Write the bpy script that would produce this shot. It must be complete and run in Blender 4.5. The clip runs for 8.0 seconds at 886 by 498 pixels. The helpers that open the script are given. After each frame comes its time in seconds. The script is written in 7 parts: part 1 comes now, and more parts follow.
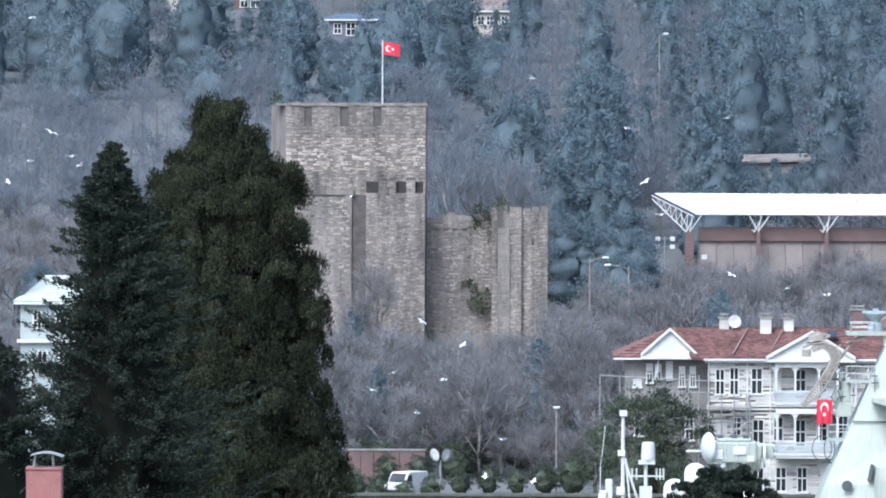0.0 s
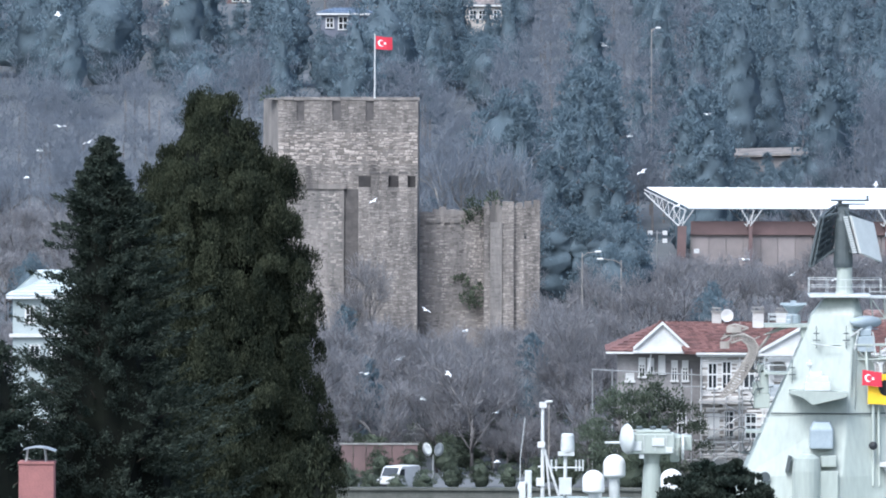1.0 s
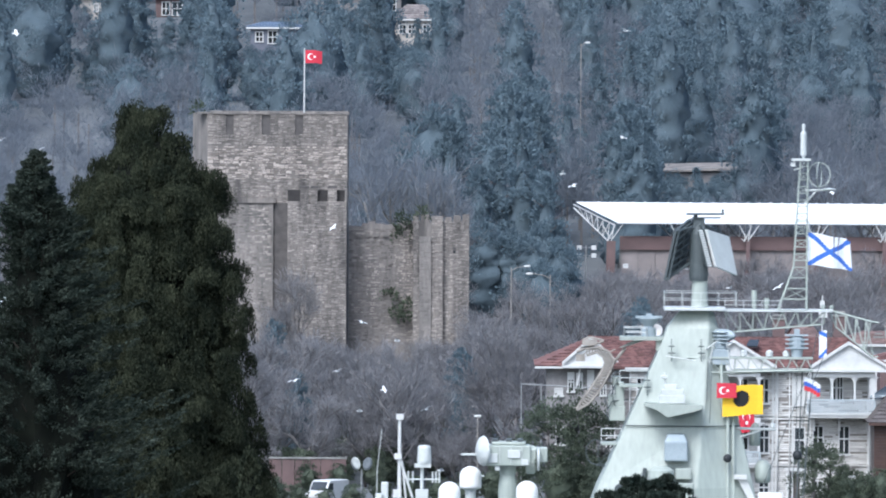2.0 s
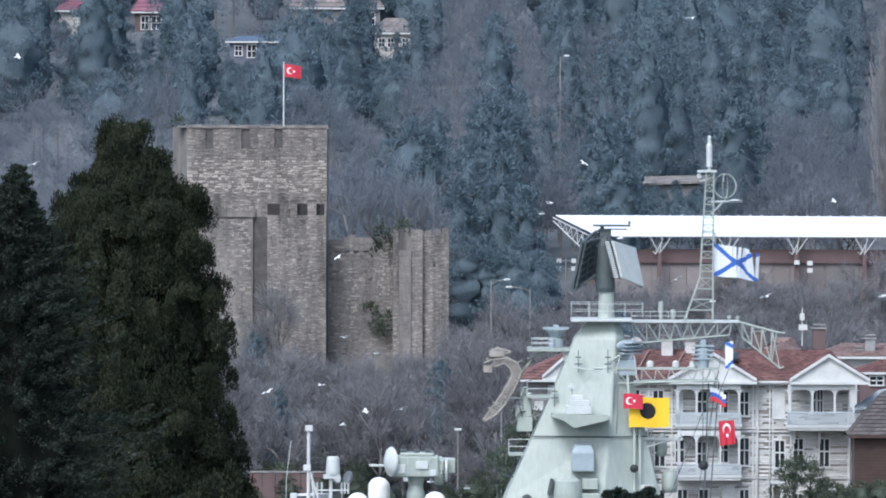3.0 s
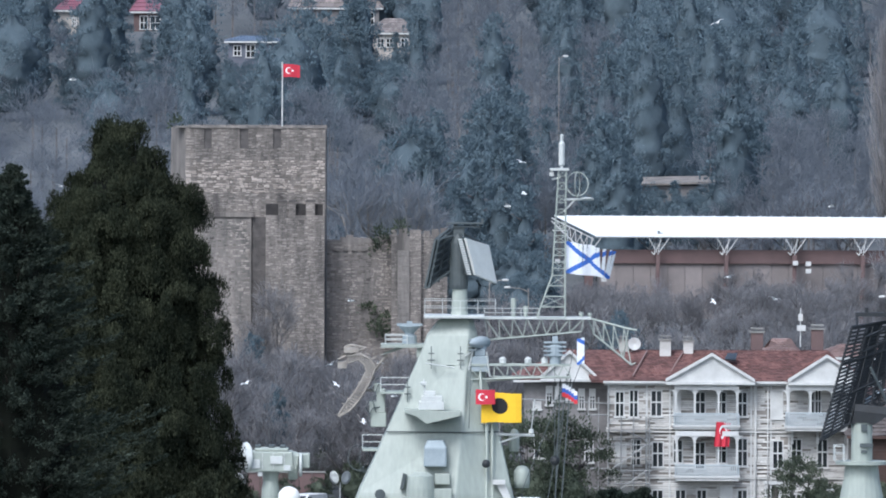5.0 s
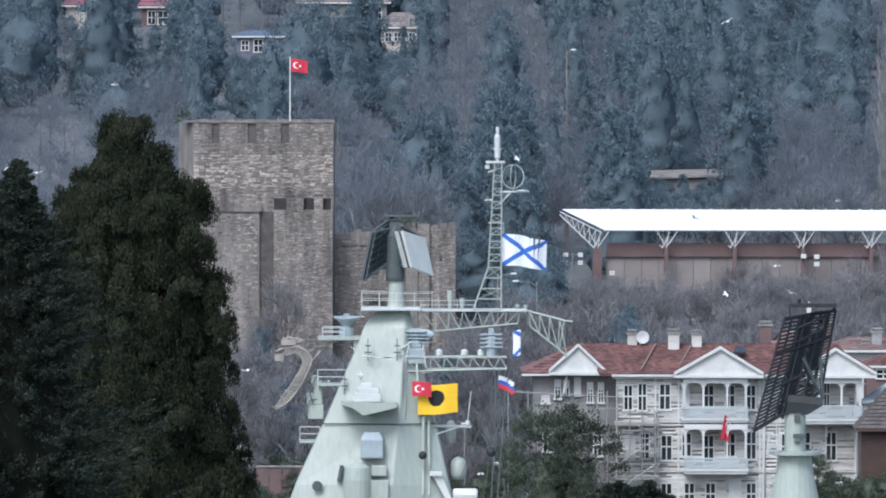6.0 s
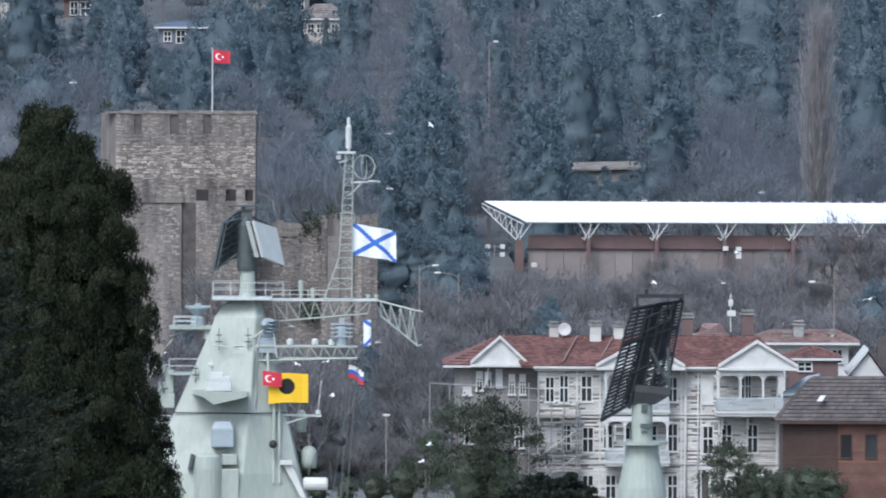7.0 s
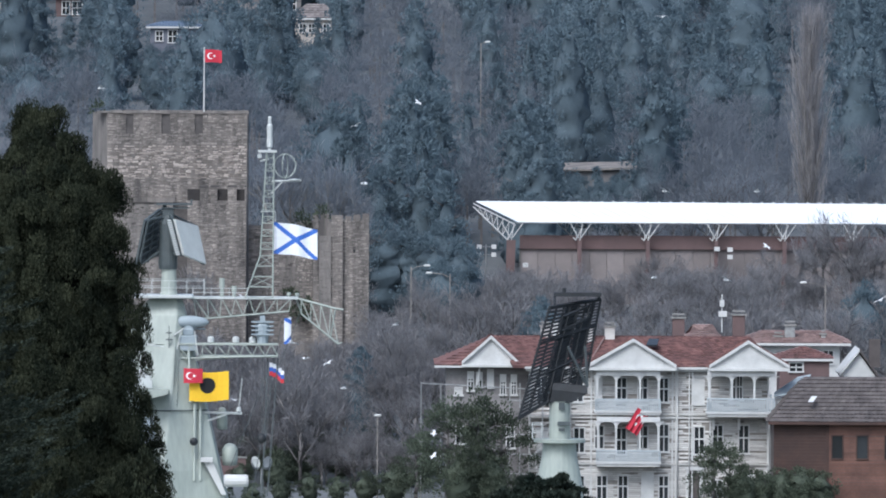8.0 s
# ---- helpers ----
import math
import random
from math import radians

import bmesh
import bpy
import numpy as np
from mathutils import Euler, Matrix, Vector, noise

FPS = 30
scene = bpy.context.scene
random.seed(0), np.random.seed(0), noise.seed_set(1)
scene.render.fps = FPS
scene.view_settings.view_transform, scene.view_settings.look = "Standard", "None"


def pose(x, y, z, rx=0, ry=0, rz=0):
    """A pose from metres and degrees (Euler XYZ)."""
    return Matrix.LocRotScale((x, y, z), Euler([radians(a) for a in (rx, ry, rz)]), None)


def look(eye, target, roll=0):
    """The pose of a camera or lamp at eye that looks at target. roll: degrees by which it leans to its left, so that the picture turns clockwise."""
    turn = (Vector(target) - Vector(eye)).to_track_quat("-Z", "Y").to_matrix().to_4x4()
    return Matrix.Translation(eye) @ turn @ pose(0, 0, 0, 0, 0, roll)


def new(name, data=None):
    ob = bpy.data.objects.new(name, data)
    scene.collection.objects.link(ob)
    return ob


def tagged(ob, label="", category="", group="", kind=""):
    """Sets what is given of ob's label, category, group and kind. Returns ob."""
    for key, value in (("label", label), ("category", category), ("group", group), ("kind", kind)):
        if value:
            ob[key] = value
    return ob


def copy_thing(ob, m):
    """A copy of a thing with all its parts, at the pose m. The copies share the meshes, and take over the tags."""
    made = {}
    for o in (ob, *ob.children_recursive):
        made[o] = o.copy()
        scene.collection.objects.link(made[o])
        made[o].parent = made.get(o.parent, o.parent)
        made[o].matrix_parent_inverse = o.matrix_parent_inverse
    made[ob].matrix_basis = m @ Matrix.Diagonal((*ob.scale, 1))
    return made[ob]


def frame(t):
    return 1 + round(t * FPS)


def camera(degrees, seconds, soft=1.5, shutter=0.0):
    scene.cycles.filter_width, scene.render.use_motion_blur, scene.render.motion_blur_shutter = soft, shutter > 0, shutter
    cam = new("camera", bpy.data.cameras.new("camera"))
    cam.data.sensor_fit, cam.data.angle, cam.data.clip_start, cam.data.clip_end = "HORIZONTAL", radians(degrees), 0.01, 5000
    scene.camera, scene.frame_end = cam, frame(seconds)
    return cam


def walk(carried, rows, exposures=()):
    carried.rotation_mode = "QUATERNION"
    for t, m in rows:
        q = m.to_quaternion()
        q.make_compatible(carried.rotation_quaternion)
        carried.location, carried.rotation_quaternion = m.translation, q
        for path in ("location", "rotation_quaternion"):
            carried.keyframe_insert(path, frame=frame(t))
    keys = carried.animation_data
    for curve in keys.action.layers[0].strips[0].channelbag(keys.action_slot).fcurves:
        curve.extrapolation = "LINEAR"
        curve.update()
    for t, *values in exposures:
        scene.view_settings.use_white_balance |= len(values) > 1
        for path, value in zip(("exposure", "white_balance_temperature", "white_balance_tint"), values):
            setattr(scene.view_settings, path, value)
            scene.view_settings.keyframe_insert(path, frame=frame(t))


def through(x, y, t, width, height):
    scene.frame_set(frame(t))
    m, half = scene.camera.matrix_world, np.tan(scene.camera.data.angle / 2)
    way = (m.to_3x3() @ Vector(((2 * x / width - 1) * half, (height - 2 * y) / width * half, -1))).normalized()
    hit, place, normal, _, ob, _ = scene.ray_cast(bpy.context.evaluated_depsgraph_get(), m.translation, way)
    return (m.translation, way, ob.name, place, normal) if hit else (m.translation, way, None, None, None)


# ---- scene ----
LENS = 4.4898
cam = camera(LENS, 8.0, soft=1.85, shutter=0.3)
# seconds, sideways sway of the tripod head, turn, tilt, lean
PATH = [
    (0.0, 0.120, 88.4976, -0.1874, 0.5449),
    (0.5, 0.130, 88.4684, -0.2569, 0.5186),
    (1.0, 0.120, 88.4682, -0.1471, 0.5052),
    (1.5, 0.100, 88.4928, -0.1428, 0.4422),
    (2.0, 0.060, 88.5422, -0.3010, 0.1462),
    (2.2, 0.050, 88.5533, -0.2865, 0.1089),
    (3.3, 0.010, 88.6263, -0.0573, 0.0129),
    (3.5, 0.000, 88.6306, -0.0000, 0.0000),
    (4.0, 0.050, 88.6351, -0.0453, 0.0016),
    (4.5, 0.060, 88.6280, -0.3220, 0.0165),
    (4.7, 0.080, 88.6235, -0.2865, 0.0246),
    (5.8, 0.170, 88.5834, -0.0859, 0.0713),
    (6.0, 0.180, 88.5820, -0.0498, 0.0778),
    (6.5, 0.200, 88.5627, -0.0472, -0.0667),
    (7.0, 0.180, 88.5401, -0.2000, -0.3140),
    (7.5, 0.180, 88.5347, -0.4388, -0.3317),
    (8.0, 0.180, 88.5408, -0.2876, -0.3552),
]
EXPOSURES = [(0.0, 0.96, 5500, 8), (1.5, 0.84, 5500, 8), (3.5, 0.45, 5550, 8), (6.0, 0.44, 5580, 8), (8.0, 0.30, 5600, 8)]
walk(cam, [(t, pose(x, 0, 45, rx, ry, rz)) for t, x, rx, ry, rz in PATH], EXPOSURES)

# ---- light: a bright overcast winter sky ----
world = bpy.data.worlds.new("overcast")
scene.world = world
world.use_nodes = True
wn = world.node_tree.nodes
wl = world.node_tree.links
sky = wn.new("ShaderNodeTexSky")
sky.sky_type = 'NISHITA'
sky.sun_disc = False
sky.sun_elevation = radians(50)
sky.sun_rotation = radians(205)
sky.air_density = 1.2
sky.dust_density = 4.0
veil = wn.new("ShaderNodeHueSaturation")
veil.inputs["Saturation"].default_value = 0.8
wl.new(sky.outputs[0], veil.inputs["Color"])
wl.new(veil.outputs[0], wn["Background"].inputs[0])
wn["Background"].inputs[1].default_value = 0.15
sun = new("sun", bpy.data.lights.new("sun", 'SUN'))
sun.data.energy = 1.6
sun.data.angle = radians(28)
sun.data.color = (1.0, 0.96, 0.9)
sun.matrix_world = look((-55, -110, 150), (0, 0, 0))

# ---- materials ----


def mat(name, a, b=None, scale=3.0, rough=0.8, metal=0.0, bump=0.15, fine=25.0, isle=0.0, obj=0.0, stretch=(1, 1, 1), extra=None):
    """A mottled surface between colours a and b, with a fine grain, bump and optional variation per island or per object."""
    m = bpy.data.materials.new(name)
    m.use_nodes = True
    n, l = m.node_tree.nodes, m.node_tree.links
    p = n["Principled BSDF"]
    p.inputs["Roughness"].default_value = rough
    p.inputs["Metallic"].default_value = metal
    p.inputs["Specular IOR Level"].default_value = 0.5 if rough < 0.7 else 0.2
    b = b or tuple(c * 0.72 for c in a)
    tc = n.new("ShaderNodeTexCoord")
    mp = n.new("ShaderNodeMapping")
    mp.inputs["Scale"].default_value = stretch
    l.new(tc.outputs["Object"], mp.inputs[0])
    t1 = n.new("ShaderNodeTexNoise")
    t1.inputs["Scale"].default_value = scale
    t1.inputs["Detail"].default_value = 6
    t1.inputs["Roughness"].default_value = 0.65
    t2 = n.new("ShaderNodeTexNoise")
    t2.inputs["Scale"].default_value = fine
    t2.inputs["Detail"].default_value = 4
    l.new(mp.outputs[0], t1.inputs["Vector"])
    l.new(mp.outputs[0], t2.inputs["Vector"])
    mr = n.new("ShaderNodeMapRange")
    mr.inputs[1].default_value, mr.inputs[2].default_value = 0.34, 0.66
    l.new(t1.outputs[0], mr.inputs[0])
    mix = n.new("ShaderNodeMix")
    mix.data_type = 'RGBA'
    mix.inputs[6].default_value = (*a, 1)
    mix.inputs[7].default_value = (*b, 1)
    l.new(mr.outputs[0], mix.inputs[0])
    out = mix.outputs[2]
    gr = n.new("ShaderNodeMapRange")
    gr.inputs[3].default_value, gr.inputs[4].default_value = 0.8, 1.2
    l.new(t2.outputs[0], gr.inputs[0])
    val = gr.outputs[0]
    for amount, node, sock in ((isle, "ShaderNodeNewGeometry", "Random Per Island"), (obj, "ShaderNodeObjectInfo", "Random")):
        if amount:
            g = n.new(node)
            r = n.new("ShaderNodeMapRange")
            r.inputs[3].default_value, r.inputs[4].default_value = 1 - amount, 1 + amount
            l.new(g.outputs[sock], r.inputs[0])
            mu = n.new("ShaderNodeMath")
            mu.operation = 'MULTIPLY'
            l.new(val, mu.inputs[0])
            l.new(r.outputs[0], mu.inputs[1])
            val = mu.outputs[0]
    sc = n.new("ShaderNodeVectorMath")
    sc.operation = 'SCALE'
    l.new(out, sc.inputs[0])
    l.new(val, sc.inputs["Scale"])
    l.new(sc.outputs[0], p.inputs["Base Color"])
    if bump:
        bp = n.new("ShaderNodeBump")
        bp.inputs["Strength"].default_value = bump
        bp.inputs["Distance"].default_value = 0.05
        l.new(t2.outputs[0], bp.inputs["Height"])
        l.new(bp.outputs[0], p.inputs["Normal"])
    return m


def leafy(m, through=0.45):
    """Lets part of the light through thin leaves and twigs."""
    n, l = m.node_tree.nodes, m.node_tree.links
    p, out = n["Principled BSDF"], n["Material Output"]
    colour = p.inputs["Base Color"].links[0].from_socket
    d, t, mx = n.new("ShaderNodeBsdfDiffuse"), n.new("ShaderNodeBsdfTranslucent"), n.new("ShaderNodeMixShader")
    l.new(colour, d.inputs[0])
    l.new(colour, t.inputs[0])
    mx.inputs[0].default_value = through
    l.new(d.outputs[0], mx.inputs[1])
    l.new(t.outputs[0], mx.inputs[2])
    l.new(mx.outputs[0], out.inputs[0])
    n.remove(p)
    return m


M_STONE = mat("rubble_stone", (0.33, 0.295, 0.268), (0.12, 0.11, 0.105), 0.35, 0.9, bump=0.4, fine=5, isle=0.34, stretch=(2.4, 2.4, 0.42))
# Darkened stone: shade painted into embrasures and the turret-side recess; also merlon caps.
M_STONE_DARK = mat("darkened_stone", (0.128, 0.118, 0.115), (0.08, 0.075, 0.074), 1.5, 0.95, bump=0.4, fine=6)
M_STONE_P = mat("stone_block", (0.46, 0.40, 0.35), (0.27, 0.24, 0.22), 0.5, 0.9, bump=0.4, fine=5, obj=0.5)
M_MORTAR = mat("old_mortar", (0.25, 0.225, 0.207), (0.095, 0.088, 0.084), 0.35, 0.95, bump=0.5, fine=4, stretch=(2.4, 2.4, 0.42))
M_RENDER = mat("grey_render", (0.265, 0.24, 0.222), (0.125, 0.118, 0.113), 0.35, 0.9, bump=0.3, fine=4, isle=0.2, stretch=(2, 2, 0.5))
# Near-black stone colour that paints shade into the crenels.
M_CREVICE = mat("crevice_shade_stone", (0.06, 0.056, 0.056), (0.035, 0.033, 0.033), 1.5, 0.95, bump=0.4, fine=6)
M_STREAK = mat("streaked_old_wall", (0.235, 0.213, 0.2), (0.11, 0.102, 0.1), 0.5, 0.95, bump=0.5, fine=4, isle=0.25, stretch=(2.2, 2.2, 0.4))
# Soil is tinted blue-grey to blend with the hazed woods.
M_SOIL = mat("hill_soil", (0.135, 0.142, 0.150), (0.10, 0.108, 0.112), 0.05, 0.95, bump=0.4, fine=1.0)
M_WATER = mat("strait_water", (0.02, 0.045, 0.05), (0.015, 0.03, 0.035), 0.05, 0.12, bump=0.5, fine=0.5)
M_QUAYSIDE = mat("weedy_dark_concrete", (0.13, 0.132, 0.12), (0.075, 0.08, 0.07), 0.6, 0.95, fine=6)
M_ASPHALT = mat("asphalt", (0.055, 0.055, 0.055), None, 0.5, 0.9, fine=8)
M_QUAY = mat("quay_concrete", (0.3, 0.29, 0.28), (0.18, 0.18, 0.17), 0.6, 0.9, fine=6)
M_WHITE = mat("white_paint", (0.61, 0.61, 0.60), (0.5, 0.5, 0.49), 0.9, 0.55, bump=0.05)
M_ROOFWHITE = mat("white_membrane", (0.86, 0.87, 0.88), (0.8, 0.81, 0.82), 0.15, 0.5, bump=0.02)
M_BOARD = mat("weathered_white_board", (0.6, 0.59, 0.57), (0.42, 0.405, 0.385), 0.5, 0.8, fine=6, isle=0.16, stretch=(0.35, 0.35, 2))
M_UNDER = mat("bare_grey_timber", (0.36, 0.33, 0.305), (0.2, 0.185, 0.17), 1.0, 0.9, fine=8)
M_GREYWALL = mat("grey_cement_wall", (0.25, 0.24, 0.238), (0.16, 0.152, 0.152), 0.4, 0.9, fine=6, isle=0.12)
M_TILE = mat("red_roof_tile", (0.205, 0.110, 0.10), (0.125, 0.073, 0.07), 0.5, 0.85, fine=8, isle=0.3)
M_TILEOLD = mat("old_roof_tile", (0.27, 0.19, 0.175), (0.19, 0.135, 0.128), 0.6, 0.85, fine=8, isle=0.25)
M_BALC = mat("pale_blue_balustrade", (0.46, 0.505, 0.53), (0.41, 0.455, 0.48), 0.8, 0.6)
M_GLASS = mat("window_glass", (0.035, 0.04, 0.045), (0.02, 0.022, 0.025), 0.4, 0.12, bump=0.0, obj=0.5)
M_STEEL = mat("galvanised_tube", (0.42, 0.43, 0.43), (0.28, 0.28, 0.28), 2, 0.45, 0.6)
# Grandstand reds are greyed to put distance haze into the colour.
M_BRICKRED = mat("brick_red_paint", (0.168, 0.114, 0.111), (0.125, 0.09, 0.088), 0.4, 0.85)
M_PINK = mat("pinkish_panel", (0.26, 0.228, 0.221), (0.185, 0.165, 0.162), 0.25, 0.85, obj=0.12)
M_NAVY = mat("naval_grey_paint", (0.365, 0.398, 0.36), (0.325, 0.36, 0.325), 0.35, 0.5, bump=0.04, fine=3, stretch=(1.6, 1.6, 0.3))
M_NAVYD = mat("dark_naval_grey", (0.085, 0.1, 0.105), (0.055, 0.068, 0.072), 0.8, 0.55, bump=0.05)
M_NAVYL = mat("light_panel_grey", (0.56, 0.58, 0.57), (0.48, 0.5, 0.49), 1.2, 0.5, bump=0.04)
M_PANEL = mat("pale_antenna_face", (0.7, 0.71, 0.68), (0.62, 0.63, 0.6), 1.2, 0.6, bump=0.03)
M_BLACK = mat("black_antenna_paint", (0.022, 0.025, 0.03), (0.012, 0.014, 0.016), 2, 0.6)
M_RUST = mat("rusty_dark_metal", (0.38, 0.35, 0.315), (0.22, 0.2, 0.18), 1.5, 0.8)
M_DOME = mat("radome_white", (0.84, 0.83, 0.81), (0.78, 0.77, 0.75), 0.6, 0.45, bump=0.0)
M_BLUEGREY = mat("blue_grey_cover", (0.34, 0.39, 0.42), (0.27, 0.32, 0.35), 0.8, 0.6)
# Plume-sized light and dark patches in the cypress colour imitate highlights.
M_CYP = leafy(mat("cypress_needle", (0.052, 0.058, 0.036), (0.017, 0.022, 0.016), 1.7, 0.8, bump=0, fine=2, isle=0.45), 0.12)
M_CEDAR = leafy(mat("conifer_needle", (0.050, 0.060, 0.047), (0.021, 0.030, 0.025), 1.2, 0.8, bump=0, fine=2, isle=0.45), 0.12)
M_INNER = mat("painted_shade_twigs", (0.006, 0.008, 0.005), (0.003, 0.004, 0.003), 2, 1.0, bump=0)
# Distance haze is put into these needle colours: paler and bluer than foliage.
M_PINE = leafy(mat("hazed_pine_needle", (0.140, 0.186, 0.216), (0.112, 0.152, 0.180), 0.14, 0.9, bump=0, fine=1, isle=0.08, obj=0.12), 0.25)
M_PINEIN = mat("hazed_inner_needle", (0.086, 0.113, 0.132), (0.067, 0.090, 0.108), 0.14, 1.0, bump=0.6, fine=3, obj=0.1)
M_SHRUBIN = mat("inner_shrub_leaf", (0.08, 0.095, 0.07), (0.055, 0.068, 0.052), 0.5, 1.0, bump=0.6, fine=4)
M_SHRUB = leafy(mat("shrub_leaf", (0.125, 0.145, 0.105), (0.085, 0.105, 0.08), 0.3, 0.85, bump=0, fine=1, isle=0.4, obj=0.25), 0.45)
# Far twigs carry the haze as a blue-grey tint.
M_TWIG = leafy(mat("hazed_twig", (0.262, 0.282, 0.312), (0.208, 0.228, 0.258), 0.1, 0.9, bump=0, fine=1, isle=0.05, obj=0.12), 0.5)
# Same twigs for the nearer belt, with less haze tinted into the colour.
M_TWIG_LESSHAZE = leafy(mat("less_hazed_twig", (0.29, 0.282, 0.288), (0.23, 0.225, 0.232), 0.15, 0.9, bump=0, fine=1, isle=0.1, obj=0.2), 0.5)
M_POPLAR = leafy(mat("pale_winter_twig", (0.40, 0.38, 0.38), (0.32, 0.31, 0.32), 0.15, 0.9, bump=0, fine=1, isle=0.1), 0.5)
M_BARK = mat("grey_bark", (0.16, 0.15, 0.148), (0.11, 0.103, 0.101), 0.6, 0.9, fine=5, obj=0.3)
M_DARKBARK = mat("dark_conifer_bark", (0.05, 0.042, 0.034), (0.03, 0.025, 0.02), 1.5, 0.9, fine=8)
M_PALEBARK = mat("pale_bark", (0.3, 0.28, 0.26), (0.2, 0.19, 0.18), 0.6, 0.9, fine=5)
M_CHIM = mat("salmon_red_chimney", (0.33, 0.145, 0.135), (0.23, 0.11, 0.105), 2.2, 0.8, fine=30)
# Brown timber for the trim and for planks painted as the shaded side.
M_BROWNWOOD = mat("shade_side_and_trim_timber", (0.092, 0.057, 0.048), (0.054, 0.038, 0.035), 0.5, 0.75, fine=6, isle=0.2)
M_LITWOOD = mat("lit_side_brown_timber", (0.185, 0.102, 0.08), (0.12, 0.07, 0.058), 0.5, 0.75, fine=6, obj=0.15)
M_SLATE = mat("dark_brown_roof", (0.125, 0.11, 0.105), (0.08, 0.07, 0.07), 0.5, 0.85, isle=0.2)
M_GREYROOF = mat("grey_brown_roof_tile", (0.26, 0.23, 0.22), (0.18, 0.16, 0.155), 0.5, 0.85, isle=0.2)
M_MINT = mat("pale_mint_roof", (0.52, 0.57, 0.56), (0.44, 0.49, 0.48), 0.5, 0.7)
M_MINTWALL = mat("pale_grey_green_render", (0.37, 0.41, 0.41), (0.31, 0.35, 0.35), 0.5, 0.8)
M_TARP = mat("blue_tarpaulin", (0.15, 0.20, 0.29), (0.10, 0.14, 0.2), 0.6, 0.5)
# Wall shifted to blue-grey so its colour carries the distance haze.
M_BLUEWALL = mat("hazed_blue_grey_wall", (0.17, 0.18, 0.22), (0.12, 0.125, 0.15), 0.5, 0.85)
M_CREAM = mat("cream_render", (0.46, 0.42, 0.38), (0.36, 0.33, 0.3), 0.5, 0.85)
M_PURPLE = mat("maroon_sheet_roof", (0.28, 0.125, 0.16), (0.2, 0.09, 0.12), 0.3, 0.7)
M_GULL = mat("white_feather", (0.85, 0.85, 0.84), (0.6, 0.6, 0.62), 3, 0.7, bump=0)

# ---- building tools ----


class Geo:
    def __init__(self):
        self.v, self.f = [], []

    def add(self, vs, fs):
        o = len(self.v)
        self.v.extend(vs)
        self.f.extend([tuple(i + o for i in f) for f in fs])
        return self

    def box(self, x0, y0, z0, x1, y1, z1):
        return self.add([(x0, y0, z0), (x1, y0, z0), (x1, y1, z0), (x0, y1, z0), (x0, y0, z1), (x1, y0, z1), (x1, y1, z1), (x0, y1, z1)],
                        [(3, 2, 1, 0), (4, 5, 6, 7), (0, 1, 5, 4), (1, 2, 6, 5), (2, 3, 7, 6), (3, 0, 4, 7)])

    def prism(self, poly, y0, y1):
        """An outline in x and z, anticlockwise seen from -y, run from y0 to y1."""
        n = len(poly)
        return self.add([(x, y0, z) for x, z in poly] + [(x, y1, z) for x, z in poly],
                        [tuple(range(n)), tuple(range(2 * n - 1, n - 1, -1))] + [((i + 1) % n, i, n + i, n + (i + 1) % n) for i in range(n)])

    def tube(self, p, q, r, r2=None, n=6):
        p, q = Vector(p), Vector(q)
        r2 = r if r2 is None else r2
        d = (q - p).normalized()
        a = d.orthogonal().normalized()
        b = d.cross(a)
        ring = [(math.cos(2 * math.pi * i / n), math.sin(2 * math.pi * i / n)) for i in range(n)]
        return self.add([tuple(p + (a * c + b * s) * r) for c, s in ring] + [tuple(q + (a * c + b * s) * r2) for c, s in ring],
                        [(i, (i + 1) % n, n + (i + 1) % n, n + i) for i in range(n)] + [tuple(range(n - 1, -1, -1)), tuple(range(n, 2 * n))])

    def path(self, pts, r, n=5):
        for p, q in zip(pts, pts[1:]):
            self.tube(p, q, r, r, n)
        return self

    def lathe(self, prof, c=(0, 0, 0), n=16, axis="z"):
        """Turns (radius, height) pairs about an upright axis through c; axis y lays it along y."""
        vs, fs = [], []
        for r, h in prof:
            for i in range(n):
                a = 2 * math.pi * i / n
                x, y, z = r * math.cos(a), r * math.sin(a), h
                if axis == "y":
                    x, y, z = x, h, -y
                elif axis == "x":
                    x, y, z = h, y, -x
                vs.append((c[0] + x, c[1] + y, c[2] + z))
        for k in range(len(prof) - 1):
            for i in range(n):
                j = (i + 1) % n
                fs.append((k * n + i, k * n + j, (k + 1) * n + j, (k + 1) * n + i))
        fs.append(tuple(range(n - 1, -1, -1)))
        fs.append(tuple(range((len(prof) - 1) * n, len(prof) * n)))
        return self.add(vs, fs)

    def loft(self, rings):
        """Closed rings of equally many points, joined one to the next."""
        n = len(rings[0])
        vs = [p for ring in rings for p in ring]
        fs = [(k * n + i, k * n + (i + 1) % n, (k + 1) * n + (i + 1) % n, (k + 1) * n + i) for k in range(len(rings) - 1) for i in range(n)]
        fs += [tuple(range(n - 1, -1, -1)), tuple(range((len(rings) - 1) * n, len(rings) * n))]
        return self.add(vs, fs)

    def mesh(self, name, material, smooth=False):
        me = bpy.data.meshes.new(name)
        me.from_pydata(self.v, [], self.f)
        me.materials.append(material)
        me.update()
        if smooth:
            me.shade_smooth()
        return me


def part(name, geo, material, parent=None, label="", smooth=False, bevel=0.0):
    ob = new(name, geo.mesh(name, material, smooth))
    ob.parent = parent
    if bevel:
        mod = ob.modifiers.new("edge", 'BEVEL')
        mod.width, mod.segments, mod.limit_method = bevel, 2, 'ANGLE'
    if label:
        ob["label"] = label
    return ob


def thing(name, at, label, category, group="", kind="", turn=0.0):
    ob = new(name)
    ob.matrix_world = pose(*at, 0, 0, turn)
    return tagged(ob, label, category, group, kind)


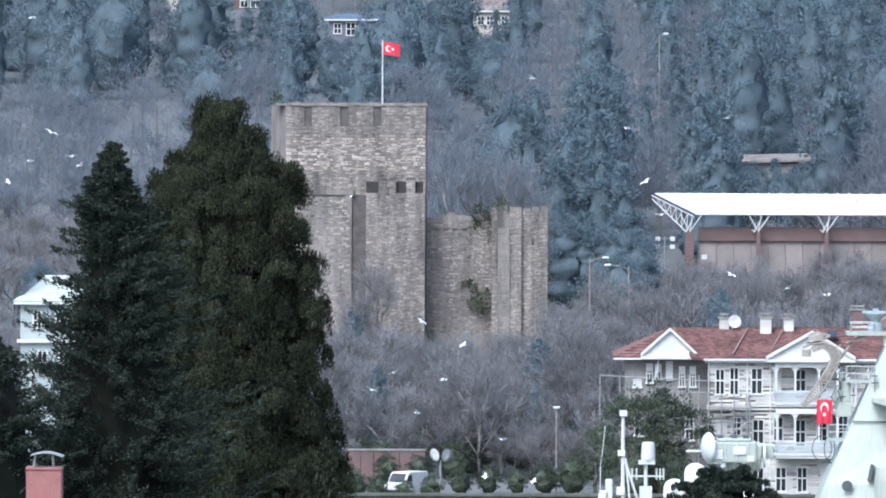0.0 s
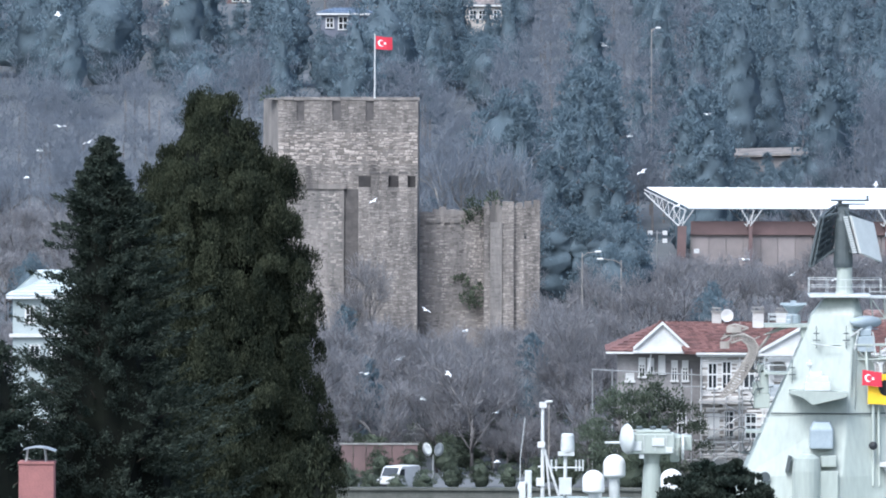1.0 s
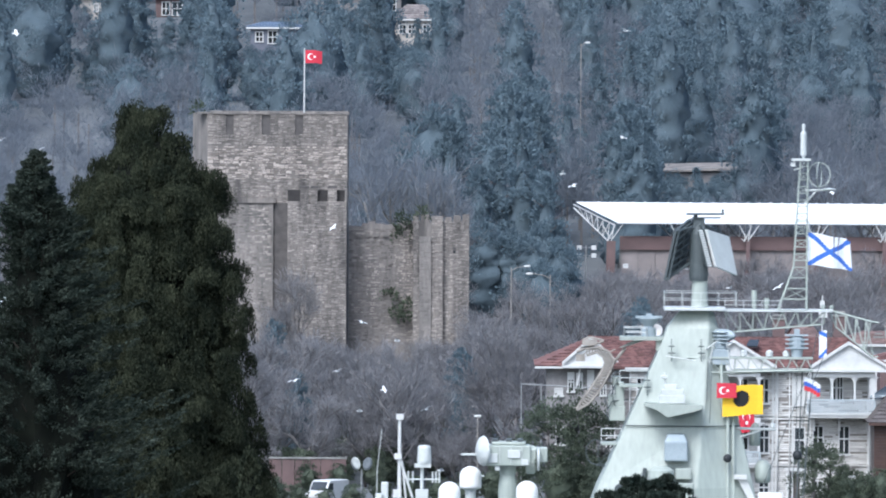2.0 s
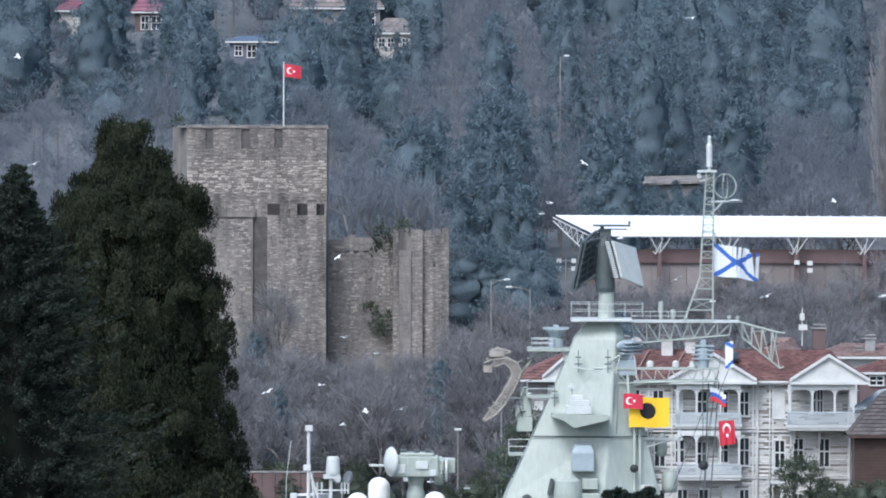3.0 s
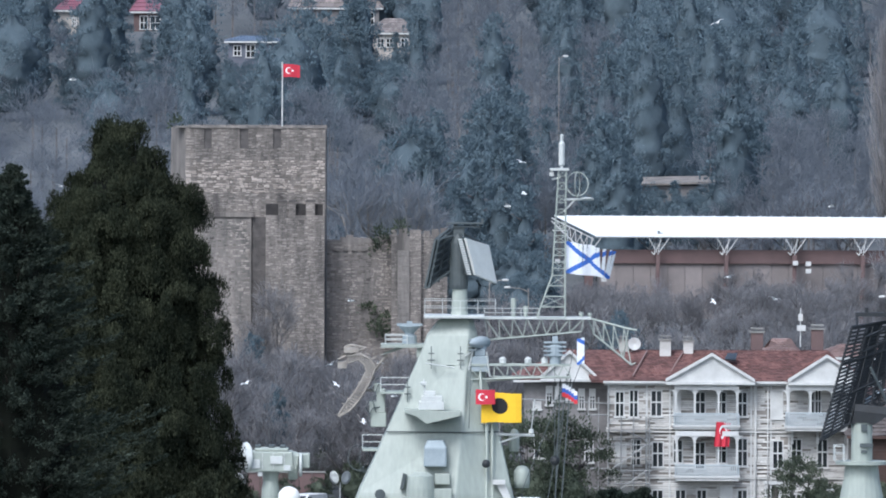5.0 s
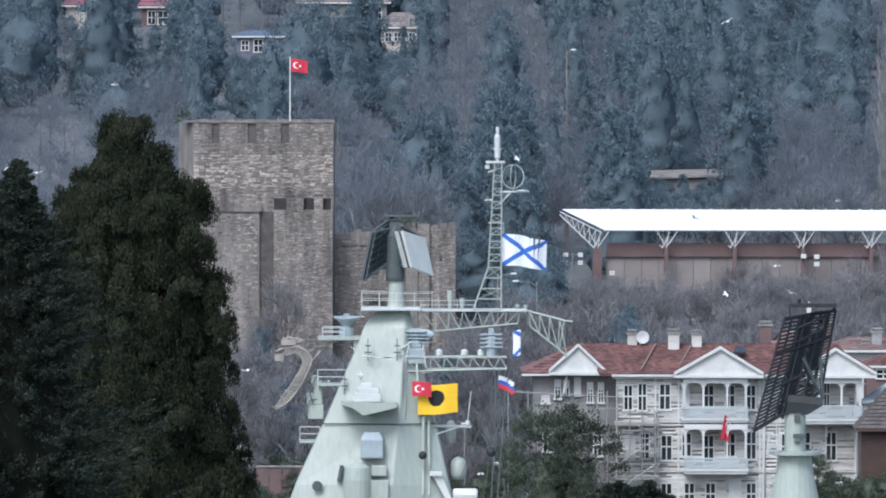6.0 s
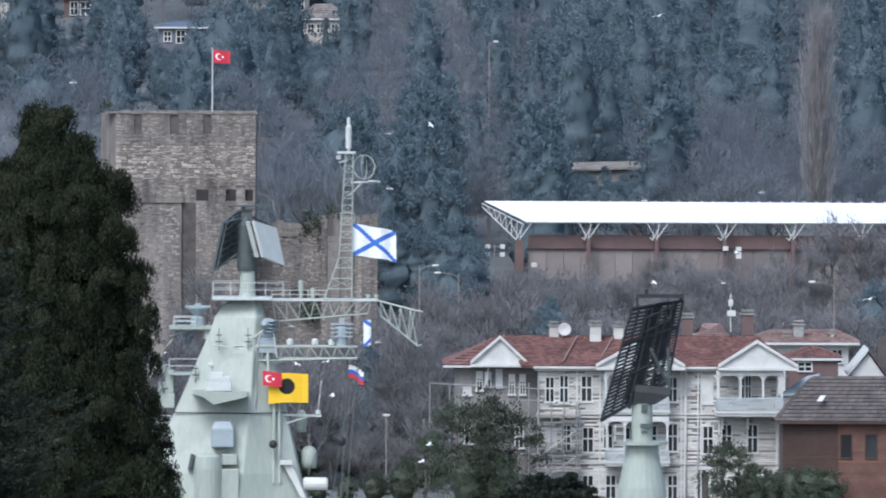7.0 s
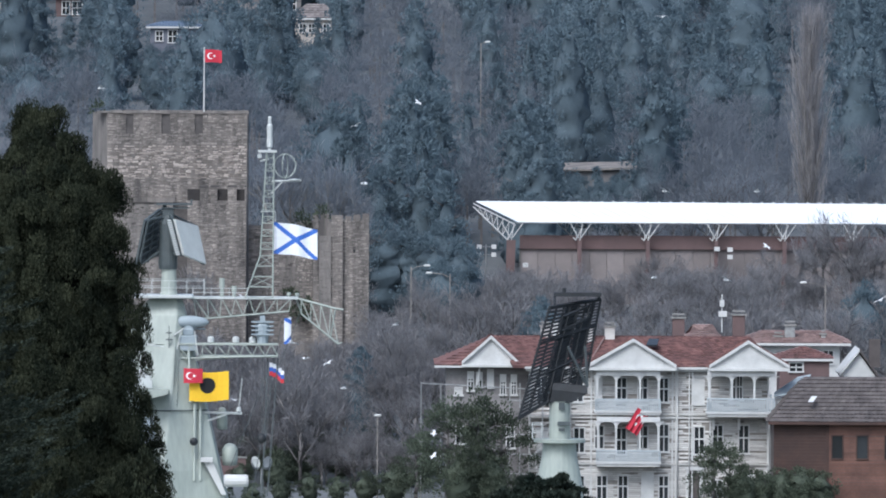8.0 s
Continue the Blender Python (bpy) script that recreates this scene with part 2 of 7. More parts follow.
class Sight:
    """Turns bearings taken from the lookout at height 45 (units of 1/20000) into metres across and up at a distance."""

    def __init__(self, d, x0=0.0, z0=0.0):
        self.k, self.x0, self.z0 = d / 20000, x0, z0

    def x(self, u):
        return (u - 784) * self.k - self.x0

    def z(self, v):
        return 45 - (v + 37) * self.k - self.z0


# ---- ground, water, shore ----
SLOPE = [(-300, 60), (-20, 43.4), (10, 43.3), (60, 36), (200, 24), (300, 14), (440, 3), (470, -3), (884, -4), (888.6, -4), (888.7, 1.6), (930, 2.0), (975, 6),
         (1000, 9.5), (1060, 13), (1100, 15), (1200, 24), (1300, 33), (1400, 43), (1600, 62), (2000, 100), (3000, 150), (4600, 190)]


def ground_z(x, y):
    for (y0, z0), (y1, z1) in zip(SLOPE, SLOPE[1:]):
        if y0 <= y <= y1:
            z = z0 + (z1 - z0) * (y - y0) / (y1 - y0)
            break
    else:
        z = 190
    if y > 940:
        z += min(1, (y - 940) / 150) * 2.2 * noise.noise(Vector((x / 45, y / 45, 0)))
    return z


ys = sorted({y for y, _ in SLOPE} | set(range(-300, 440, 20)) | set(range(940, 1700, 12)) | set(range(1700, 4600, 100)))
xs = list(range(-2400, -240, 120)) + list(range(-240, 241, 12)) + list(range(360, 2401, 120))
g = Geo()
g.v = [(x, y, ground_z(x, y)) for y in ys for x in xs]
g.f = [(j * len(xs) + i, j * len(xs) + i + 1, (j + 1) * len(xs) + i + 1, (j + 1) * len(xs) + i) for j in range(len(ys) - 1) for i in range(len(xs) - 1)]
tagged(part("ground", g, M_SOIL, smooth=True), "blue-grey hillside soil falling to a strait", "ground", kind="structure")
tagged(part("water", Geo().box(-2400, 452, -0.6, 2400, 888.4, 0), M_WATER), "dark green water of the strait", "water", kind="structure")
g = Geo()
g.box(-2400, 888.3, -4, 2400, 889.4, 2.25)
g.box(-2400, 888.1, 2.25, 2400, 889.6, 2.45)
tagged(part("quay_wall", g, M_QUAYSIDE), "grey concrete quay wall along the water", "wall", kind="structure")
tagged(part("road", Geo().box(-300, 893.5, 1.5, 3.5, 900, 1.86), M_ASPHALT), "grey asphalt shore road", "road", kind="structure")

# ---- trees ----
RNG = np.random.RandomState(7)


def blades(centres, ways, length, width, rng, round_=None):
    """Small flat sprays: two triangles each, folded along the middle; they lie like shingles across the direction round_."""
    n = len(centres)
    face = rng.normal(size=(n, 3)) * (1.0 if round_ is None else 0.45)
    if round_ is not None:
        face = face + round_
    side = np.cross(ways, face)
    side /= np.linalg.norm(side, axis=1)[:, None] + 1e-9
    lift = np.cross(side, ways)
    L = (length * rng.uniform(0.7, 1.3, n))[:, None]
    W = (width * rng.uniform(0.7, 1.3, n))[:, None]
    a = centres - ways * L * 0.5
    b = centres + side * W * 0.5 + lift * W * 0.25
    c = centres + ways * L * 0.5
    d = centres - side * W * 0.5 + lift * W * 0.25
    vs = np.stack([a, b, c, d], 1).reshape(-1, 3)
    return vs


def blade_mesh(name, groups, material):
    vs = np.concatenate(groups)
    n = len(vs) // 4
    me = bpy.data.meshes.new(name)
    me.vertices.add(len(vs))
    me.vertices.foreach_set("co", vs.ravel().astype(np.float32))
    tri = (np.arange(n)[:, None] * 4 + np.array([0, 1, 2, 0, 2, 3])[None, :]).ravel()
    me.loops.add(len(tri))
    me.loops.foreach_set("vertex_index", tri.astype(np.int32))
    me.polygons.add(2 * n)
    me.polygons.foreach_set("loop_start", np.arange(0, 6 * n, 3).astype(np.int32))
    me.materials.append(material)
    me.update(calc_edges=True)
    return me


def lobe(c, r, h, n, size, rng, up=0.7, slim=0.45, out=(0, -0.6, 0.6)):
    """A plume of sprays over the skin of an upright egg at c, on the side of the crown that faces out."""
    d = rng.normal(size=(n, 3))
    d /= np.linalg.norm(d, axis=1)[:, None]
    d[:, 2] = np.where(d[:, 2] < -0.3, -d[:, 2], d[:, 2])
    q = np.array(c) + d * np.array([r, r, h]) * rng.uniform(0.55, 1.05, n)[:, None]
    w = d * (1 - up) + np.array([0, 0, up]) + rng.normal(size=(n, 3)) * 0.25
    w /= np.linalg.norm(w, axis=1)[:, None]
    rnd = d * 0.6 + np.array(out)
    rnd /= np.linalg.norm(rnd, axis=1)[:, None]
    return blades(q, w, size, size * slim, rng, rnd)


def trunk_geo(h, r, rng, limbs=0, reach=1.0):
    g = Geo()
    p = Vector((0, 0, -0.5))
    for i in range(5):
        q = Vector((rng.uniform(-.03, .03) * h, rng.uniform(-.03, .03) * h, h * (i + 1) / 5))
        g.tube(p, q, r * (1 - i * 0.18), r * (1 - (i + 1) * 0.18), 7)
        p = q
    for i in range(limbs):
        a, z = rng.uniform(0, 6.28), h * rng.uniform(0.3, 0.9)
        g.tube((0, 0, z), (math.cos(a) * reach, math.sin(a) * reach, z + reach * 0.5), r * 0.3, r * 0.08, 4)
    return g


def bare_parts(h, spread, seed, twigs):
    """Trunk and limbs as one mesh, the fine winter twigs as another."""
    rng = np.random.RandomState(seed)
    g = Geo()
    tips = []

    def grow(p, d, length, r, level):
        q = p + d * length
        g.tube(p, q, r, r * 0.62, 5 if level < 2 else 3)
        if level >= 3:
            tips.append((np.array(p), np.array(q), np.array(d)))
            return
        for i in range(4 if level else 6):
            turn = Vector(rng.normal(size=3))
            nd = (d * 0.75 + turn.normalized() * spread + Vector((0, 0, 0.35))).normalized()
            at = p.lerp(q, rng.uniform(0.45, 1.0))
            grow(at, nd, length * rng.uniform(0.55, 0.8), r * 0.5, level + 1)

    grow(Vector((0, 0, -0.6)), Vector((rng.uniform(-.05, .05), rng.uniform(-.05, .05), 1)).normalized(), h * 0.36, h * 0.013, 0)
    per = max(1, twigs // len(tips))
    cs, ws = [], []
    for p, q, d in tips:
        for i in range(per):
            w = d * 0.8 + rng.normal(size=3) * 0.6 + np.array([0, 0, 0.3])
            w /= np.linalg.norm(w)
            cs.append(p + (q - p) * rng.uniform(0.2, 1.1) + w * h * 0.03 + rng.normal(size=3) * h * 0.012)
            ws.append(w)
    cs = np.array(cs)
    fine = blades(cs, np.array(ws), h * 0.066, 0.056, rng)
    return g, fine


def pine_parts(h, r, seed, n_lobes, n_each, size, shape):
    rng = np.random.RandomState(seed)
    lobes = []
    for i in range(n_lobes):
        s = rng.uniform(0, 1)
        z = h * (0.14 + 0.86 * s)
        if shape == "cone":
            rr = r * (1.05 - s) * rng.uniform(0.66, 1.0)
        elif shape == "column":
            rr = r * math.sin(math.pi * min(0.97, 0.2 + 0.8 * s)) ** 0.6 * rng.uniform(0.66, 1)
        else:
            rr = r * math.sqrt(max(0.03, 1 - (2 * s - 0.9) ** 2)) * rng.uniform(0.66, 1)
        a = rng.uniform(0, 6.283)
        lr = r * rng.uniform(0.2, 0.4)
        lobes.append(lobe((rr * math.cos(a), rr * math.sin(a), z), lr, lr * rng.uniform(0.7, 1.3), n_each, size, rng, 0.45, 0.45, (math.cos(a), math.sin(a), 0.5)))
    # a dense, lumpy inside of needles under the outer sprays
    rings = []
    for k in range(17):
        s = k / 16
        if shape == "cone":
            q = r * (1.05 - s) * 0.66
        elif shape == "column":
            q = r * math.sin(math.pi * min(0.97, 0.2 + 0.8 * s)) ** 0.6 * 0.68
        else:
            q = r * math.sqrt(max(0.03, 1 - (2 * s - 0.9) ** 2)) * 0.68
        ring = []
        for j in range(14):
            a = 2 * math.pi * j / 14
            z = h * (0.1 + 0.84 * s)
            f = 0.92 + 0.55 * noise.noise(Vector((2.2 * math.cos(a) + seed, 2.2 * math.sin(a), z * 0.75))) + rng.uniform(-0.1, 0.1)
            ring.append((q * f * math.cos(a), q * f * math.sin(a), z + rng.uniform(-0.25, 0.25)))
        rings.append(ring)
    return trunk_geo(h * 0.92, r * 0.09 + 0.06, rng, 8, r * 0.6), lobes, Geo().loft(rings)


def make_tree(name, trunk, crown_groups, bark, leaf, label, category="tree", group="", inside=None, inner=None):
    t = new(name)
    tagged(t, label, category, group)
    part("trunk", trunk, bark, t, smooth=True)
    if inside:
        part("inner_crown", inside, inner, t, smooth=True)
    c = new("crown", blade_mesh("crown", crown_groups, leaf))
    c.parent = t
    return t


BARE = [bare_parts(13, 0.75, 11 + i, 1550) for i in range(4)]


def poplar_parts(h, seed):
    """A spindle of steep limbs set all the way up one trunk."""
    rng = np.random.RandomState(seed)
    g = Geo().tube((0, 0, -0.5), (0, 0, h * 0.6), 0.3, 0.16, 8).tube((0, 0, h * 0.6), (0, 0, h), 0.16, 0.02, 6)
    cs, ws = [], []
    for i in range(90):
        z, a = h * rng.uniform(0.08, 0.88), rng.uniform(0, 6.283)
        lean = rng.uniform(0.12, 0.3)
        d = np.array([math.cos(a) * lean, math.sin(a) * lean, 1.0])
        p = np.array([0, 0, z])
        length = min(h * 0.36 * (1.1 - abs(z / h - 0.3)), h - z + 0.6)
        q = p + d * length
        g.tube(tuple(p), tuple(q), 0.06, 0.012, 4)
        for k in range(60):
            w = d + rng.normal(size=3) * 0.22
            w /= np.linalg.norm(w)
            cs.append(p + (q - p) * rng.uniform(0.15, 1.0) + rng.normal(size=3) * 0.22)
            ws.append(w)
    return g, blades(np.array(cs), np.array(ws), 1.3, 0.06, rng)


NARROW = poplar_parts(22, 31)
PINES = [pine_parts(13, 3.2, 41, 64, 52, 0.36, "cone"), pine_parts(15, 2.6, 42, 64, 52, 0.36, "column"), pine_parts(12, 4.2, 43, 66, 52, 0.36, "round")]
SHRUBS = [pine_parts(4, 1.9, 51, 40, 44, 0.27, "round"), pine_parts(8, 2.9, 52, 55, 75, 0.26, "round")]
first_made = {}


def plant(kind, i, x, y, s, turn, label, group, z=None, tall=1.0):
    """One tree; the first of each sort is built, the others are copies of it."""
    key = (kind, i, label)
    m = pose(x, y, (ground_z(x, y) if z is None else z) - 0.1, 0, 0, turn)
    if key not in first_made:
        if kind == "bare":
            t = make_tree("bare_tree", BARE[i][0], [BARE[i][1]], M_BARK, M_TWIG_LESSHAZE if "below" in label else M_TWIG, label, "tree", group)
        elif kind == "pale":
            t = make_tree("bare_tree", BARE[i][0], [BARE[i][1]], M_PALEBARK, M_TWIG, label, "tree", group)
        elif kind == "narrow":
            t = make_tree("poplar_tree", NARROW[0], [NARROW[1]], M_PALEBARK, M_POPLAR, label, "tree", group)
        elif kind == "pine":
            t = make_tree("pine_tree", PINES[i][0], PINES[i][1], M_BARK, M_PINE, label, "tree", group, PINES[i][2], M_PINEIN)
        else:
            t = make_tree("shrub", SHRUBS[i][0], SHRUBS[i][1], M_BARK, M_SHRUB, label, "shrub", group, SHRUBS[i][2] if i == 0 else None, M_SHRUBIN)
        first_made[key] = t
        t.matrix_world = m @ Matrix.Diagonal((s, s, s * tall, 1))
    else:
        t = copy_thing(first_made[key], m)
        t.scale = (s, s, s * tall)
    return t


def stand_of_pines(x, y):
    """True where the hill carries evergreens, by bearing and height."""
    u = x * 20000 / y + 784
    v = (45 - ground_z(x, y) - 6) * 20000 / y - 37
    for u0, u1, v0, v1 in ((-260, 60, -200, 200), (130, 220, -200, 190), (240, 310, -200, 150), (300, 370, 40, 230), (505, 750, -200, 200), (840, 960, 200, 420), (960, 1050, -200, 150), (1060, 1200, -200, 300),
                           (1200, 1510, -200, 230), (1050, 1180, 300, 430), (1620, 1800, -200, 200)):
        if u0 <= u <= u1 and v0 <= v <= v1:
            return RNG.rand() < 0.86
    return RNG.rand() < 0.05


HOUSE_SPOTS = [(-35.0, 1350, 3.6, 140), (-44, 1345, 2.5, 140), (-22.3, 1292, 3.6, 110), (-13, 1340, 6.0, 60), (-6.6, 1318, 3.0, 125), (11.5, 1180, 1.2, 40), (43, 1096, 4.5, 30), (23, 1148, 5.0, 66)]
far_pine, far_bare_twigs, far_bare_limbs, far_inside = [], [], Geo(), Geo()
y = 1082.0
while y < 1440:
    x = -y * 0.053 + RNG.uniform(0, 5)
    while x < y * 0.053:
        px, py = x + RNG.uniform(-3, 3), y + RNG.uniform(-4, 4)
        green = stand_of_pines(px, py)
        s = RNG.uniform(0.75, 1.2)
        a = RNG.uniform(0, 360)
        near = py < 1096
        free = all(abs(px - hx) > w or py > hy + 3 or py < hy - dep for hx, hy, w, dep in HOUSE_SPOTS)
        if free and near:
            if green:
                plant("pine", RNG.randint(3), px, py, s, a, "dark evergreen tree on the hillside, haze-tinted blue-green", "hillside trees")
            else:
                plant("bare", RNG.randint(4), px, py, s * 0.9, a, "leafless grey-brown tree on the hillside", "hillside trees")
        elif free:
            m = np.array((pose(px, py, ground_z(px, py) - 0.1, 0, 0, a) @ Matrix.Diagonal((s, s, s, 1))))
            if green:
                sort = PINES[RNG.choice(3, p=(0.5, 0.35, 0.15))]
                far_inside.add([tuple(q) for q in np.array(sort[2].v) @ m[:3, :3].T + m[:3, 3]], sort[2].f)
                for vs in sort[1]:
                    if py >= 1140:
                        vs = vs.reshape(-1, 4, 3)[::2].reshape(-1, 3)
                    far_pine.append(vs @ m[:3, :3].T + m[:3, 3])
            else:
                k = RNG.randint(4)
                vs = BARE[k][1]
                if py > 1110:
                    vs = vs.reshape(-1, 4, 3)[::2].reshape(-1, 3)
                far_bare_twigs.append(vs @ m[:3, :3].T + m[:3, 3])
                mm = Matrix(m.tolist())
                far_bare_limbs.tube(mm @ Vector((0, 0, -0.5)), mm @ Vector((0, 0, 6)), 0.2, 0.09, 4)
        x += RNG.uniform(5.5, 8.5)
    y += 7.5 if y < 1200 else 10
for nm, groups, mt, lb in (("evergreen_woods", far_pine, M_PINE, "dark evergreen woods on the far hill, haze-tinted blue-green"), ("bare_woods", far_bare_twigs, M_TWIG, "leafless winter woods on the far hill, haze-tinted grey")):
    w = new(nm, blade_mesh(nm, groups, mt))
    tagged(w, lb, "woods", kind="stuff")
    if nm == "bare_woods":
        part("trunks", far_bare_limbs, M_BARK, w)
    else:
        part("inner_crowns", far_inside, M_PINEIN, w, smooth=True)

for u, vt, d, kind, i in ((1112, 336, 1140, "pine", 2), (1140, 340, 1138, "pine", 2), (1228, 333, 1140, "pine", 2), (1258, 330, 1139, "pine", 2), (1160, 345, 1128, "pine", 2), (1190, 348, 1124, "pine", 2), (1222, 344, 1126, "pine", 2), (1250, 340, 1122, "pine", 2), (1130, 352, 1116, "pine", 2), (1118, 345, 1136, "pine", 2), (1150, 338, 1132, "pine", 2), (1185, 332, 1130, "pine", 0), (1215, 340, 1134, "bare", 1), (1245, 326, 1136, "bare", 2), (1170, 352, 1120, "bare", 0), (1135, 360, 1112, "bare", 3), (1205, 355, 1110, "pine", 2), (1235, 350, 1105, "bare", 1)):
    S = Sight(d)
    gz = ground_z(S.x(u), d)
    s = max(0.3, (S.z(vt) - gz) / 12.5)
    plant(kind, i, S.x(u), d, s, u * 31 % 360, "dark evergreen tree on the hillside, haze-tinted blue-green" if kind == "pine" else "leafless grey-brown tree on the hillside", "hillside trees")
# evergreens standing out on the hill, and low growth before the houses
for u, vt, d, i in ((188, -12, 1262, 1), (285, 52, 1262, 0), (28, 60, 1270, 1), (118, 96, 1258, 0), (612, 2, 1250, 0), (560, 52, 1246, 1), (650, 98, 1262, 2), (705, 98, 1262, 2), (735, 58, 1280, 0), (690, 66, 1300, 0), (676, 110, 1240, 2), (690, 125, 1226, 2),
                    (398, 114, 1262, 2), (432, 118, 1260, 2), (470, 114, 1262, 2), (410, 140, 1235, 2), (460, 138, 1235, 2), (440, 160, 1210, 2), (250, 78, 1320, 2), (240, 100, 1290, 2), (265, 120, 1260, 2), (300, 68, 1320, 2), (245, 140, 1236, 2), (130, 84, 1310, 2), (120, 110, 1280, 2), (135, 130, 1250, 2), (100, 70, 1326, 2), (140, 66, 1326, 2), (540, 36, 1316, 2), (590, 40, 1314, 2),
                    (800, 330, 1062, 1), (838, 300, 1066, 0), (878, 320, 1060, 1), (920, 345, 1056, 0), (815, 420, 1036, 2), (860, 440, 1036, 2), (905, 430, 1034, 2), (945, 455, 1032, 2), (735, 282, 1090, 1), (718, 330, 1088, 2), (756, 340, 1088, 0), (872, 190, 1120, 1), (905, 220, 1116, 0), (850, 260, 1110, 2), (1010, 150, 1180, 0), (1100, 110, 1200, 1), (1160, 90, 1210, 0), (1290, 110, 1200, 1), (1400, 40, 1240, 0)):
    S = Sight(d)
    gz = ground_z(S.x(u), d)
    hh = S.z(vt) - gz
    s = max(0.25, hh / (13, 15, 12.6)[i])
    wide = min(s, 1.15)
    plant("pine", i, S.x(u), d, wide, u * 31 % 360, "dark evergreen tree on the hillside, haze-tinted blue-green", "hillside trees", tall=s / wide)
# the belt of leafless trees below the castle and the stand
for u, vt, d, kind, i in ((395, 560, 960, "bare", 0), (440, 600, 965, "pine", 1), (470, 575, 950, "bare", 1), (520, 600, 972, "bare", 2), (560, 640, 940, "bare", 3), (600, 610, 975, "bare", 0),
                          (640, 640, 945, "bare", 1), (690, 600, 978, "bare", 2), (740, 620, 950, "bare", 3), (790, 600, 970, "bare", 0), (830, 560, 985, "bare", 1), (870, 520, 1005, "bare", 2),
                          (480, 690, 935, "pine", 1), (505, 720, 938, "bare", 0), (420, 700, 930, "bare", 2), (330, 640, 940, "bare", 1), (240, 640, 950, "bare", 3), (150, 640, 955, "bare", 0),
                          (60, 620, 960, "bare", 2), (-30, 560, 985, "pine", 2), (-120, 520, 1000, "pine", 2), (-200, 560, 985, "bare", 1), (-60, 480, 1020, "bare", 3),
                          (910, 500, 1010, "pine", 2), (950, 540, 1000, "bare", 3), (1000, 520, 1020, "bare", 0), (1050, 500, 1030, "bare", 1), (1110, 510, 1035, "bare", 2), (1170, 500, 1030, "bare", 3),
                          (1230, 505, 1025, "bare", 0), (1290, 452, 1030, "bare", 1), (1345, 472, 1032, "bare", 2), (1410, 500, 1028, "bare", 3), (1480, 448, 1030, "bare", 0), (1530, 440, 1034, "bare", 1),
                          (1590, 380, 1046, "bare", 2), (1640, 370, 1044, "bare", 3), (1690, 385, 1046, "bare", 0), (1740, 480, 1036, "bare", 1),
                          (1020, 560, 985, "bare", 2), (1090, 570, 980, "pine", 2), (1160, 560, 985, "bare", 1), (1240, 560, 980, "bare", 3), (1330, 560, 985, "bare", 0), (1420, 555, 980, "bare", 2),
                          (1500, 560, 985, "bare", 1), (1580, 550, 990, "bare", 3), (1660, 540, 985, "pine", 2), (880, 640, 945, "bare", 0), (840, 700, 930, "bare", 1), (780, 740, 925, "bare", 3),
                          (700, 720, 928, "bare", 1), (610, 730, 926, "bare", 2), (540, 760, 924, "bare", 3), (900, 600, 965, "bare", 2)):
    S = Sight(d)
    gx = S.x(u)
    gz = ground_z(gx, d)
    base_h = 11.6 if kind == "bare" else (13, 15, 12)[i]
    s = max(0.45, (S.z(vt) - gz) / base_h)
    wide = min(s, 1.15)
    if kind == "bare":
        plant("bare", i, gx, d, wide, u * 37 % 360, "leafless brown tree below the castle", "lower trees", tall=s / wide)
    else:
        plant("pine", i, gx, d, wide * 0.8, u * 37 % 360, "dark green evergreen tree below the castle", "lower trees", tall=s / wide / 0.8)
for k in range(330):
    u, d = RNG.uniform(-230, 1760), RNG.uniform(922, 1078)
    if 280 < u < 800 and 985 < d < 1016 or (u > 965 and d > 1056) or (880 < u < 1520 and d < 935) or (u > 1420 and d < 955) or (u < 0 and d < 905):
        continue
    S = Sight(d)
    gx = S.x(u)
    gz = ground_z(gx, d)
    lid = (585 if d < 1000 else 380) if u < 780 else 545 if u < 860 else 474
    hh = min(RNG.uniform(7, 14), S.z(lid + RNG.uniform(0, 40)) - gz)
    if hh < 3.5:
        continue
    if RNG.rand() < 0.04:
        plant("pine", RNG.randint(3), gx, d, hh / 14, RNG.uniform(0, 360), "dark green evergreen tree below the castle", "lower trees")
    else:
        plant("bare", RNG.randint(4), gx, d, max(hh / 11.6, 0.7), RNG.uniform(0, 360), "leafless brown tree below the castle", "lower trees", tall=hh / 11.6 / max(hh / 11.6, 0.7))
S = Sight(1096)
plant("narrow", 0, S.x(1562), 1096, 1.0, 20, "tall narrow leafless poplar on the hill", "", tall=(S.z(52) - ground_z(S.x(1562), 1096)) / 22)
for u, vt, d, i in ((676, 232, 1050, 0), (722, 236, 1052, 2), (622, 262, 1048, 1), (748, 300, 1046, 3)):
    S = Sight(d)
    gz = ground_z(S.x(u), d)
    s = (S.z(vt) - gz) / 11.6
    plant("pale", i, S.x(u), d, min(s, 1.1), u * 41 % 360, "leafless pale-barked tree behind the castle", "pale trees", tall=s / min(s, 1.1))
# two slim bare trees against the keep
for kind, i, u, vt, d, wide in (("bare", 1, 486, 470, 990, 0.75), ("bare", 3, 446, 520, 990, 0.6)):
    S = Sight(d)
    s = (S.z(vt) - ground_z(S.x(u), d)) / (15 if kind == "pine" else 11.6)
    plant(kind, i, S.x(u), d, wide, u * 37 % 360, "dark green evergreen tree below the castle" if kind == "pine" else "leafless brown tree below the castle", "lower trees", tall=s / wide)
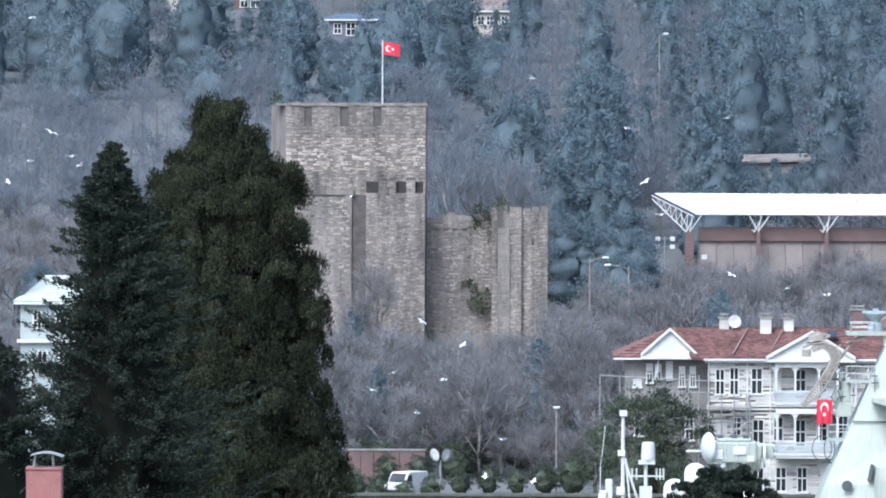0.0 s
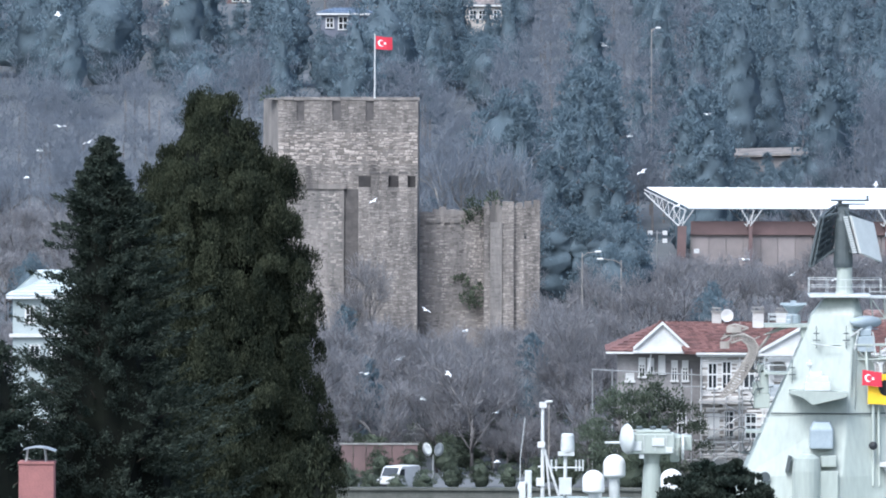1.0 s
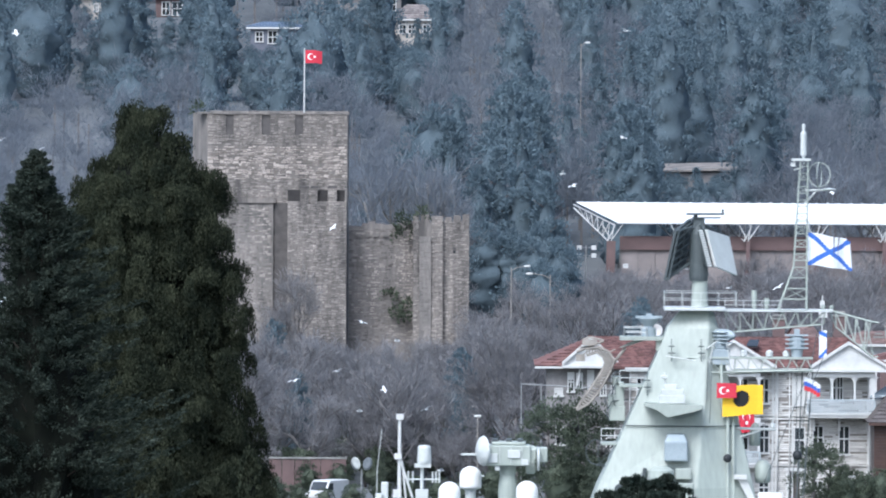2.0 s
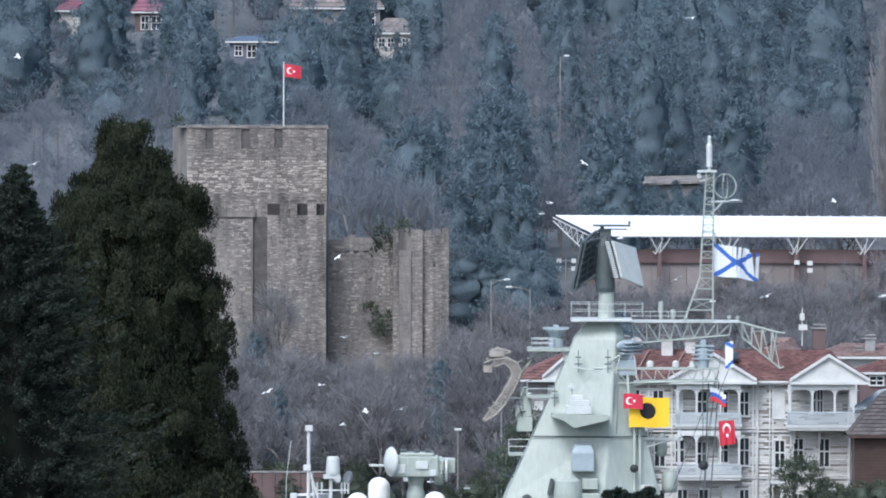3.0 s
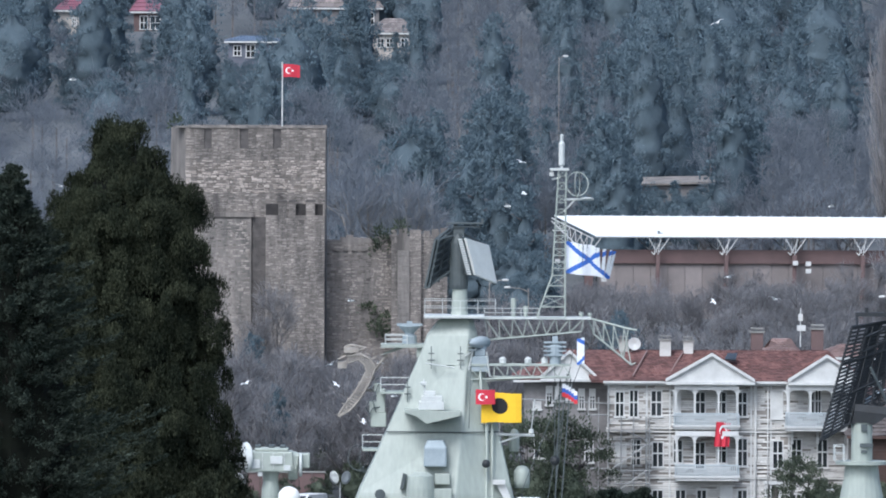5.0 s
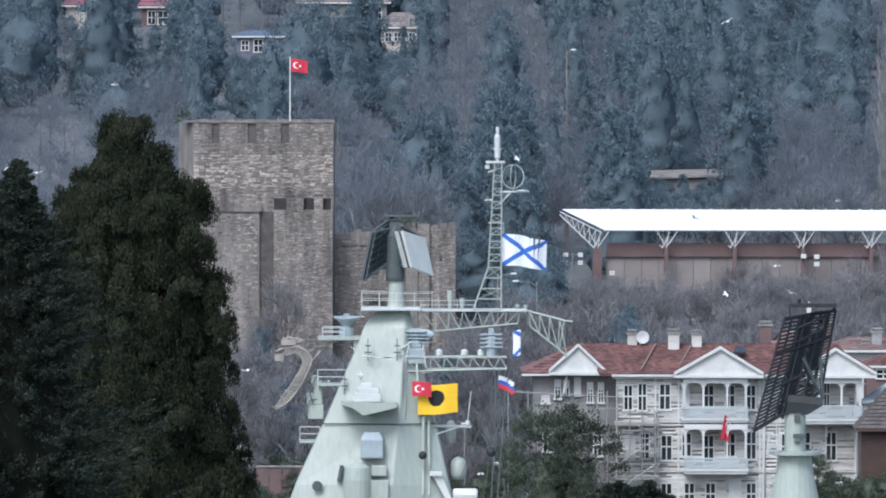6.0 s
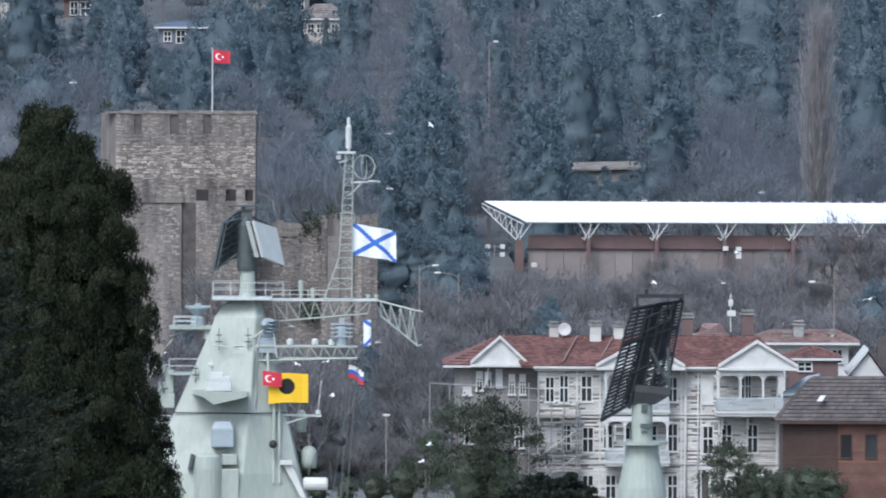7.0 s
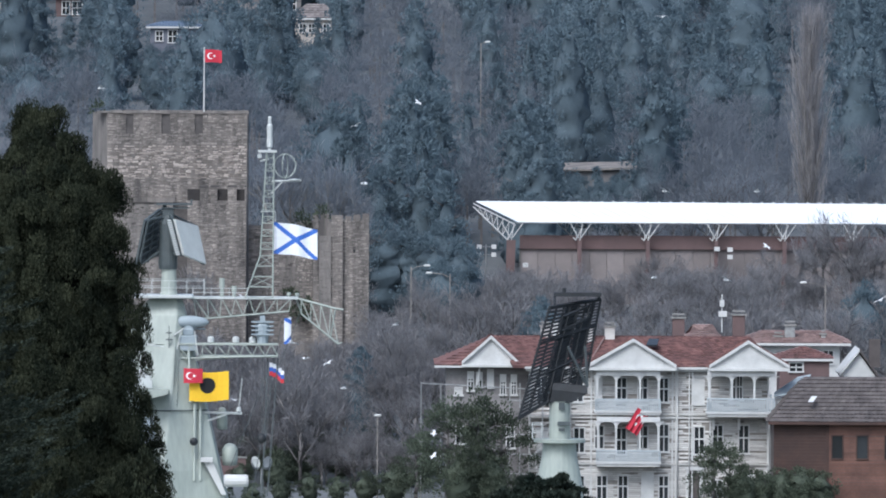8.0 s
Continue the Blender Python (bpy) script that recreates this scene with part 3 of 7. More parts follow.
# undergrowth at the foot of the slope
for k in range(60):
    u, d = RNG.uniform(380, 900), RNG.uniform(916, 940)
    gx = Sight(d).x(u)
    if RNG.rand() < 0.55:
        plant("shrub", 0, gx, d, RNG.uniform(0.5, 0.95), RNG.uniform(0, 360), "olive-green leafy shrub by the shore", "shore shrubs")
    else:
        plant("bare", RNG.randint(4), gx, d, RNG.uniform(0.35, 0.5), RNG.uniform(0, 360), "leafless brown tree below the castle", "lower trees")
# shrubs along the shore
for u, vt, d, i in ((440, 872, 891.6, 0), (480, 884, 891.5, 0), (530, 892, 891.3, 0), (580, 884, 891.5, 0), (630, 872, 902, 0), (680, 866, 903, 0), (730, 872, 902, 0), (780, 862, 903, 0),
                    (830, 850, 902, 0), (870, 800, 900, 1), (925, 735, 893, 1), (975, 722, 892, 1), (1020, 745, 893, 1), (950, 820, 891, 0), (1000, 830, 891, 0), (1396, 802, 890, 1), (1424, 812, 890.5, 1), (1448, 850, 890.2, 0), (1480, 858, 890.8, 0), (1515, 852, 891, 0), (1550, 850, 891, 0), (1585, 858, 891, 0)):
    S = Sight(d)
    gx = S.x(u)
    s = (S.z(vt) - 1.8) / (4.3, 8.6)[i]
    plant("shrub", i, gx, d, min(s, 1.05), u * 53 % 360, "olive-green leafy shrub by the shore" if i == 0 else "tall green leafy tree by the white house", "shore shrubs", z=1.7, tall=s / min(s, 1.05))


def profile(z, table):
    for (z0, a0), (z1, a1) in zip(table, table[1:]):
        if z0 <= z <= z1:
            return a0 + (a1 - a0) * (z - z0) / (z1 - z0)
    return table[-1][1]


def reach_at(z, a, left, right):
    """How far the crown goes out at height z in the direction a."""
    f = 0.5 + 0.5 * math.cos(a)
    return profile(z, left) * (1 - f) + profile(z, right) * f


def great_conifer(name, x, y, base, left, right, n_lobes, each, size, up, material, label, seed, lobe_r, lobe_h, ztop, droop=0.0, core=0.72):
    """A near conifer whose crown is built of many plumes of sprays; left and right give its reach by height."""
    rng = np.random.RandomState(seed)
    t = thing(name, (x, y, base), label, "tree", "near conifers")
    h = ztop - base
    g = Geo()
    g.tube((0, 0, -1), (0, 0, h * 0.55), 0.32, 0.16, 10)
    g.tube((0, 0, h * 0.55), (0, 0, h * 0.97), 0.16, 0.02, 8)
    for i in range(70):
        z, a = rng.uniform(0.15, 0.93) * h, rng.uniform(0, 6.28)
        r = 0.55 * reach_at(z, a, left, right)
        g.tube((0, 0, z - 0.3), (r * math.cos(a), r * math.sin(a), z + 0.3), 0.05, 0.012, 5)
    part("trunk", g, M_DARKBARK, t, smooth=True)
    groups = []
    spots = []
    if droop:
        for k in range(n_lobes):
            spots.append((h - min(10.5, h * 0.6) * rng.uniform(0, 1) if rng.uniform() < 0.85 else h * rng.uniform(0.08, 0.5), rng.uniform(0, 6.283)))
    else:
        # plumes in staggered rings, closer together in the upper crown
        z, row = h, 0
        while z > h * 0.08:
            gap = lobe_r * (1.4 if z > h - 10.5 else 2.2)
            m = max(3, int(2 * math.pi * reach_at(z, 1.57, left, right) / gap))
            spots += [(z + rng.uniform(-0.7, 0.35) * gap, 2 * math.pi * (i + 0.5 * (row % 2) + rng.uniform(-0.3, 0.3)) / m) for i in range(m)]
            z -= gap * 0.92
            row += 1
    for z, a in spots:
        reach = reach_at(z, a, left, right)
        f = (rng.uniform(0.55, 1.0) if rng.uniform() < 0.8 else rng.uniform(1.05, 1.45)) if droop else rng.uniform(0.74, 1.12)
        lr = min(lobe_r * rng.uniform(0.5, 1.3), max(0.24, reach * 0.85))
        lh = lobe_h * rng.uniform(0.6, 1.3)
        rr = max(0, reach * f - lr * 0.62)
        c = (rr * math.cos(a), rr * math.sin(a), z - lh * 0.75)
        if droop:
            # a bough that sags and turns up at its tip, thick with sprays
            n = each
            s = rng.uniform(0, 1, n) ** 0.8
            d = np.array([math.cos(a), math.sin(a), 0])
            out = 0.2 * reach + s * (reach * f - 0.2 * reach)
            mid = d * out[:, None] + np.array([0, 0, 1.0]) * (z + (0.1 * s - 0.95 * s ** 2 + 0.95 * s ** 3) * droop * reach * 1.6)[:, None]
            spread = rng.normal(size=(n, 3)) * np.array([0.12, 0.12, 0.085]) * min(1, 0.2 + reach / 0.9) * (1.25 - 1.0 * s)[:, None]
            w = d * 0.6 + rng.normal(size=(n, 3)) * 0.35 + np.array([0, 0, 0.35])
            w /= np.linalg.norm(w, axis=1)[:, None]
            rnd = spread / 0.2 + d * 0.8 + np.array([0, 0, 0.5])
            rnd /= np.linalg.norm(rnd, axis=1)[:, None]
            groups.append(blades(mid + spread, w, size, size * 0.3, rng, rnd))
        else:
            n = each if z > h - 10.5 else each // 3
            groups.append(lobe(c, lr, lh, n, size, rng, up, 0.34, (0.7 * math.cos(a), 0.7 * math.sin(a), 0.3)))
            inn = max(0.0, reach * 0.8 - lr * 0.5)
            groups.append(lobe((inn * math.cos(a + 0.2), inn * math.sin(a + 0.2), z - lh * 0.9), lr, lh, n // 3, size * 1.3, rng, up, 0.36, (0.7 * math.cos(a), 0.7 * math.sin(a), 0.3)))
    # the dense inside of the crown, coloured near-black to paint shade into the gaps
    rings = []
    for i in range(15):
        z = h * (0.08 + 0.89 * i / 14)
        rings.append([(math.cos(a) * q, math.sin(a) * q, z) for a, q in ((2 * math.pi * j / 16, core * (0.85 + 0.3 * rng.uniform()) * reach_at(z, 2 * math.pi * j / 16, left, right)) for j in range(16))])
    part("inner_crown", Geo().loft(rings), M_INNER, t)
    crown = new("crown", blade_mesh("crown", groups, material))
    crown.parent = t
    return t


S = Sight(250)
base = ground_z(S.x(207), 250)
zz = lambda v: S.z(v) - base
xl = lambda u: (206 - u) * S.k
xr = lambda u: (u - 206) * S.k
great_conifer("cypress_tree", S.x(206), 250, base,
              [(0, 1.3), (4, 2.2), (zz(930), xl(75)), (zz(600), xl(70)), (zz(450), xl(74)), (zz(370), xl(80)), (zz(338), xl(88)), (zz(312), xl(116)), (zz(292), xl(160)), (zz(232), xl(162)), (zz(212), xl(174))],
              [(0, 1.3), (4, 2.2), (zz(930), xr(448)), (zz(760), xr(405)), (zz(650), xr(392)), (zz(540), xr(385)), (zz(440), xr(372)), (zz(345), xr(360)), (zz(326), xr(342)), (zz(316), xr(306)), (zz(268), xr(300)), (zz(254), xr(264)), (zz(222), xr(254)), (zz(212), xr(240))],
              0, 600, 0.075, 0.8, M_CYP, "tall dark green cypress with dense upright plumes", 5, 0.3, 0.52, S.z(232), core=0.62)
S = Sight(236)
base = ground_z(S.x(30), 236)
zz = lambda v: S.z(v) - base
xl = lambda u: (22 - u) * S.k
xr = lambda u: (u - 22) * S.k
great_conifer("cedar_tree", S.x(22), 236, base,
              [(0, 1.5), (4, 2.9), (zz(930), xl(-225)), (zz(740), xl(-212)), (zz(690), xl(-160)), (zz(590), xl(-90)), (zz(495), xl(-66)), (zz(400), xl(-52)), (zz(350), xl(-22)), (zz(300), xl(14))],
              [(0, 1.5), (4, 2.9), (zz(930), xr(270)), (zz(740), xr(235)), (zz(590), xr(170)), (zz(495), xr(130)), (zz(400), xr(80)), (zz(350), xr(52)), (zz(300), xr(28))],
              950, 230, 0.1, 0.3, M_CEDAR, "dark green conifer with drooping feathery branches", 6, 0.3, 0.3, S.z(304), droop=0.42, core=0.42)
S = Sight(233)
b = ground_z(S.x(-195), 233)
hh = S.z(640) - b
great_conifer("cedar_tree", S.x(-195), 233, b, [(0, 0.9), (hh * 0.65, 2.0), (hh - 1.1, 1.2), (hh, 0.08)], [(0, 0.9), (hh * 0.65, 2.2), (hh - 1.1, 1.3), (hh, 0.08)],
              620, 170, 0.105, 0.3, M_CEDAR, "smaller dark conifer beside the drooping one", 16, 0.3, 0.3, S.z(640), droop=0.42, core=0.5)
S = Sight(230)
for u, vt, w in ((400, 838, 45),):
    b = ground_z(S.x(u), 230)
    hh = S.z(vt) - b
    great_conifer("cypress_tree", S.x(u), 230, b, [(0, 0.5), (hh * 0.8, w * S.k), (hh, 0.1)], [(0, 0.5), (hh * 0.8, w * S.k), (hh, 0.1)], 130, 120, 0.12, 0.72, M_CYP, "small dark green cypress beside the tall one", 8, 0.22, 0.45, S.z(vt))
S = Sight(220)
b = ground_z(S.x(1108), 220)
hh = S.z(878) - b
great_conifer("pine_tree", S.x(1108), 220, b, [(0, 0.2), (hh * 0.75, 0.6), (hh - 1.2, 1.25), (hh - 0.35, 1.0), (hh, 0.55)], [(0, 0.2), (hh * 0.75, 0.6), (hh - 1.2, 1.25), (hh - 0.35, 0.95), (hh, 0.5)],
              0, 230, 0.09, 0.4, M_CEDAR, "dark green pine crown rising above the lower roofs", 9, 0.2, 0.16, S.z(878), core=0.35)

# ---- castle ----
stone_variants = []
for i in range(6):
    r = random.Random(90 + i)
    j = lambda: r.uniform(-0.1, 0.1)
    gg = Geo()
    gg.add([(j(), 0.3, j()), (1 + j(), 0.3, j()), (1 + j(), 0.3, 1 + j()), (j(), 0.3, 1 + j()),
            (0.06 + j(), -1 + j(), 0.08 + j()), (0.94 + j(), -1 + j(), 0.08 + j()), (0.94 + j(), -1 + j(), 0.92 + j()), (0.06 + j(), -1 + j(), 0.92 + j())],
           [(4, 5, 6, 7), (0, 1, 5, 4), (1, 2, 6, 5), (2, 3, 7, 6), (3, 0, 4, 7)])
    stone_variants.append(gg)


def courses(x0, x1, z0, z1, seed, hmin=0.11, hmax=0.25, keep=0.9):
    """Stones of a rough coursed wall: x, z, width, height, how far proud, and which shape."""
    r = random.Random(seed)
    z = z0
    while z < z1 - 0.1:
        h = min(r.uniform(hmin, hmax), z1 - z)
        x = x0
        while x < x1 - 0.05:
            w = min(r.uniform(0.14, 0.56), x1 - x)
            if r.random() < keep:
                sh = r.uniform(0.02, 0.09)
                yield x + sh * .5, z + sh * .5 + r.uniform(-.05, .05), w - sh, max(0.09, h - sh + r.uniform(-.04, .04)), r.uniform(0.012, 0.06), r.randrange(6)
            x += w
        z += h


STONE_MESH = [sv.mesh("stone", M_STONE_P) for sv in stone_variants]


def stone_face(parent, x0, x1, z0, z1, y, seed, keep=0.9, name="masonry", skip=(), surface=None, proud=1.0):
    gg = Geo()
    for x, z, w, h, p, k in courses(x0, x1, z0, z1, seed, keep=keep):
        if any(a - 0.1 < x + w / 2 < b + 0.1 and c < z + h / 2 < d for a, b, c, d in skip):
            continue
        sv = stone_variants[k]
        gg.add([(x + vx * w, y + vy * p * proud, z + vz * h) for vx, vy, vz in sv.v], sv.f)
    ob = part(name, gg, surface or M_STONE, parent)
    ob["kind"] = "stuff"
    return ob


S = Sight(1000)
X, Z = S.x, S.z
castle = thing("castle", (0, 1000, 0), "ruined grey rubble-stone castle with a keep and lower towers", "castle")
Y0 = 0.0
top, foot = Z(234), 6.0
xl0, xr0 = X(319), X(567)
slots = [(X(352), X(365), Z(268), Z(238)), (X(415), X(430), Z(271), Z(238)), (X(474), X(488), Z(271), Z(238)), (X(529), X(533), Z(300), Z(238))]
g = Geo()
xe = [xl0] + [e for a, b, _, _ in slots[:3] for e in (a, b)] + [xr0]
# keep: parapet piers between the blocked embrasures, solid body below
zs = Z(271)
for a, b in zip(xe[0::2], xe[1::2]):
    g.box(a, 0, zs, b, 1.2, top + 0.12 * math.sin(a * 3))
g.box(xl0, 0, foot, xr0, 11.5, zs)
g.box(xl0, 1.2, zs, xl0 + 1.2, 11.5, top)
g.box(xr0 - 1.2, 1.2, zs, xr0, 11.5, top - 0.2)
g.box(xl0, 10.3, zs, xr0, 11.5, top + 0.1)
keep_ob = part("keep", g, M_MORTAR, castle, "tall square keep of rubble stone")
# The dark fill stands for the shade inside each blocked embrasure.
for a, b, _, _ in slots[:3]:
    part("blocked_embrasure", Geo().box(a, 0.14, zs, b, 1.1, top - 0.1), M_STONE_DARK, keep_ob, "blocked embrasure, painted dark for shade")
tagged(part("keep_corner", Geo().add([(xl0, 0, foot), (X(286), 3.2, foot), (X(292), 3.2, top), (xl0, 0, top), (xl0, 6, foot), (X(286), 6, foot), (X(292), 6, top), (xl0, 6, top)],
                                     [(1, 0, 3, 2), (0, 4, 7, 3), (5, 1, 2, 6), (2, 3, 7, 6), (4, 5, 6, 7)]), M_RENDER, castle, "paler chamfered corner of the keep"), kind="")
stone_face(keep_ob, xl0, xr0, Z(420), Z(350), 0, 1, 0.93)
stone_face(keep_ob, xl0, xr0, Z(290), Z(271), 0, 2, 0.93)
# the paler repaired band, stone by stone
for x, z, w, h, p, k in courses(xl0, xr0, Z(350), Z(290), 31, keep=0.96):
    st = new("stone", STONE_MESH[k])
    st.parent = keep_ob
    st.matrix_basis = pose(x, 0, z) @ Matrix.Diagonal((w, p, h, 1))
for a, b in zip(xe[0::2], xe[1::2]):
    stone_face(keep_ob, a, b, zs, top, 0, int(a * 10) + 900, 0.9, "masonry")
# a coping of worn grey slabs
r = random.Random(4)
xx = X(300)
while xx < xr0:
    w = r.uniform(0.5, 1.1)
    part("coping_slab", Geo().box(xx, -0.06 - r.uniform(0, .08), top - 0.02, min(xx + w, xr0) - 0.02, 1.25, top + r.uniform(0.06, 0.26)), M_RENDER, keep_ob)
    xx += w
# plastered lower stage to the left of the turret, with a ledge
g = Geo().box(xl0, -0.35, foot, X(436), 0, Z(392))
lower = part("lower_stage", g, M_RENDER, castle, "smoother grey plastered lower stage")
part("ledge", Geo().box(xl0, -0.5, Z(392), X(440), 0, Z(384)), M_MORTAR, lower)
stone_face(lower, X(322), X(434), Z(620), Z(394), -0.35, 3, 0.6, "masonry", (), M_STONE, 0.5)
stone_face(lower, X(322), X(434), Z(620), Z(394), -0.35, 13, 0.6, "masonry", (), M_RENDER, 0.4)
# recess beside the turret, darkened to paint in the turret's shade
recess = part("recess", Geo().box(X(436), -0.12, foot, X(462), 0, Z(392)), M_STONE_DARK, castle, "recess in the wall, painted dark for shade")
stone_face(recess, X(436), X(462), Z(640), Z(392), -0.12, 14, 0.7, "masonry", (), M_STONE_DARK, 0.5)
# projecting turret
tx0, tx1, ttop = X(462), X(566), Z(366)
g = Geo()
g.box(tx0, -2.2, foot, tx1, 0.1, Z(392))
cren = [(X(462), X(484)), (X(515), X(533)), (X(549), X(563))]
pier = [(X(484), X(499)), (X(503), X(515)), (X(533), X(549)), (X(563), X(566))]
for a, b in pier:
    g.box(a, -2.2, Z(392), b, -1.5, ttop + 0.1 * math.sin(a * 7))
for a, b in cren:
    g.box(a, -2.2, Z(392), b, -1.5, Z(388))
turret = part("turret", g, M_MORTAR, castle, "projecting square turret with broken battlements")
# Added dark blocks imitate the shade in the open crenels.
for a, b in cren:
    part("crenel_infill", Geo().box(a, -1.7, Z(388), b, -1.4, ttop - 0.1), M_CREVICE, turret)
# Dark slabs draw the thin dark line along the turret top.
for a, b in pier:
    part("merlon_cap", Geo().box(a - 0.03, -2.26, ttop + 0.1, b + 0.03, -1.46, ttop + 0.24), M_STONE_DARK, turret)
stone_face(turret, tx0, tx1, Z(640), Z(392), -2.2, 5, 0.95)
for a, b in pier:
    stone_face(turret, a, b, Z(392), ttop, -2.2, int(a * 10) + 950, 0.9, "masonry")
# curtain wall and the right-hand tower
cx0, cx1 = X(569), X(684)
g = Geo()
r = random.Random(8)
line = []
xx = cx0
while xx < cx1:
    zt = Z(432) + r.uniform(-0.15, 0.3) + 0.5 * ((xx - cx0) / (cx1 - cx0)) ** 2
    w = r.uniform(0.5, 1.2)
    line += [(xx, zt), (min(xx + w, cx1), zt + r.uniform(-.08, .08))]
    xx += w
g.prism([(cx0, foot), (cx1, foot)] + line[::-1], 2.2, 4.2)
curtain = part("curtain_wall", g, M_STREAK, castle, "dark weathered curtain wall with a worn top")
stone_face(curtain, cx0, cx1, Z(640), Z(436), 2.2, 9, 0.75, proud=0.8)
for u0, u1 in ((580, 590), (598, 606), (613, 622), (630, 640)):
    part("corbel", Geo().box(X(u0), 2.0, Z(452), X(u1), 2.3, Z(447)), M_RENDER, curtain)
g = Geo()
rt0, rt1 = X(684), X(783)
g.box(rt0, 0.4, foot, X(737), 6, Z(425))
g.box(X(737), 0.9, foot, rt1, 6, Z(425))
for u0, u1, v in ((684, 693, 414), (697, 712, 411), (716, 737, 414), (741, 752, 416), (755, 768, 413), (771, 783, 411)):
    g.box(X(u0), 0.4 if u1 <= 737 else 0.9, Z(425), X(u1), 1.6, Z(v))
tower = part("round_front_tower", g, M_MORTAR, castle, "lower ruined tower with notched top")
stone_face(tower, rt0, X(695), Z(640), Z(416), 0.4, 21, 0.8)
stone_face(tower, X(716), X(737), Z(640), Z(416), 0.4, 22, 0.8, "masonry")
stone_face(tower, X(737), rt1, Z(640), Z(418), 0.9, 23, 0.9, "masonry")
stone_face(tower, X(696), X(715), Z(640), Z(452), 0.22, 27, 0.9, "masonry", (), M_RENDER, 0.4)
part("plaster_strip", Geo().box(X(695), 0.22, foot, X(716), 0.5, Z(450)), M_RENDER, tower, "paler plastered strip")
part("slit", Geo().box(X(755), 0.86, Z(480), X(759), 1.0, Z(470)), M_BLACK, tower)
# ivy on the lower curtain
iv = np.random.RandomState(3)
groups = [lobe((X(u), y, Z(v)), 0.9, 1.1, 60, 0.4, iv, 0.3) for u, y, v in ((664, 2, 425), (668, 1.9, 440), (662, 1.9, 455), (700, 0.3, 415), (640, 1.6, 560), (655, 1.4, 590), (676, 1.2, 575), (668, 1.2, 600), (300, 3, 232))]
ivy = new("ivy", blade_mesh("ivy", groups, M_SHRUB))
tagged(ivy, "dark green ivy clinging to the ruined wall", "ivy", kind="stuff")
ivy.location = (0, 1000, 0)


# ---- flags of rigid strips ----
def flag_material(name, ground, pattern):
    """A cloth with a pattern laid out over the flag's own length and height."""
    m = bpy.data.materials.new(name)
    m.use_nodes = True
    n, l = m.node_tree.nodes, m.node_tree.links
    p = n["Principled BSDF"]
    p.inputs["Roughness"].default_value = 0.8
    uv = n.new("ShaderNodeUVMap")
    sep = n.new("ShaderNodeSeparateXYZ")
    l.new(uv.outputs[0], sep.inputs[0])

    def op(kind, a, b=0.0):
        q = n.new("ShaderNodeMath")
        q.operation = kind
        for s, v in zip(q.inputs, (a, b)):
            if isinstance(v, (int, float)):
                s.default_value = v
            else:
                l.new(v, s)
        return q.outputs[0]

    def disc(cx, cy, r):
        dx, dy = op('SUBTRACT', sep.outputs[0], cx), op('SUBTRACT', sep.outputs[1], cy)
        return op('LESS_THAN', op('SQRT', op('ADD', op('MULTIPLY', dx, dx), op('MULTIPLY', dy, dy))), r)

    col = None
    for colour, mask in pattern(op, disc, sep.outputs[0], sep.outputs[1]):
        mx = n.new("ShaderNodeMix")
        mx.data_type = 'RGBA'
        l.new(mask, mx.inputs[0])
        mx.inputs[7].default_value = (*colour, 1)
        if col is None:
            mx.inputs[6].default_value = (*ground, 1)
        else:
            l.new(col, mx.inputs[6])
        col = mx.outputs[2]
    tx = n.new("ShaderNodeTexNoise")
    tx.inputs["Scale"].default_value = 9
    mr = n.new("ShaderNodeMapRange")
    mr.inputs[3].default_value, mr.inputs[4].default_value = 0.85, 1.15
    l.new(tx.outputs[0], mr.inputs[0])
    sc = n.new("ShaderNodeVectorMath")
    sc.operation = 'SCALE'
    l.new(col, sc.inputs[0])
    l.new(mr.outputs[0], sc.inputs["Scale"])
    l.new(sc.outputs[0], p.inputs["Base Color"])
    return m


RED = (0.52, 0.03, 0.055)
WHITE = (0.85, 0.85, 0.86)
F_CRESCENT = flag_material("red_crescent_cloth", RED, lambda op, disc, x, y: [(WHITE, disc(0.42, 0.5, 0.25)), (RED, disc(0.49, 0.5, 0.2)), (WHITE, disc(0.72, 0.5, 0.085))])
F_SALTIRE = flag_material("white_blue_saltire_cloth", (0.82, 0.84, 0.88), lambda op, disc, x, y: [
    ((0.06, 0.16, 0.55), op('LESS_THAN', op('ABSOLUTE', op('SUBTRACT', op('MULTIPLY', x, 0.69), y)), 0.085)),
    ((0.06, 0.16, 0.55), op('LESS_THAN', op('ABSOLUTE', op('SUBTRACT', op('SUBTRACT', 1.0, op('MULTIPLY', x, 0.69)), y)), 0.085))])
F_DISC = flag_material("yellow_disc_cloth", (0.85, 0.52, 0.02), lambda op, disc, x, y: [((0.012, 0.012, 0.014), disc(0.62, 0.55, 0.27))])
F_BANDS = flag_material("white_blue_red_cloth", WHITE, lambda op, disc, x, y: [((0.05, 0.12, 0.45), op('LESS_THAN', y, 0.66)), ((0.55, 0.04, 0.05), op('LESS_THAN', y, 0.33))])
wave_jobs = []


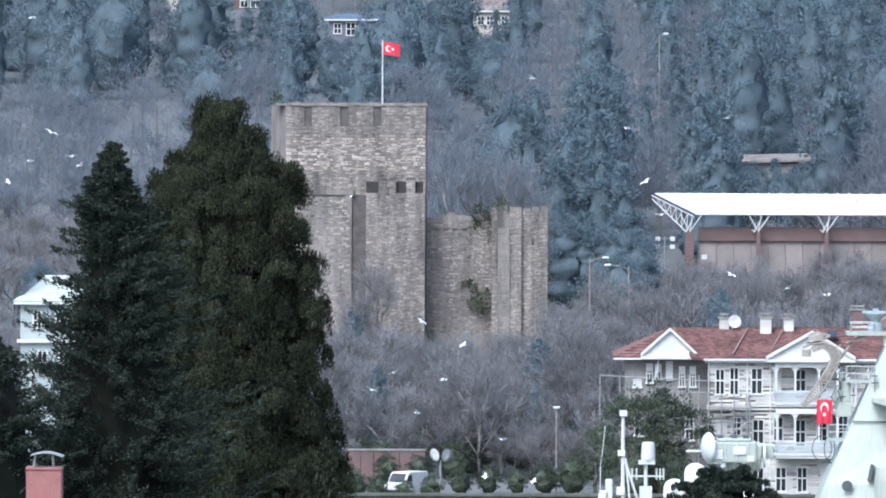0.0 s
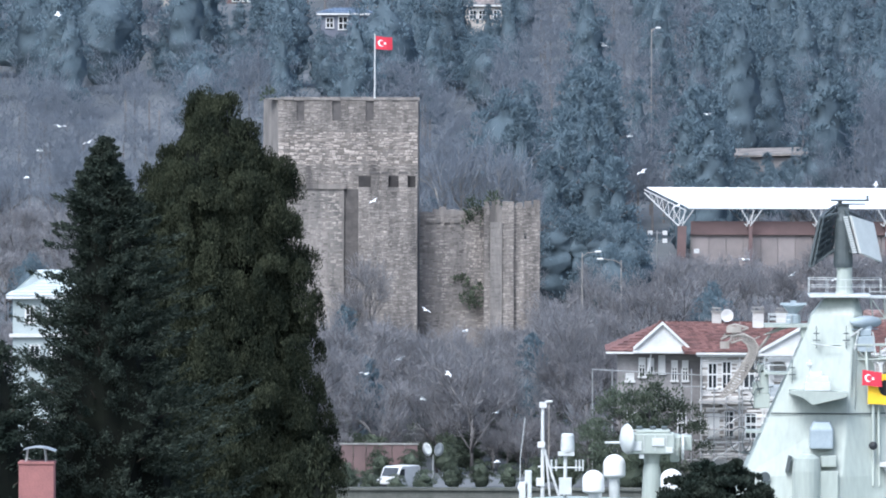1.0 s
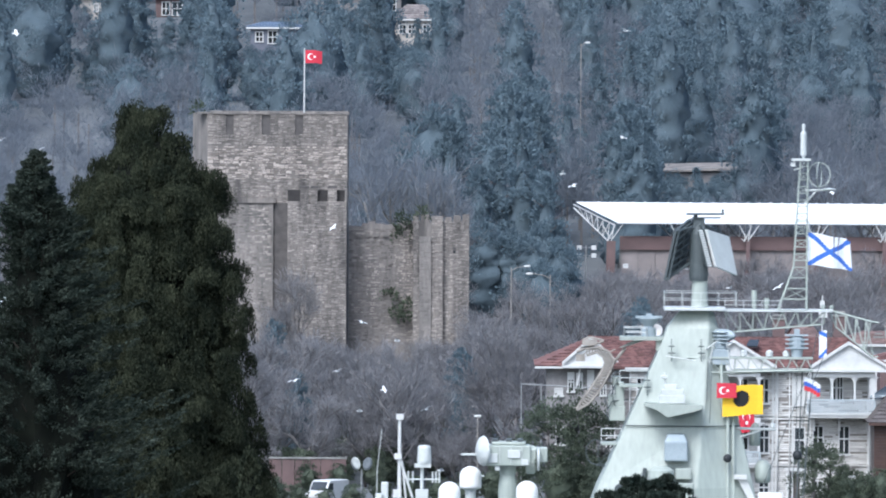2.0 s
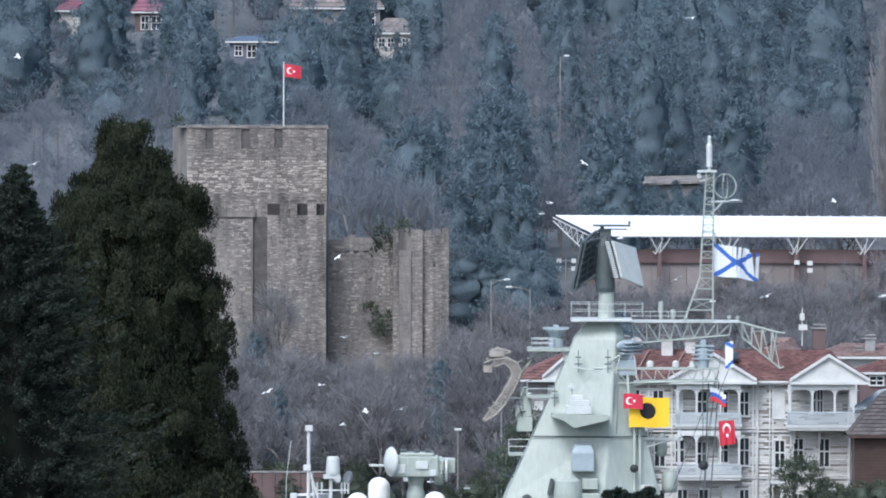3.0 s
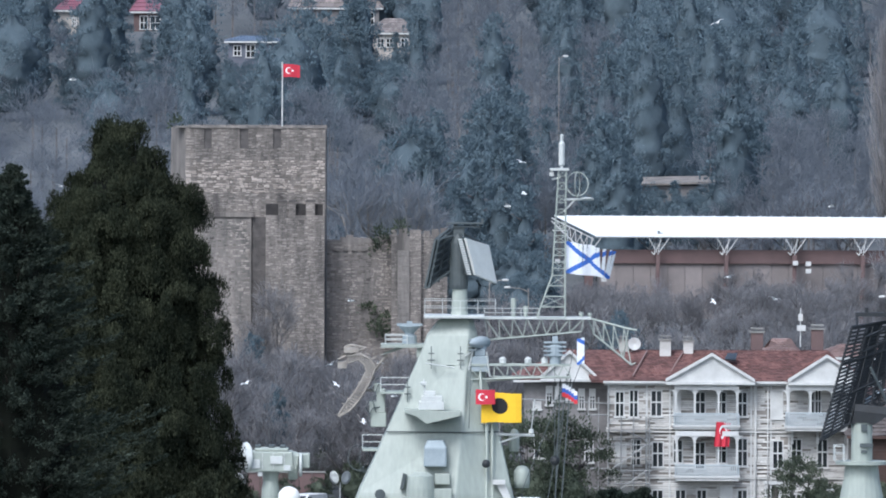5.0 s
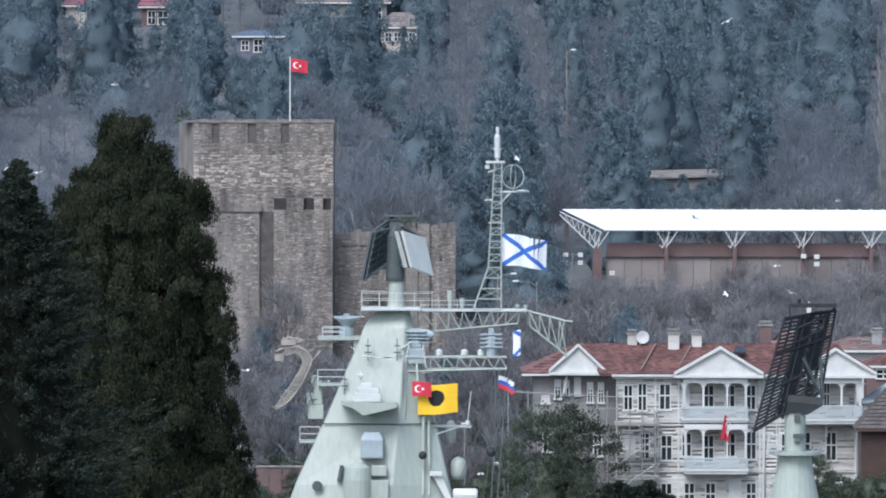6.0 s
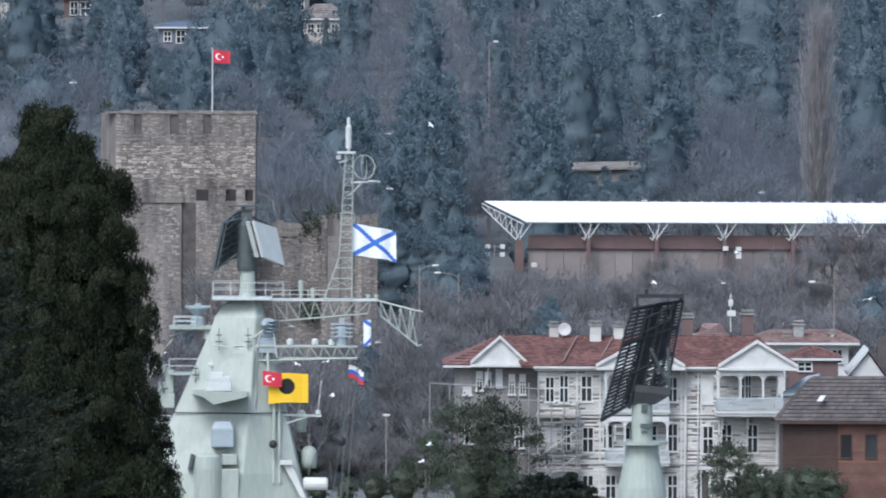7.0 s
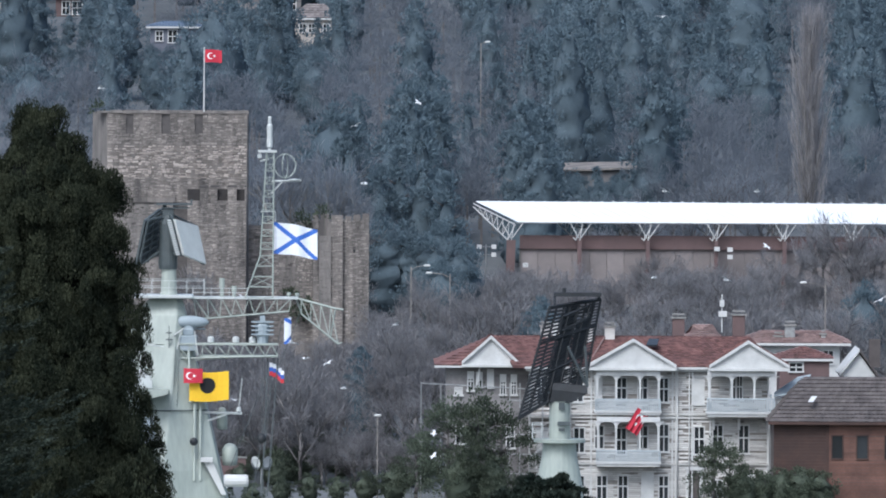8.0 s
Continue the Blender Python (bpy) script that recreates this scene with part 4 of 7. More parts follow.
def flag(parent, name, at, length, height, material, label, strips=7, amp=28, speed=7.0, sag=0.0, turn=0.0, phase=0.0, curl=0.0):
    """A flag as a hoist cord and upright strips of cloth, each moved on its own."""
    fl = new(name)
    fl.parent = parent
    fl.location = at
    fl["label"] = label
    w = length / strips
    for i in range(strips):
        me = bpy.data.meshes.new("cloth_strip")
        hh = height * (1 - 0.05 * i / strips)
        t = 0.008
        vs = [(0, -t, 0), (w * 1.03, -t, 0), (w * 1.03, -t, hh), (0, -t, hh), (0, t, 0), (w * 1.03, t, 0), (w * 1.03, t, hh), (0, t, hh)]
        fs = [(0, 1, 2, 3), (5, 4, 7, 6), (1, 5, 6, 2), (3, 2, 6, 7), (4, 0, 3, 7), (4, 5, 1, 0)]
        me.from_pydata(vs, [], fs)
        lay = me.uv_layers.new(name="UVMap")
        for lp in me.loops:
            vx, _, vz = vs[lp.vertex_index]
            lay.data[lp.index].uv = ((i * w + vx) / height, vz / hh)
        me.materials.append(material)
        ob = new("cloth_strip", me)
        ob.parent = fl
        wave_jobs.append((ob, i, w, amp, speed, sag, turn, phase, curl, hh))
    return fl


def wave_flags():
    groups = {}
    for job in wave_jobs:
        groups.setdefault(job[0].parent.name, []).append(job)
    for jobs in groups.values():
        rows = {j[0]: [] for j in jobs}
        for k in range(0, 81):
            t = k / 10
            x = y = z = 0.0
            for ob, i, w, amp, speed, sag, turn, phase, curl, hh in jobs:
                a = turn + amp * (0.35 + 0.65 * i / len(jobs)) * math.sin(speed * t - i * 0.95 + phase)
                d = -sag * (0.4 + i / len(jobs)) + 5 * math.sin(speed * 0.7 * t - i * 0.7 + phase)
                roll = curl * (i / len(jobs)) * (0.5 + 0.5 * math.cos(2 * math.pi * (t - 4) / 8))
                m = pose(x, y, z + hh * (1 - math.cos(radians(roll))) / 2, roll, 0, a)
                rows[ob].append((t, m))
                x += w * math.cos(radians(a)) * math.cos(radians(d))
                y += w * math.sin(radians(a))
                z += w * math.sin(radians(d))
        for ob, rr in rows.items():
            walk(ob, rr)


pole = thing("flagpole", (X(488.5), 1005, top - 0.4), "white metal flagpole with a red crescent flag", "flagpole")
ph = Z(118) - top + 0.4
part("mast", Geo().tube((0, 0, 0), (0, 0, ph), 0.075, 0.055, 8), M_WHITE, pole)
part("base", Geo().lathe([(0.3, -2.6), (0.3, 0.1), (0.12, 0.3)], (0, 0, 0), 10), M_RENDER, pole)
flag(pole, "flag", (0.08, 0, ph - 1.35), 1.5, 1.15, F_CRESCENT, "red flag with a white crescent and star", 6, 22, 6.0, 6, 0)


# ---- stadium stand ----
S = Sight(1060)
X, Z = S.x, S.z
stand = thing("grandstand", (0, 1060, 0), "grandstand with a white cantilever roof and red-brown columns", "grandstand")
xa, xb = X(1046), X(1780)
lean, deep, rise = X(974) - X(1046), 11.0, Z(392) - Z(426) - 0.14
zf = Z(423)
g = Geo()
g.add([(xa, 0, zf), (xb, 0, zf - 0.1), (xb + lean, deep, zf + rise - 0.1), (xa + lean, deep, zf + rise), (xa, 0, zf - 0.07), (xb, 0, zf - 0.17), (xb + lean, deep, zf + rise - 0.17), (xa + lean, deep, zf + rise - 0.07)],
      [(0, 1, 2, 3), (7, 6, 5, 4), (4, 5, 1, 0), (5, 6, 2, 1), (6, 7, 3, 2), (7, 4, 0, 3)])
roof = part("roof", g, M_ROOFWHITE, stand, "bright white membrane roof")
g = Geo()
for i in range(1, 36):
    f = i / 36
    x = xa + (xb - xa) * f
    g.add([(x - .03, -0.02, zf + .0), (x + .03, -0.02, zf + .0), (x + lean + .03, deep, zf + rise + .02), (x + lean - .03, deep, zf + rise + .02), (x, -0.02, zf + .05), (x + lean, deep, zf + rise + .06)], [(0, 4, 5, 3), (4, 1, 2, 5)])
part("seams", g, M_ROOFWHITE, roof)
part("gutter", Geo().box(xa - 0.1, -0.1, zf - 0.16, xb, -0.003, zf - 0.07), M_STEEL, roof)
for k in range(7):
    u = 1034 + 121 * k
    x = X(u)
    tr = Geo()
    # tapering truss under the roof
    a0, a1 = Vector((x + 0.4, 0.2, zf - 0.3)), Vector((x + 0.4 + lean, deep, zf + rise - 0.25))
    b0, b1 = Vector((x - 0.3, 0.4, Z(456))), Vector((x + 0.4 + lean, deep, zf + rise - 0.55))
    tr.tube(a0, a1, 0.06, n=6).tube(b0, b1, 0.06, n=6).tube(a0, b0, 0.055, n=6)
    for i in range(1, 7):
        p, q = a0.lerp(a1, i / 7), b0.lerp(b1, i / 7)
        tr.tube(p, q, 0.036, n=5)
        tr.tube(p, b0.lerp(b1, (i - 1) / 7), 0.03, n=5)
    part("roof_truss", tr, M_WHITE, stand, "white steel tube truss")
    br = Geo()
    br.tube((x + 0.15, 0, Z(452)), (x + 1.15, 0, zf - 0.12), 0.05).tube((x - 0.05, 0, Z(452)), (x - 0.85, 0, zf - 0.12), 0.05).tube((x + 0.05, 0, Z(456)), (x + 0.3, 0, zf - 0.12), 0.045)
    part("brace", br, M_WHITE, stand)
    cg = Geo()
    cg.prism([(x - 0.55, 11.5), (x + 0.25, 11.5), (x + 0.45, Z(456)), (x - 0.4, Z(456))] if k == 0 else [(x - 0.25, 11.5), (x + 0.1, 11.5), (x + 0.25, Z(456)), (x - 0.12, Z(456))], 0.0, 0.7)
    part("column", cg, M_BRICKRED, stand, "red-brown painted column", bevel=0.03)
part("beam", Geo().box(X(1050), 1.2, Z(472), xb, 2.0, Z(448)), M_BRICKRED, stand, "dark red-brown beam")
for k in range(24):
    x0 = X(1052) + k * 1.62
    part("back_panel", Geo().box(x0, 1.5, 11.5, x0 + 1.58, 1.9, Z(472) - 0.02), M_PINK, stand)
g = Geo()
for i in range(9):
    g.box(X(1050), 2 + i * 0.9, 12, xb, 2.9 + i * 0.9, Z(490) - i * 0.32 + 1.0)
part("terrace", g, M_QUAY, stand, "stepped concrete terrace")
for u, v in ((1060, 500), (1399, 470), (1422, 471), (1422, 484)):
    part("floodlight", Geo().box(X(u) - .25, -0.5, Z(v) - .2, X(u) + .25, -0.1, Z(v) + .2), M_WHITE, stand, "small white floodlight")
ann = thing("low_building", (0, 1148, 0), "low grey building with a flat sloping roof among trees", "building")
S = Sight(1148)
X, Z = S.x, S.z
part("wall", Geo().box(X(1105), 0, 14, X(1258), 8, Z(334)), M_GREYWALL, ann)
part("roof", Geo().add([(X(1097), -0.5, Z(332)), (X(1262), -0.5, Z(326)), (X(1262), 9, Z(318)), (X(1097), 9, Z(322)), (X(1097), -0.5, Z(335)), (X(1262), -0.5, Z(329)), (X(1262), 9, Z(321)), (X(1097), 9, Z(325))],
                       [(0, 1, 2, 3), (4, 5, 1, 0), (5, 6, 2, 1), (6, 7, 3, 2), (7, 4, 0, 3)]), M_RENDER, ann, "pale flat sheet roof")

fm = thing("floodlight_mast", (Sight(1058).x(990), 1058, 11.0), "slim mast carrying four small floodlights", "floodlight")
S = Sight(1058)
part("pole", Geo().tube((0, 0, 0), (0, 0, S.z(464) - 11), 0.06, n=6), M_STEEL, fm)
for u, v in ((-12, 468), (14, 468), (-12, 482), (14, 482)):
    part("floodlight", Geo().box(u * S.k - .22, -.2, S.z(v) - 11 - .2, u * S.k + .22, .1, S.z(v) - 11 + .2), M_WHITE, fm)
    part("arm", Geo().tube((0, 0, S.z(v) - 11), (u * S.k, 0, S.z(v) - 11), 0.03, n=4), M_STEEL, fm)

# ---- warship ----
S = Sight(640, (1000 - 784) * 640 / 20000)
X, Z = S.x, S.z
K = S.k
ship = thing("warship", (6.912, 640, 0), "pale grey warship under way with masts, radars and signal flags", "ship")
AFT = Vector((0.806, -0.593, 0))
ACR = Vector((0.593, 0.806, 0))


def along(a, b, z):
    """A point a metres aft of the mast and b metres across, on the ship's own axis."""
    p = AFT * a + ACR * b
    return (p.x, p.y, z)


# hull and decks
rings = []
for z, f in ((-2.0, 0.78), (0.0, 0.9), (3.0, 0.96), (6.5, 1.0)):
    ring = []
    for a, b in ((-62, 0.15), (-50, 3.4), (-34, 6.2), (-10, 7.8), (30, 8.0), (62, 7.2), (70, 6.4)):
        ring.append(along(a * (0.97 if z < 3 else 1), -b * f, z))
    for a, b in ((70, 6.4), (62, 7.2), (30, 8.0), (-10, 7.8), (-34, 6.2), (-50, 3.4), (-62, 0.15)):
        ring.append(along(a * (0.97 if z < 3 else 1), b * f, z))
    rings.append(ring)
part("hull", Geo().loft(rings), M_NAVY, ship, "long pale grey hull")


def deckhouse(a0, a1, b, z0, z1, taper=0.9):
    lo = [along(a0, -b, z0), along(a1, -b, z0), along(a1, b, z0), along(a0, b, z0)]
    hi = [along(a0 * .99 + .3, -b * taper, z1), along(a1 - .3, -b * taper, z1), along(a1 - .3, b * taper, z1), along(a0 * .99 + .3, b * taper, z1)]
    return Geo().loft([lo, hi])


part("deckhouse", deckhouse(-26, 46, 6.6, 6.4, 10.2), M_NAVY, ship, bevel=0.1)
part("bridge", deckhouse(-24, 8, 6.0, 10.2, 13.4), M_NAVY, ship, bevel=0.1)
part("aft_deckhouse", deckhouse(14, 40, 4.4, 10.2, 13.2), M_NAVY, ship, bevel=0.1)

# main tower mast: a tapering block with a darker aft face
mast = part("tower_mast", Geo().loft([
    [(X(788), -3.2, 12.9), (X(985), -4.6, 12.9), (X(1112), -2.6, 12.9), (X(1112), 3.4, 12.9), (X(788), 3.4, 12.9)],
    [(X(819), -2.9, Z(882)), (X(992), -4.2, Z(882)), (X(1093), -2.4, Z(882)), (X(1093), 3.2, Z(882)), (X(819), 3.2, Z(882))],
    [(X(868), -2.3, Z(775)), (X(1003), -3.1, Z(775)), (X(1069), -1.9, Z(775)), (X(1069), 2.6, Z(775)), (X(868), 2.6, Z(775))],
    [(X(931), -1.5, Z(630)), (X(1012), -1.8, Z(630)), (X(1034), -1.1, Z(630)), (X(1034), 1.6, Z(630)), (X(931), 1.6, Z(630))],
    [(X(940), -1.3, Z(604)), (X(1014), -1.6, Z(604)), (X(1030), -1.0, Z(604)), (X(1030), 1.4, Z(604)), (X(940), 1.4, Z(604))],
    [(X(957), -1.0, Z(582)), (X(1014), -1.2, Z(582)), (X(1024), -0.8, Z(582)), (X(1024), 1.0, Z(582)), (X(957), 1.0, Z(582))],
    [(X(968), -0.8, Z(572)), (X(1012), -1.0, Z(572)), (X(1020), -0.6, Z(572)), (X(1020), 0.8, Z(572)), (X(968), 0.8, Z(572))]]),
    M_NAVY, ship, "pale grey pyramid mast tower", bevel=0.08)
part("seam", Geo().tube((X(868), -2.42, Z(774)), (X(1003), -3.2, Z(774)), 0.035).tube((X(1003), -3.2, Z(774)), (X(1069), -2.0, Z(774)), 0.035), M_NAVYD, mast)
g = Geo()
for u0, v0, u1, v1, yy in ((1047, 700, 1047, 900, -2.9), (1056, 720, 1058, 900, -2.7), (1034, 640, 1040, 760, -2.2)):
    g.tube((X(u0), yy + 0.6, Z(v0)), (X(u1), yy - 0.4, Z(v1)), 0.09, n=6)
part("pipe_run", g, M_NAVY, mast, "upright grey cable trunk")
# hatch outline and lower housing
part("hatch", Geo().prism([(X(893), Z(874)), (X(899), Z(874)), (X(905), Z(848)), (X(899), Z(846))], -3.9, -3.2), M_NAVYD, mast)


def rail(g, pts, h=0.85, r=0.022, post=1.0):
    for p, q in zip(pts, pts[1:]):
        p, q = Vector(p), Vector(q)
        n = max(1, int((q - p).length / post))
        for k in (0.5, 1.0):
            g.tube(p + Vector((0, 0, h * k)), q + Vector((0, 0, h * k)), r, n=4)
        for i in range(n + 1):
            a = p.lerp(q, i / n)
            g.tube(a, a + Vector((0, 0, h)), r, n=4)
    return g


# top platform with rails and the back-to-back radar
plat = part("top_platform", Geo().box(X(935), -1.9, Z(573), X(1042), 1.9, Z(568)), M_NAVYL, ship, bevel=0.03)
part("railing", rail(Geo(), [(X(936), -1.85, Z(567)), (X(1062), -1.85, Z(567)), (X(1062), 1.85, Z(567)), (X(936), 1.85, Z(567)), (X(936), -1.85, Z(567))], 0.82), M_NAVYL, plat)
g = Geo().lathe([(0.52, Z(568)), (0.46, Z(562)), (0.42, Z(524)), (0.46, Z(522))], (X(998), 0, 0), 20)
part("neck", g, M_NAVY, plat, smooth=False)
radar = part("radar_turntable", Geo().lathe([(0.5, Z(522)), (0.55, Z(515)), (0.5, Z(470)), (0.46, Z(440)), (0.25, Z(418))], (X(996), 0, 0), 18), M_NAVYD, ship, "dark grey rotating radar head")


def slab(c0, c1, c2, c3, t):
    """A plate on four corners with thickness t."""
    c = [Vector(p) for p in (c0, c1, c2, c3)]
    nrm = (c[1] - c[0]).cross(c[3] - c[0]).normalized() * t
    return Geo().add([tuple(p) for p in c] + [tuple(p + nrm) for p in c], [(3, 2, 1, 0), (4, 5, 6, 7), (0, 1, 5, 4), (1, 2, 6, 5), (2, 3, 7, 6), (3, 0, 4, 7)])


pr = [(X(1005), -1.25, Z(431)), (X(1022), -1.0, Z(496)), (X(1061), 1.1, Z(514)), (X(1046), 0.9, Z(445))]
panel = part("array_panel", slab(*pr, 0.16), M_PANEL, radar, "flat light grey antenna face", bevel=0.02)
g = Geo()
a, b = Vector(pr[0]), Vector(pr[1])
for i in range(16):
    p = a.lerp(b, (i + 0.5) / 16)
    g.box(p.x - 0.34, p.y - 0.3, p.z - 0.045, p.x - 0.1, p.y - 0.1, p.z + 0.045)
part("feed_backing", slab(a - Vector((.42, .02, 0)), b - Vector((.42, .02, 0)), b - Vector((.03, .02, 0)), a - Vector((.03, .02, 0)), 0.08), M_NAVYD, radar)
part("feed_row", g, M_NAVYL, radar, "toothed feed strip")
pl = [(X(956), -0.9, Z(434)), (X(983), 0.9, Z(414)), (X(974), 1.3, Z(500)), (X(938), -0.5, Z(521))]
lp = part("array_panel", slab(*pl, 0.14), M_NAVYD, radar, "dark ribbed back of the second antenna")
g = Geo()
c = [Vector(p) for p in pl]
off = Vector((0.12, -0.16, 0))
for i in range(7):
    f = (i + 0.3) / 7
    g.tube(c[0].lerp(c[3], f) + off, c[1].lerp(c[2], f) + off, 0.07, n=5)
for f in (0.05, 0.5, 0.95):
    g.tube(c[0].lerp(c[1], f) + off, c[3].lerp(c[2], f) + off, 0.07, n=5)
part("rib_frame", g, M_NAVYD, lp)
g = Geo()
for p, q in (((X(996), 0, Z(420)), pr[0]), ((X(996), 0, Z(420)), pr[3]), ((X(996), 0, Z(490)), pr[1]), ((X(996), 0, Z(470)), pr[2]), ((X(996), 0, Z(420)), pl[1]), ((X(996), 0, Z(425)), pl[0]), ((X(996), 0, Z(480)), pl[3]), ((X(996), 0, Z(480)), pl[2])):
    g.tube(p, q, 0.07, n=5)
g.box(X(986), -0.3, Z(430), X(1006), 0.3, Z(412))
part("frame", g, M_NAVYD, radar)
g = Geo().box(X(974), -0.5, Z(406), X(1040), 0.5, Z(403)).box(X(984), -0.4, Z(412), X(1034), 0.4, Z(410)).tube((X(990), 0, Z(418)), (X(990), 0, Z(403)), 0.12).box(X(1036), -0.1, Z(404), X(1040), 0.1, Z(396))
part("identification_bar", g, M_NAVYD, radar)


def truss(top, bot, n, r=0.05, y0=-0.5, y1=0.5):
    """A lattice girder between two chords, given in x and z."""
    g = Geo()
    for yy in (y0, y1):
        a0, a1 = Vector((top[0][0], yy, top[0][1])), Vector((top[1][0], yy, top[1][1]))
        b0, b1 = Vector((bot[0][0], yy, bot[0][1])), Vector((bot[1][0], yy, bot[1][1]))
        g.tube(a0, a1, r * 1.5, n=5).tube(b0, b1, r * 1.4, n=5)
        for i in range(n):
            p, q = b0.lerp(b1, i / n), b0.lerp(b1, (i + 1) / n)
            m = a0.lerp(a1, (i + 0.5) / n)
            g.tube(p, m, r, n=4).tube(m, q, r, n=4)
    return g


yard = part("upper_yard", truss(((X(1030), Z(573)), (X(1232), Z(573))), ((X(1049), Z(612)), (X(1215), Z(597))), 8, 0.032, -0.7, 0.7), M_NAVY, ship, "lattice yard girder")
part("walkway", Geo().box(X(1030), -0.8, Z(575), X(1232), 0.8, Z(571)), M_NAVYL, yard)
part("railing", rail(Geo(), [(X(1042), -0.8, Z(571)), (X(1140), -0.8, Z(571))], 0.5), M_NAVYL, yard)
part("yard_tip", truss(((X(1228), Z(573)), (X(1300), Z(592))), ((X(1238), Z(602)), (X(1304), Z(655))), 4, 0.034, -0.5, 0.5).path([(X(1228), 0, Z(575)), (X(1238), 0, Z(602)), (X(1304), 0, Z(656)), (X(1312), 0, Z(653))], 0.05).path([(X(1298), 0, Z(592)), (X(1314), 0, Z(594))], 0.06).path([(X(1299), 0, Z(593)), (X(1290), 0, Z(645))], 0.05), M_NAVY, yard)
for u, v0, v1, w in ((1094, 572, 538, 5), (1116, 572, 552, 5), (1215, 572, 563, 4), (1230, 572, 564, 4)):
    part("antenna_pot", Geo().lathe([(w * K * 0.7, Z(v0)), (w * K * 0.7, Z((v0 + v1) / 2)), (w * K, Z((v0 + v1) / 2)), (w * K * 0.9, Z(v1))], (X(u), 0, 0), 10), M_NAVY, yard)
# lattice topmast leaning on the yard
tm = Geo()
low = [(X(1136), -0.8, Z(572)), (X(1186), -0.8, Z(572)), (X(1186), 0.8, Z(572)), (X(1136), 0.8, Z(572))]
mid = [(X(1163), -0.4, Z(497)), (X(1186), -0.4, Z(497)), (X(1186), 0.4, Z(497)), (X(1163), 0.4, Z(497))]
hi = [(X(1174), -0.22, Z(308)), (X(1187), -0.22, Z(308)), (X(1187), 0.22, Z(308)), (X(1174), 0.22, Z(308))]
for A, B, n in ((low, mid, 4), (mid, hi, 16)):
    A, B = [Vector(p) for p in A], [Vector(p) for p in B]
    for i in range(4):
        tm.tube(A[i], B[i], 0.044, n=5)
        j = (i + 1) % 4
        for k in range(n):
            p, q = A[i].lerp(B[i], k / n), A[j].lerp(B[j], k / n)
            tm.tube(p, q, 0.024, n=4)
            if A is low or k % 2:
                tm.tube(p, A[j].lerp(B[j], (k + 1) / n), 0.021, n=4)
topm = part("lattice_topmast", tm, M_NAVY, ship, "slender pale grey lattice topmast")
part("aerial_tube", Geo().lathe([(0.08, Z(310)), (0.08, Z(302)), (0.17, Z(300)), (0.17, Z(262)), (0.1, Z(258)), (0.1, Z(247)), (0.04, Z(245))], (X(1179), 0, 0), 12), M_NAVYL, topm)
g = Geo().box(X(1158), -0.3, Z(310), X(1192), 0.3, Z(306)).tube((X(1162), 0, Z(308)), (X(1162), 0, Z(316)), 0.06).box(X(1157), -.15, Z(320), X(1165), .15, Z(313)).tube((X(1162), 0, Z(326)), (X(1178), 0, Z(322)), 0.05)
g.path([(X(1183), 0, Z(362)), (X(1236), 0, Z(361))], 0.07).path([(X(1183), 0, Z(384)), (X(1203), 0, Z(362))], 0.05).lathe([(0.02, 0), (0.35, 0.02), (0.35, 0.08), (0.02, 0.12)], (X(1224), 0, Z(361)), 12)
part("crosstree", g, M_NAVYL, topm)
g = Geo()
ring = [(X(1207) + 0.62 * math.cos(a * math.pi / 10), 0.25 * math.sin(a * math.pi / 10), Z(334) + 0.68 * math.sin(a * math.pi / 10)) for a in range(21)]
ring2 = [(X(1207) + 0.15 * math.cos(a * math.pi / 10), 0.6 * math.cos(a * math.pi / 10), Z(334) + 0.68 * math.sin(a * math.pi / 10)) for a in range(21)]
g.path(ring, 0.034, 4).path(ring2, 0.03, 4).tube((X(1207), 0, Z(354)), (X(1207), 0, Z(362)), 0.04)
part("loop_aerial", g, M_NAVY, topm)
flag(ship, "naval_ensign", (X(1187), -0.1, Z(493)), 2.65, 1.82, F_SALTIRE, "white ensign with a blue diagonal cross", 14, 30, 5.2, 10, 6, curl=30)
part("ensign_bracket", Geo().path([(X(1163), 0, Z(417)), (X(1190), 0, Z(417)), (X(1190), 0, Z(440))], 0.035), M_NAVYL, topm)

# lower yard with its radars
low_yard = part("lower_yard", truss(((X(975), Z(655)), (X(1196), Z(655))), ((X(990), Z(682)), (X(1196), Z(676))), 9, 0.035, -1.9, -0.9).box(X(1000), -1.95, Z(657), X(1196), -0.85, Z(654)).box(X(1060), -1.9, Z(679), X(1196), -0.9, Z(675)), M_NAVY, ship, "lower lattice yard with gangway")
part("strut", Geo().tube((X(975), -1.4, Z(690)), (X(1110), -1.4, Z(679)), 0.07).tube((X(975), -1.4, Z(690)), (X(1012), -1.4, Z(660)), 0.05).path([(X(948), -1.4, Z(652)), (X(980), -1.4, Z(656))], 0.04), M_NAVYL, low_yard)
for u, v, s in ((1168, 628, 0.85),):
    g = Geo()
    x, z = X(u), Z(v)
    g.lathe([(0.35 * s, -0.95), (0.42 * s, -0.4), (0.5 * s, -0.3), (0.5 * s, 0.25), (0.3 * s, 0.4)], (x, -1.4, z), 12)
    for k in range(4):
        g.box(x - 0.75 * s, -1.8, z - 0.35 + k * 0.24, x + 0.75 * s, -1.1, z - 0.27 + k * 0.24)
    g.box(x - 0.15, -1.7, z + 0.3, x + 0.15, -1.2, z + 0.9 * s)
    part("gun_radar", g, M_BLUEGREY, low_yard, "blue-grey finned radar unit")
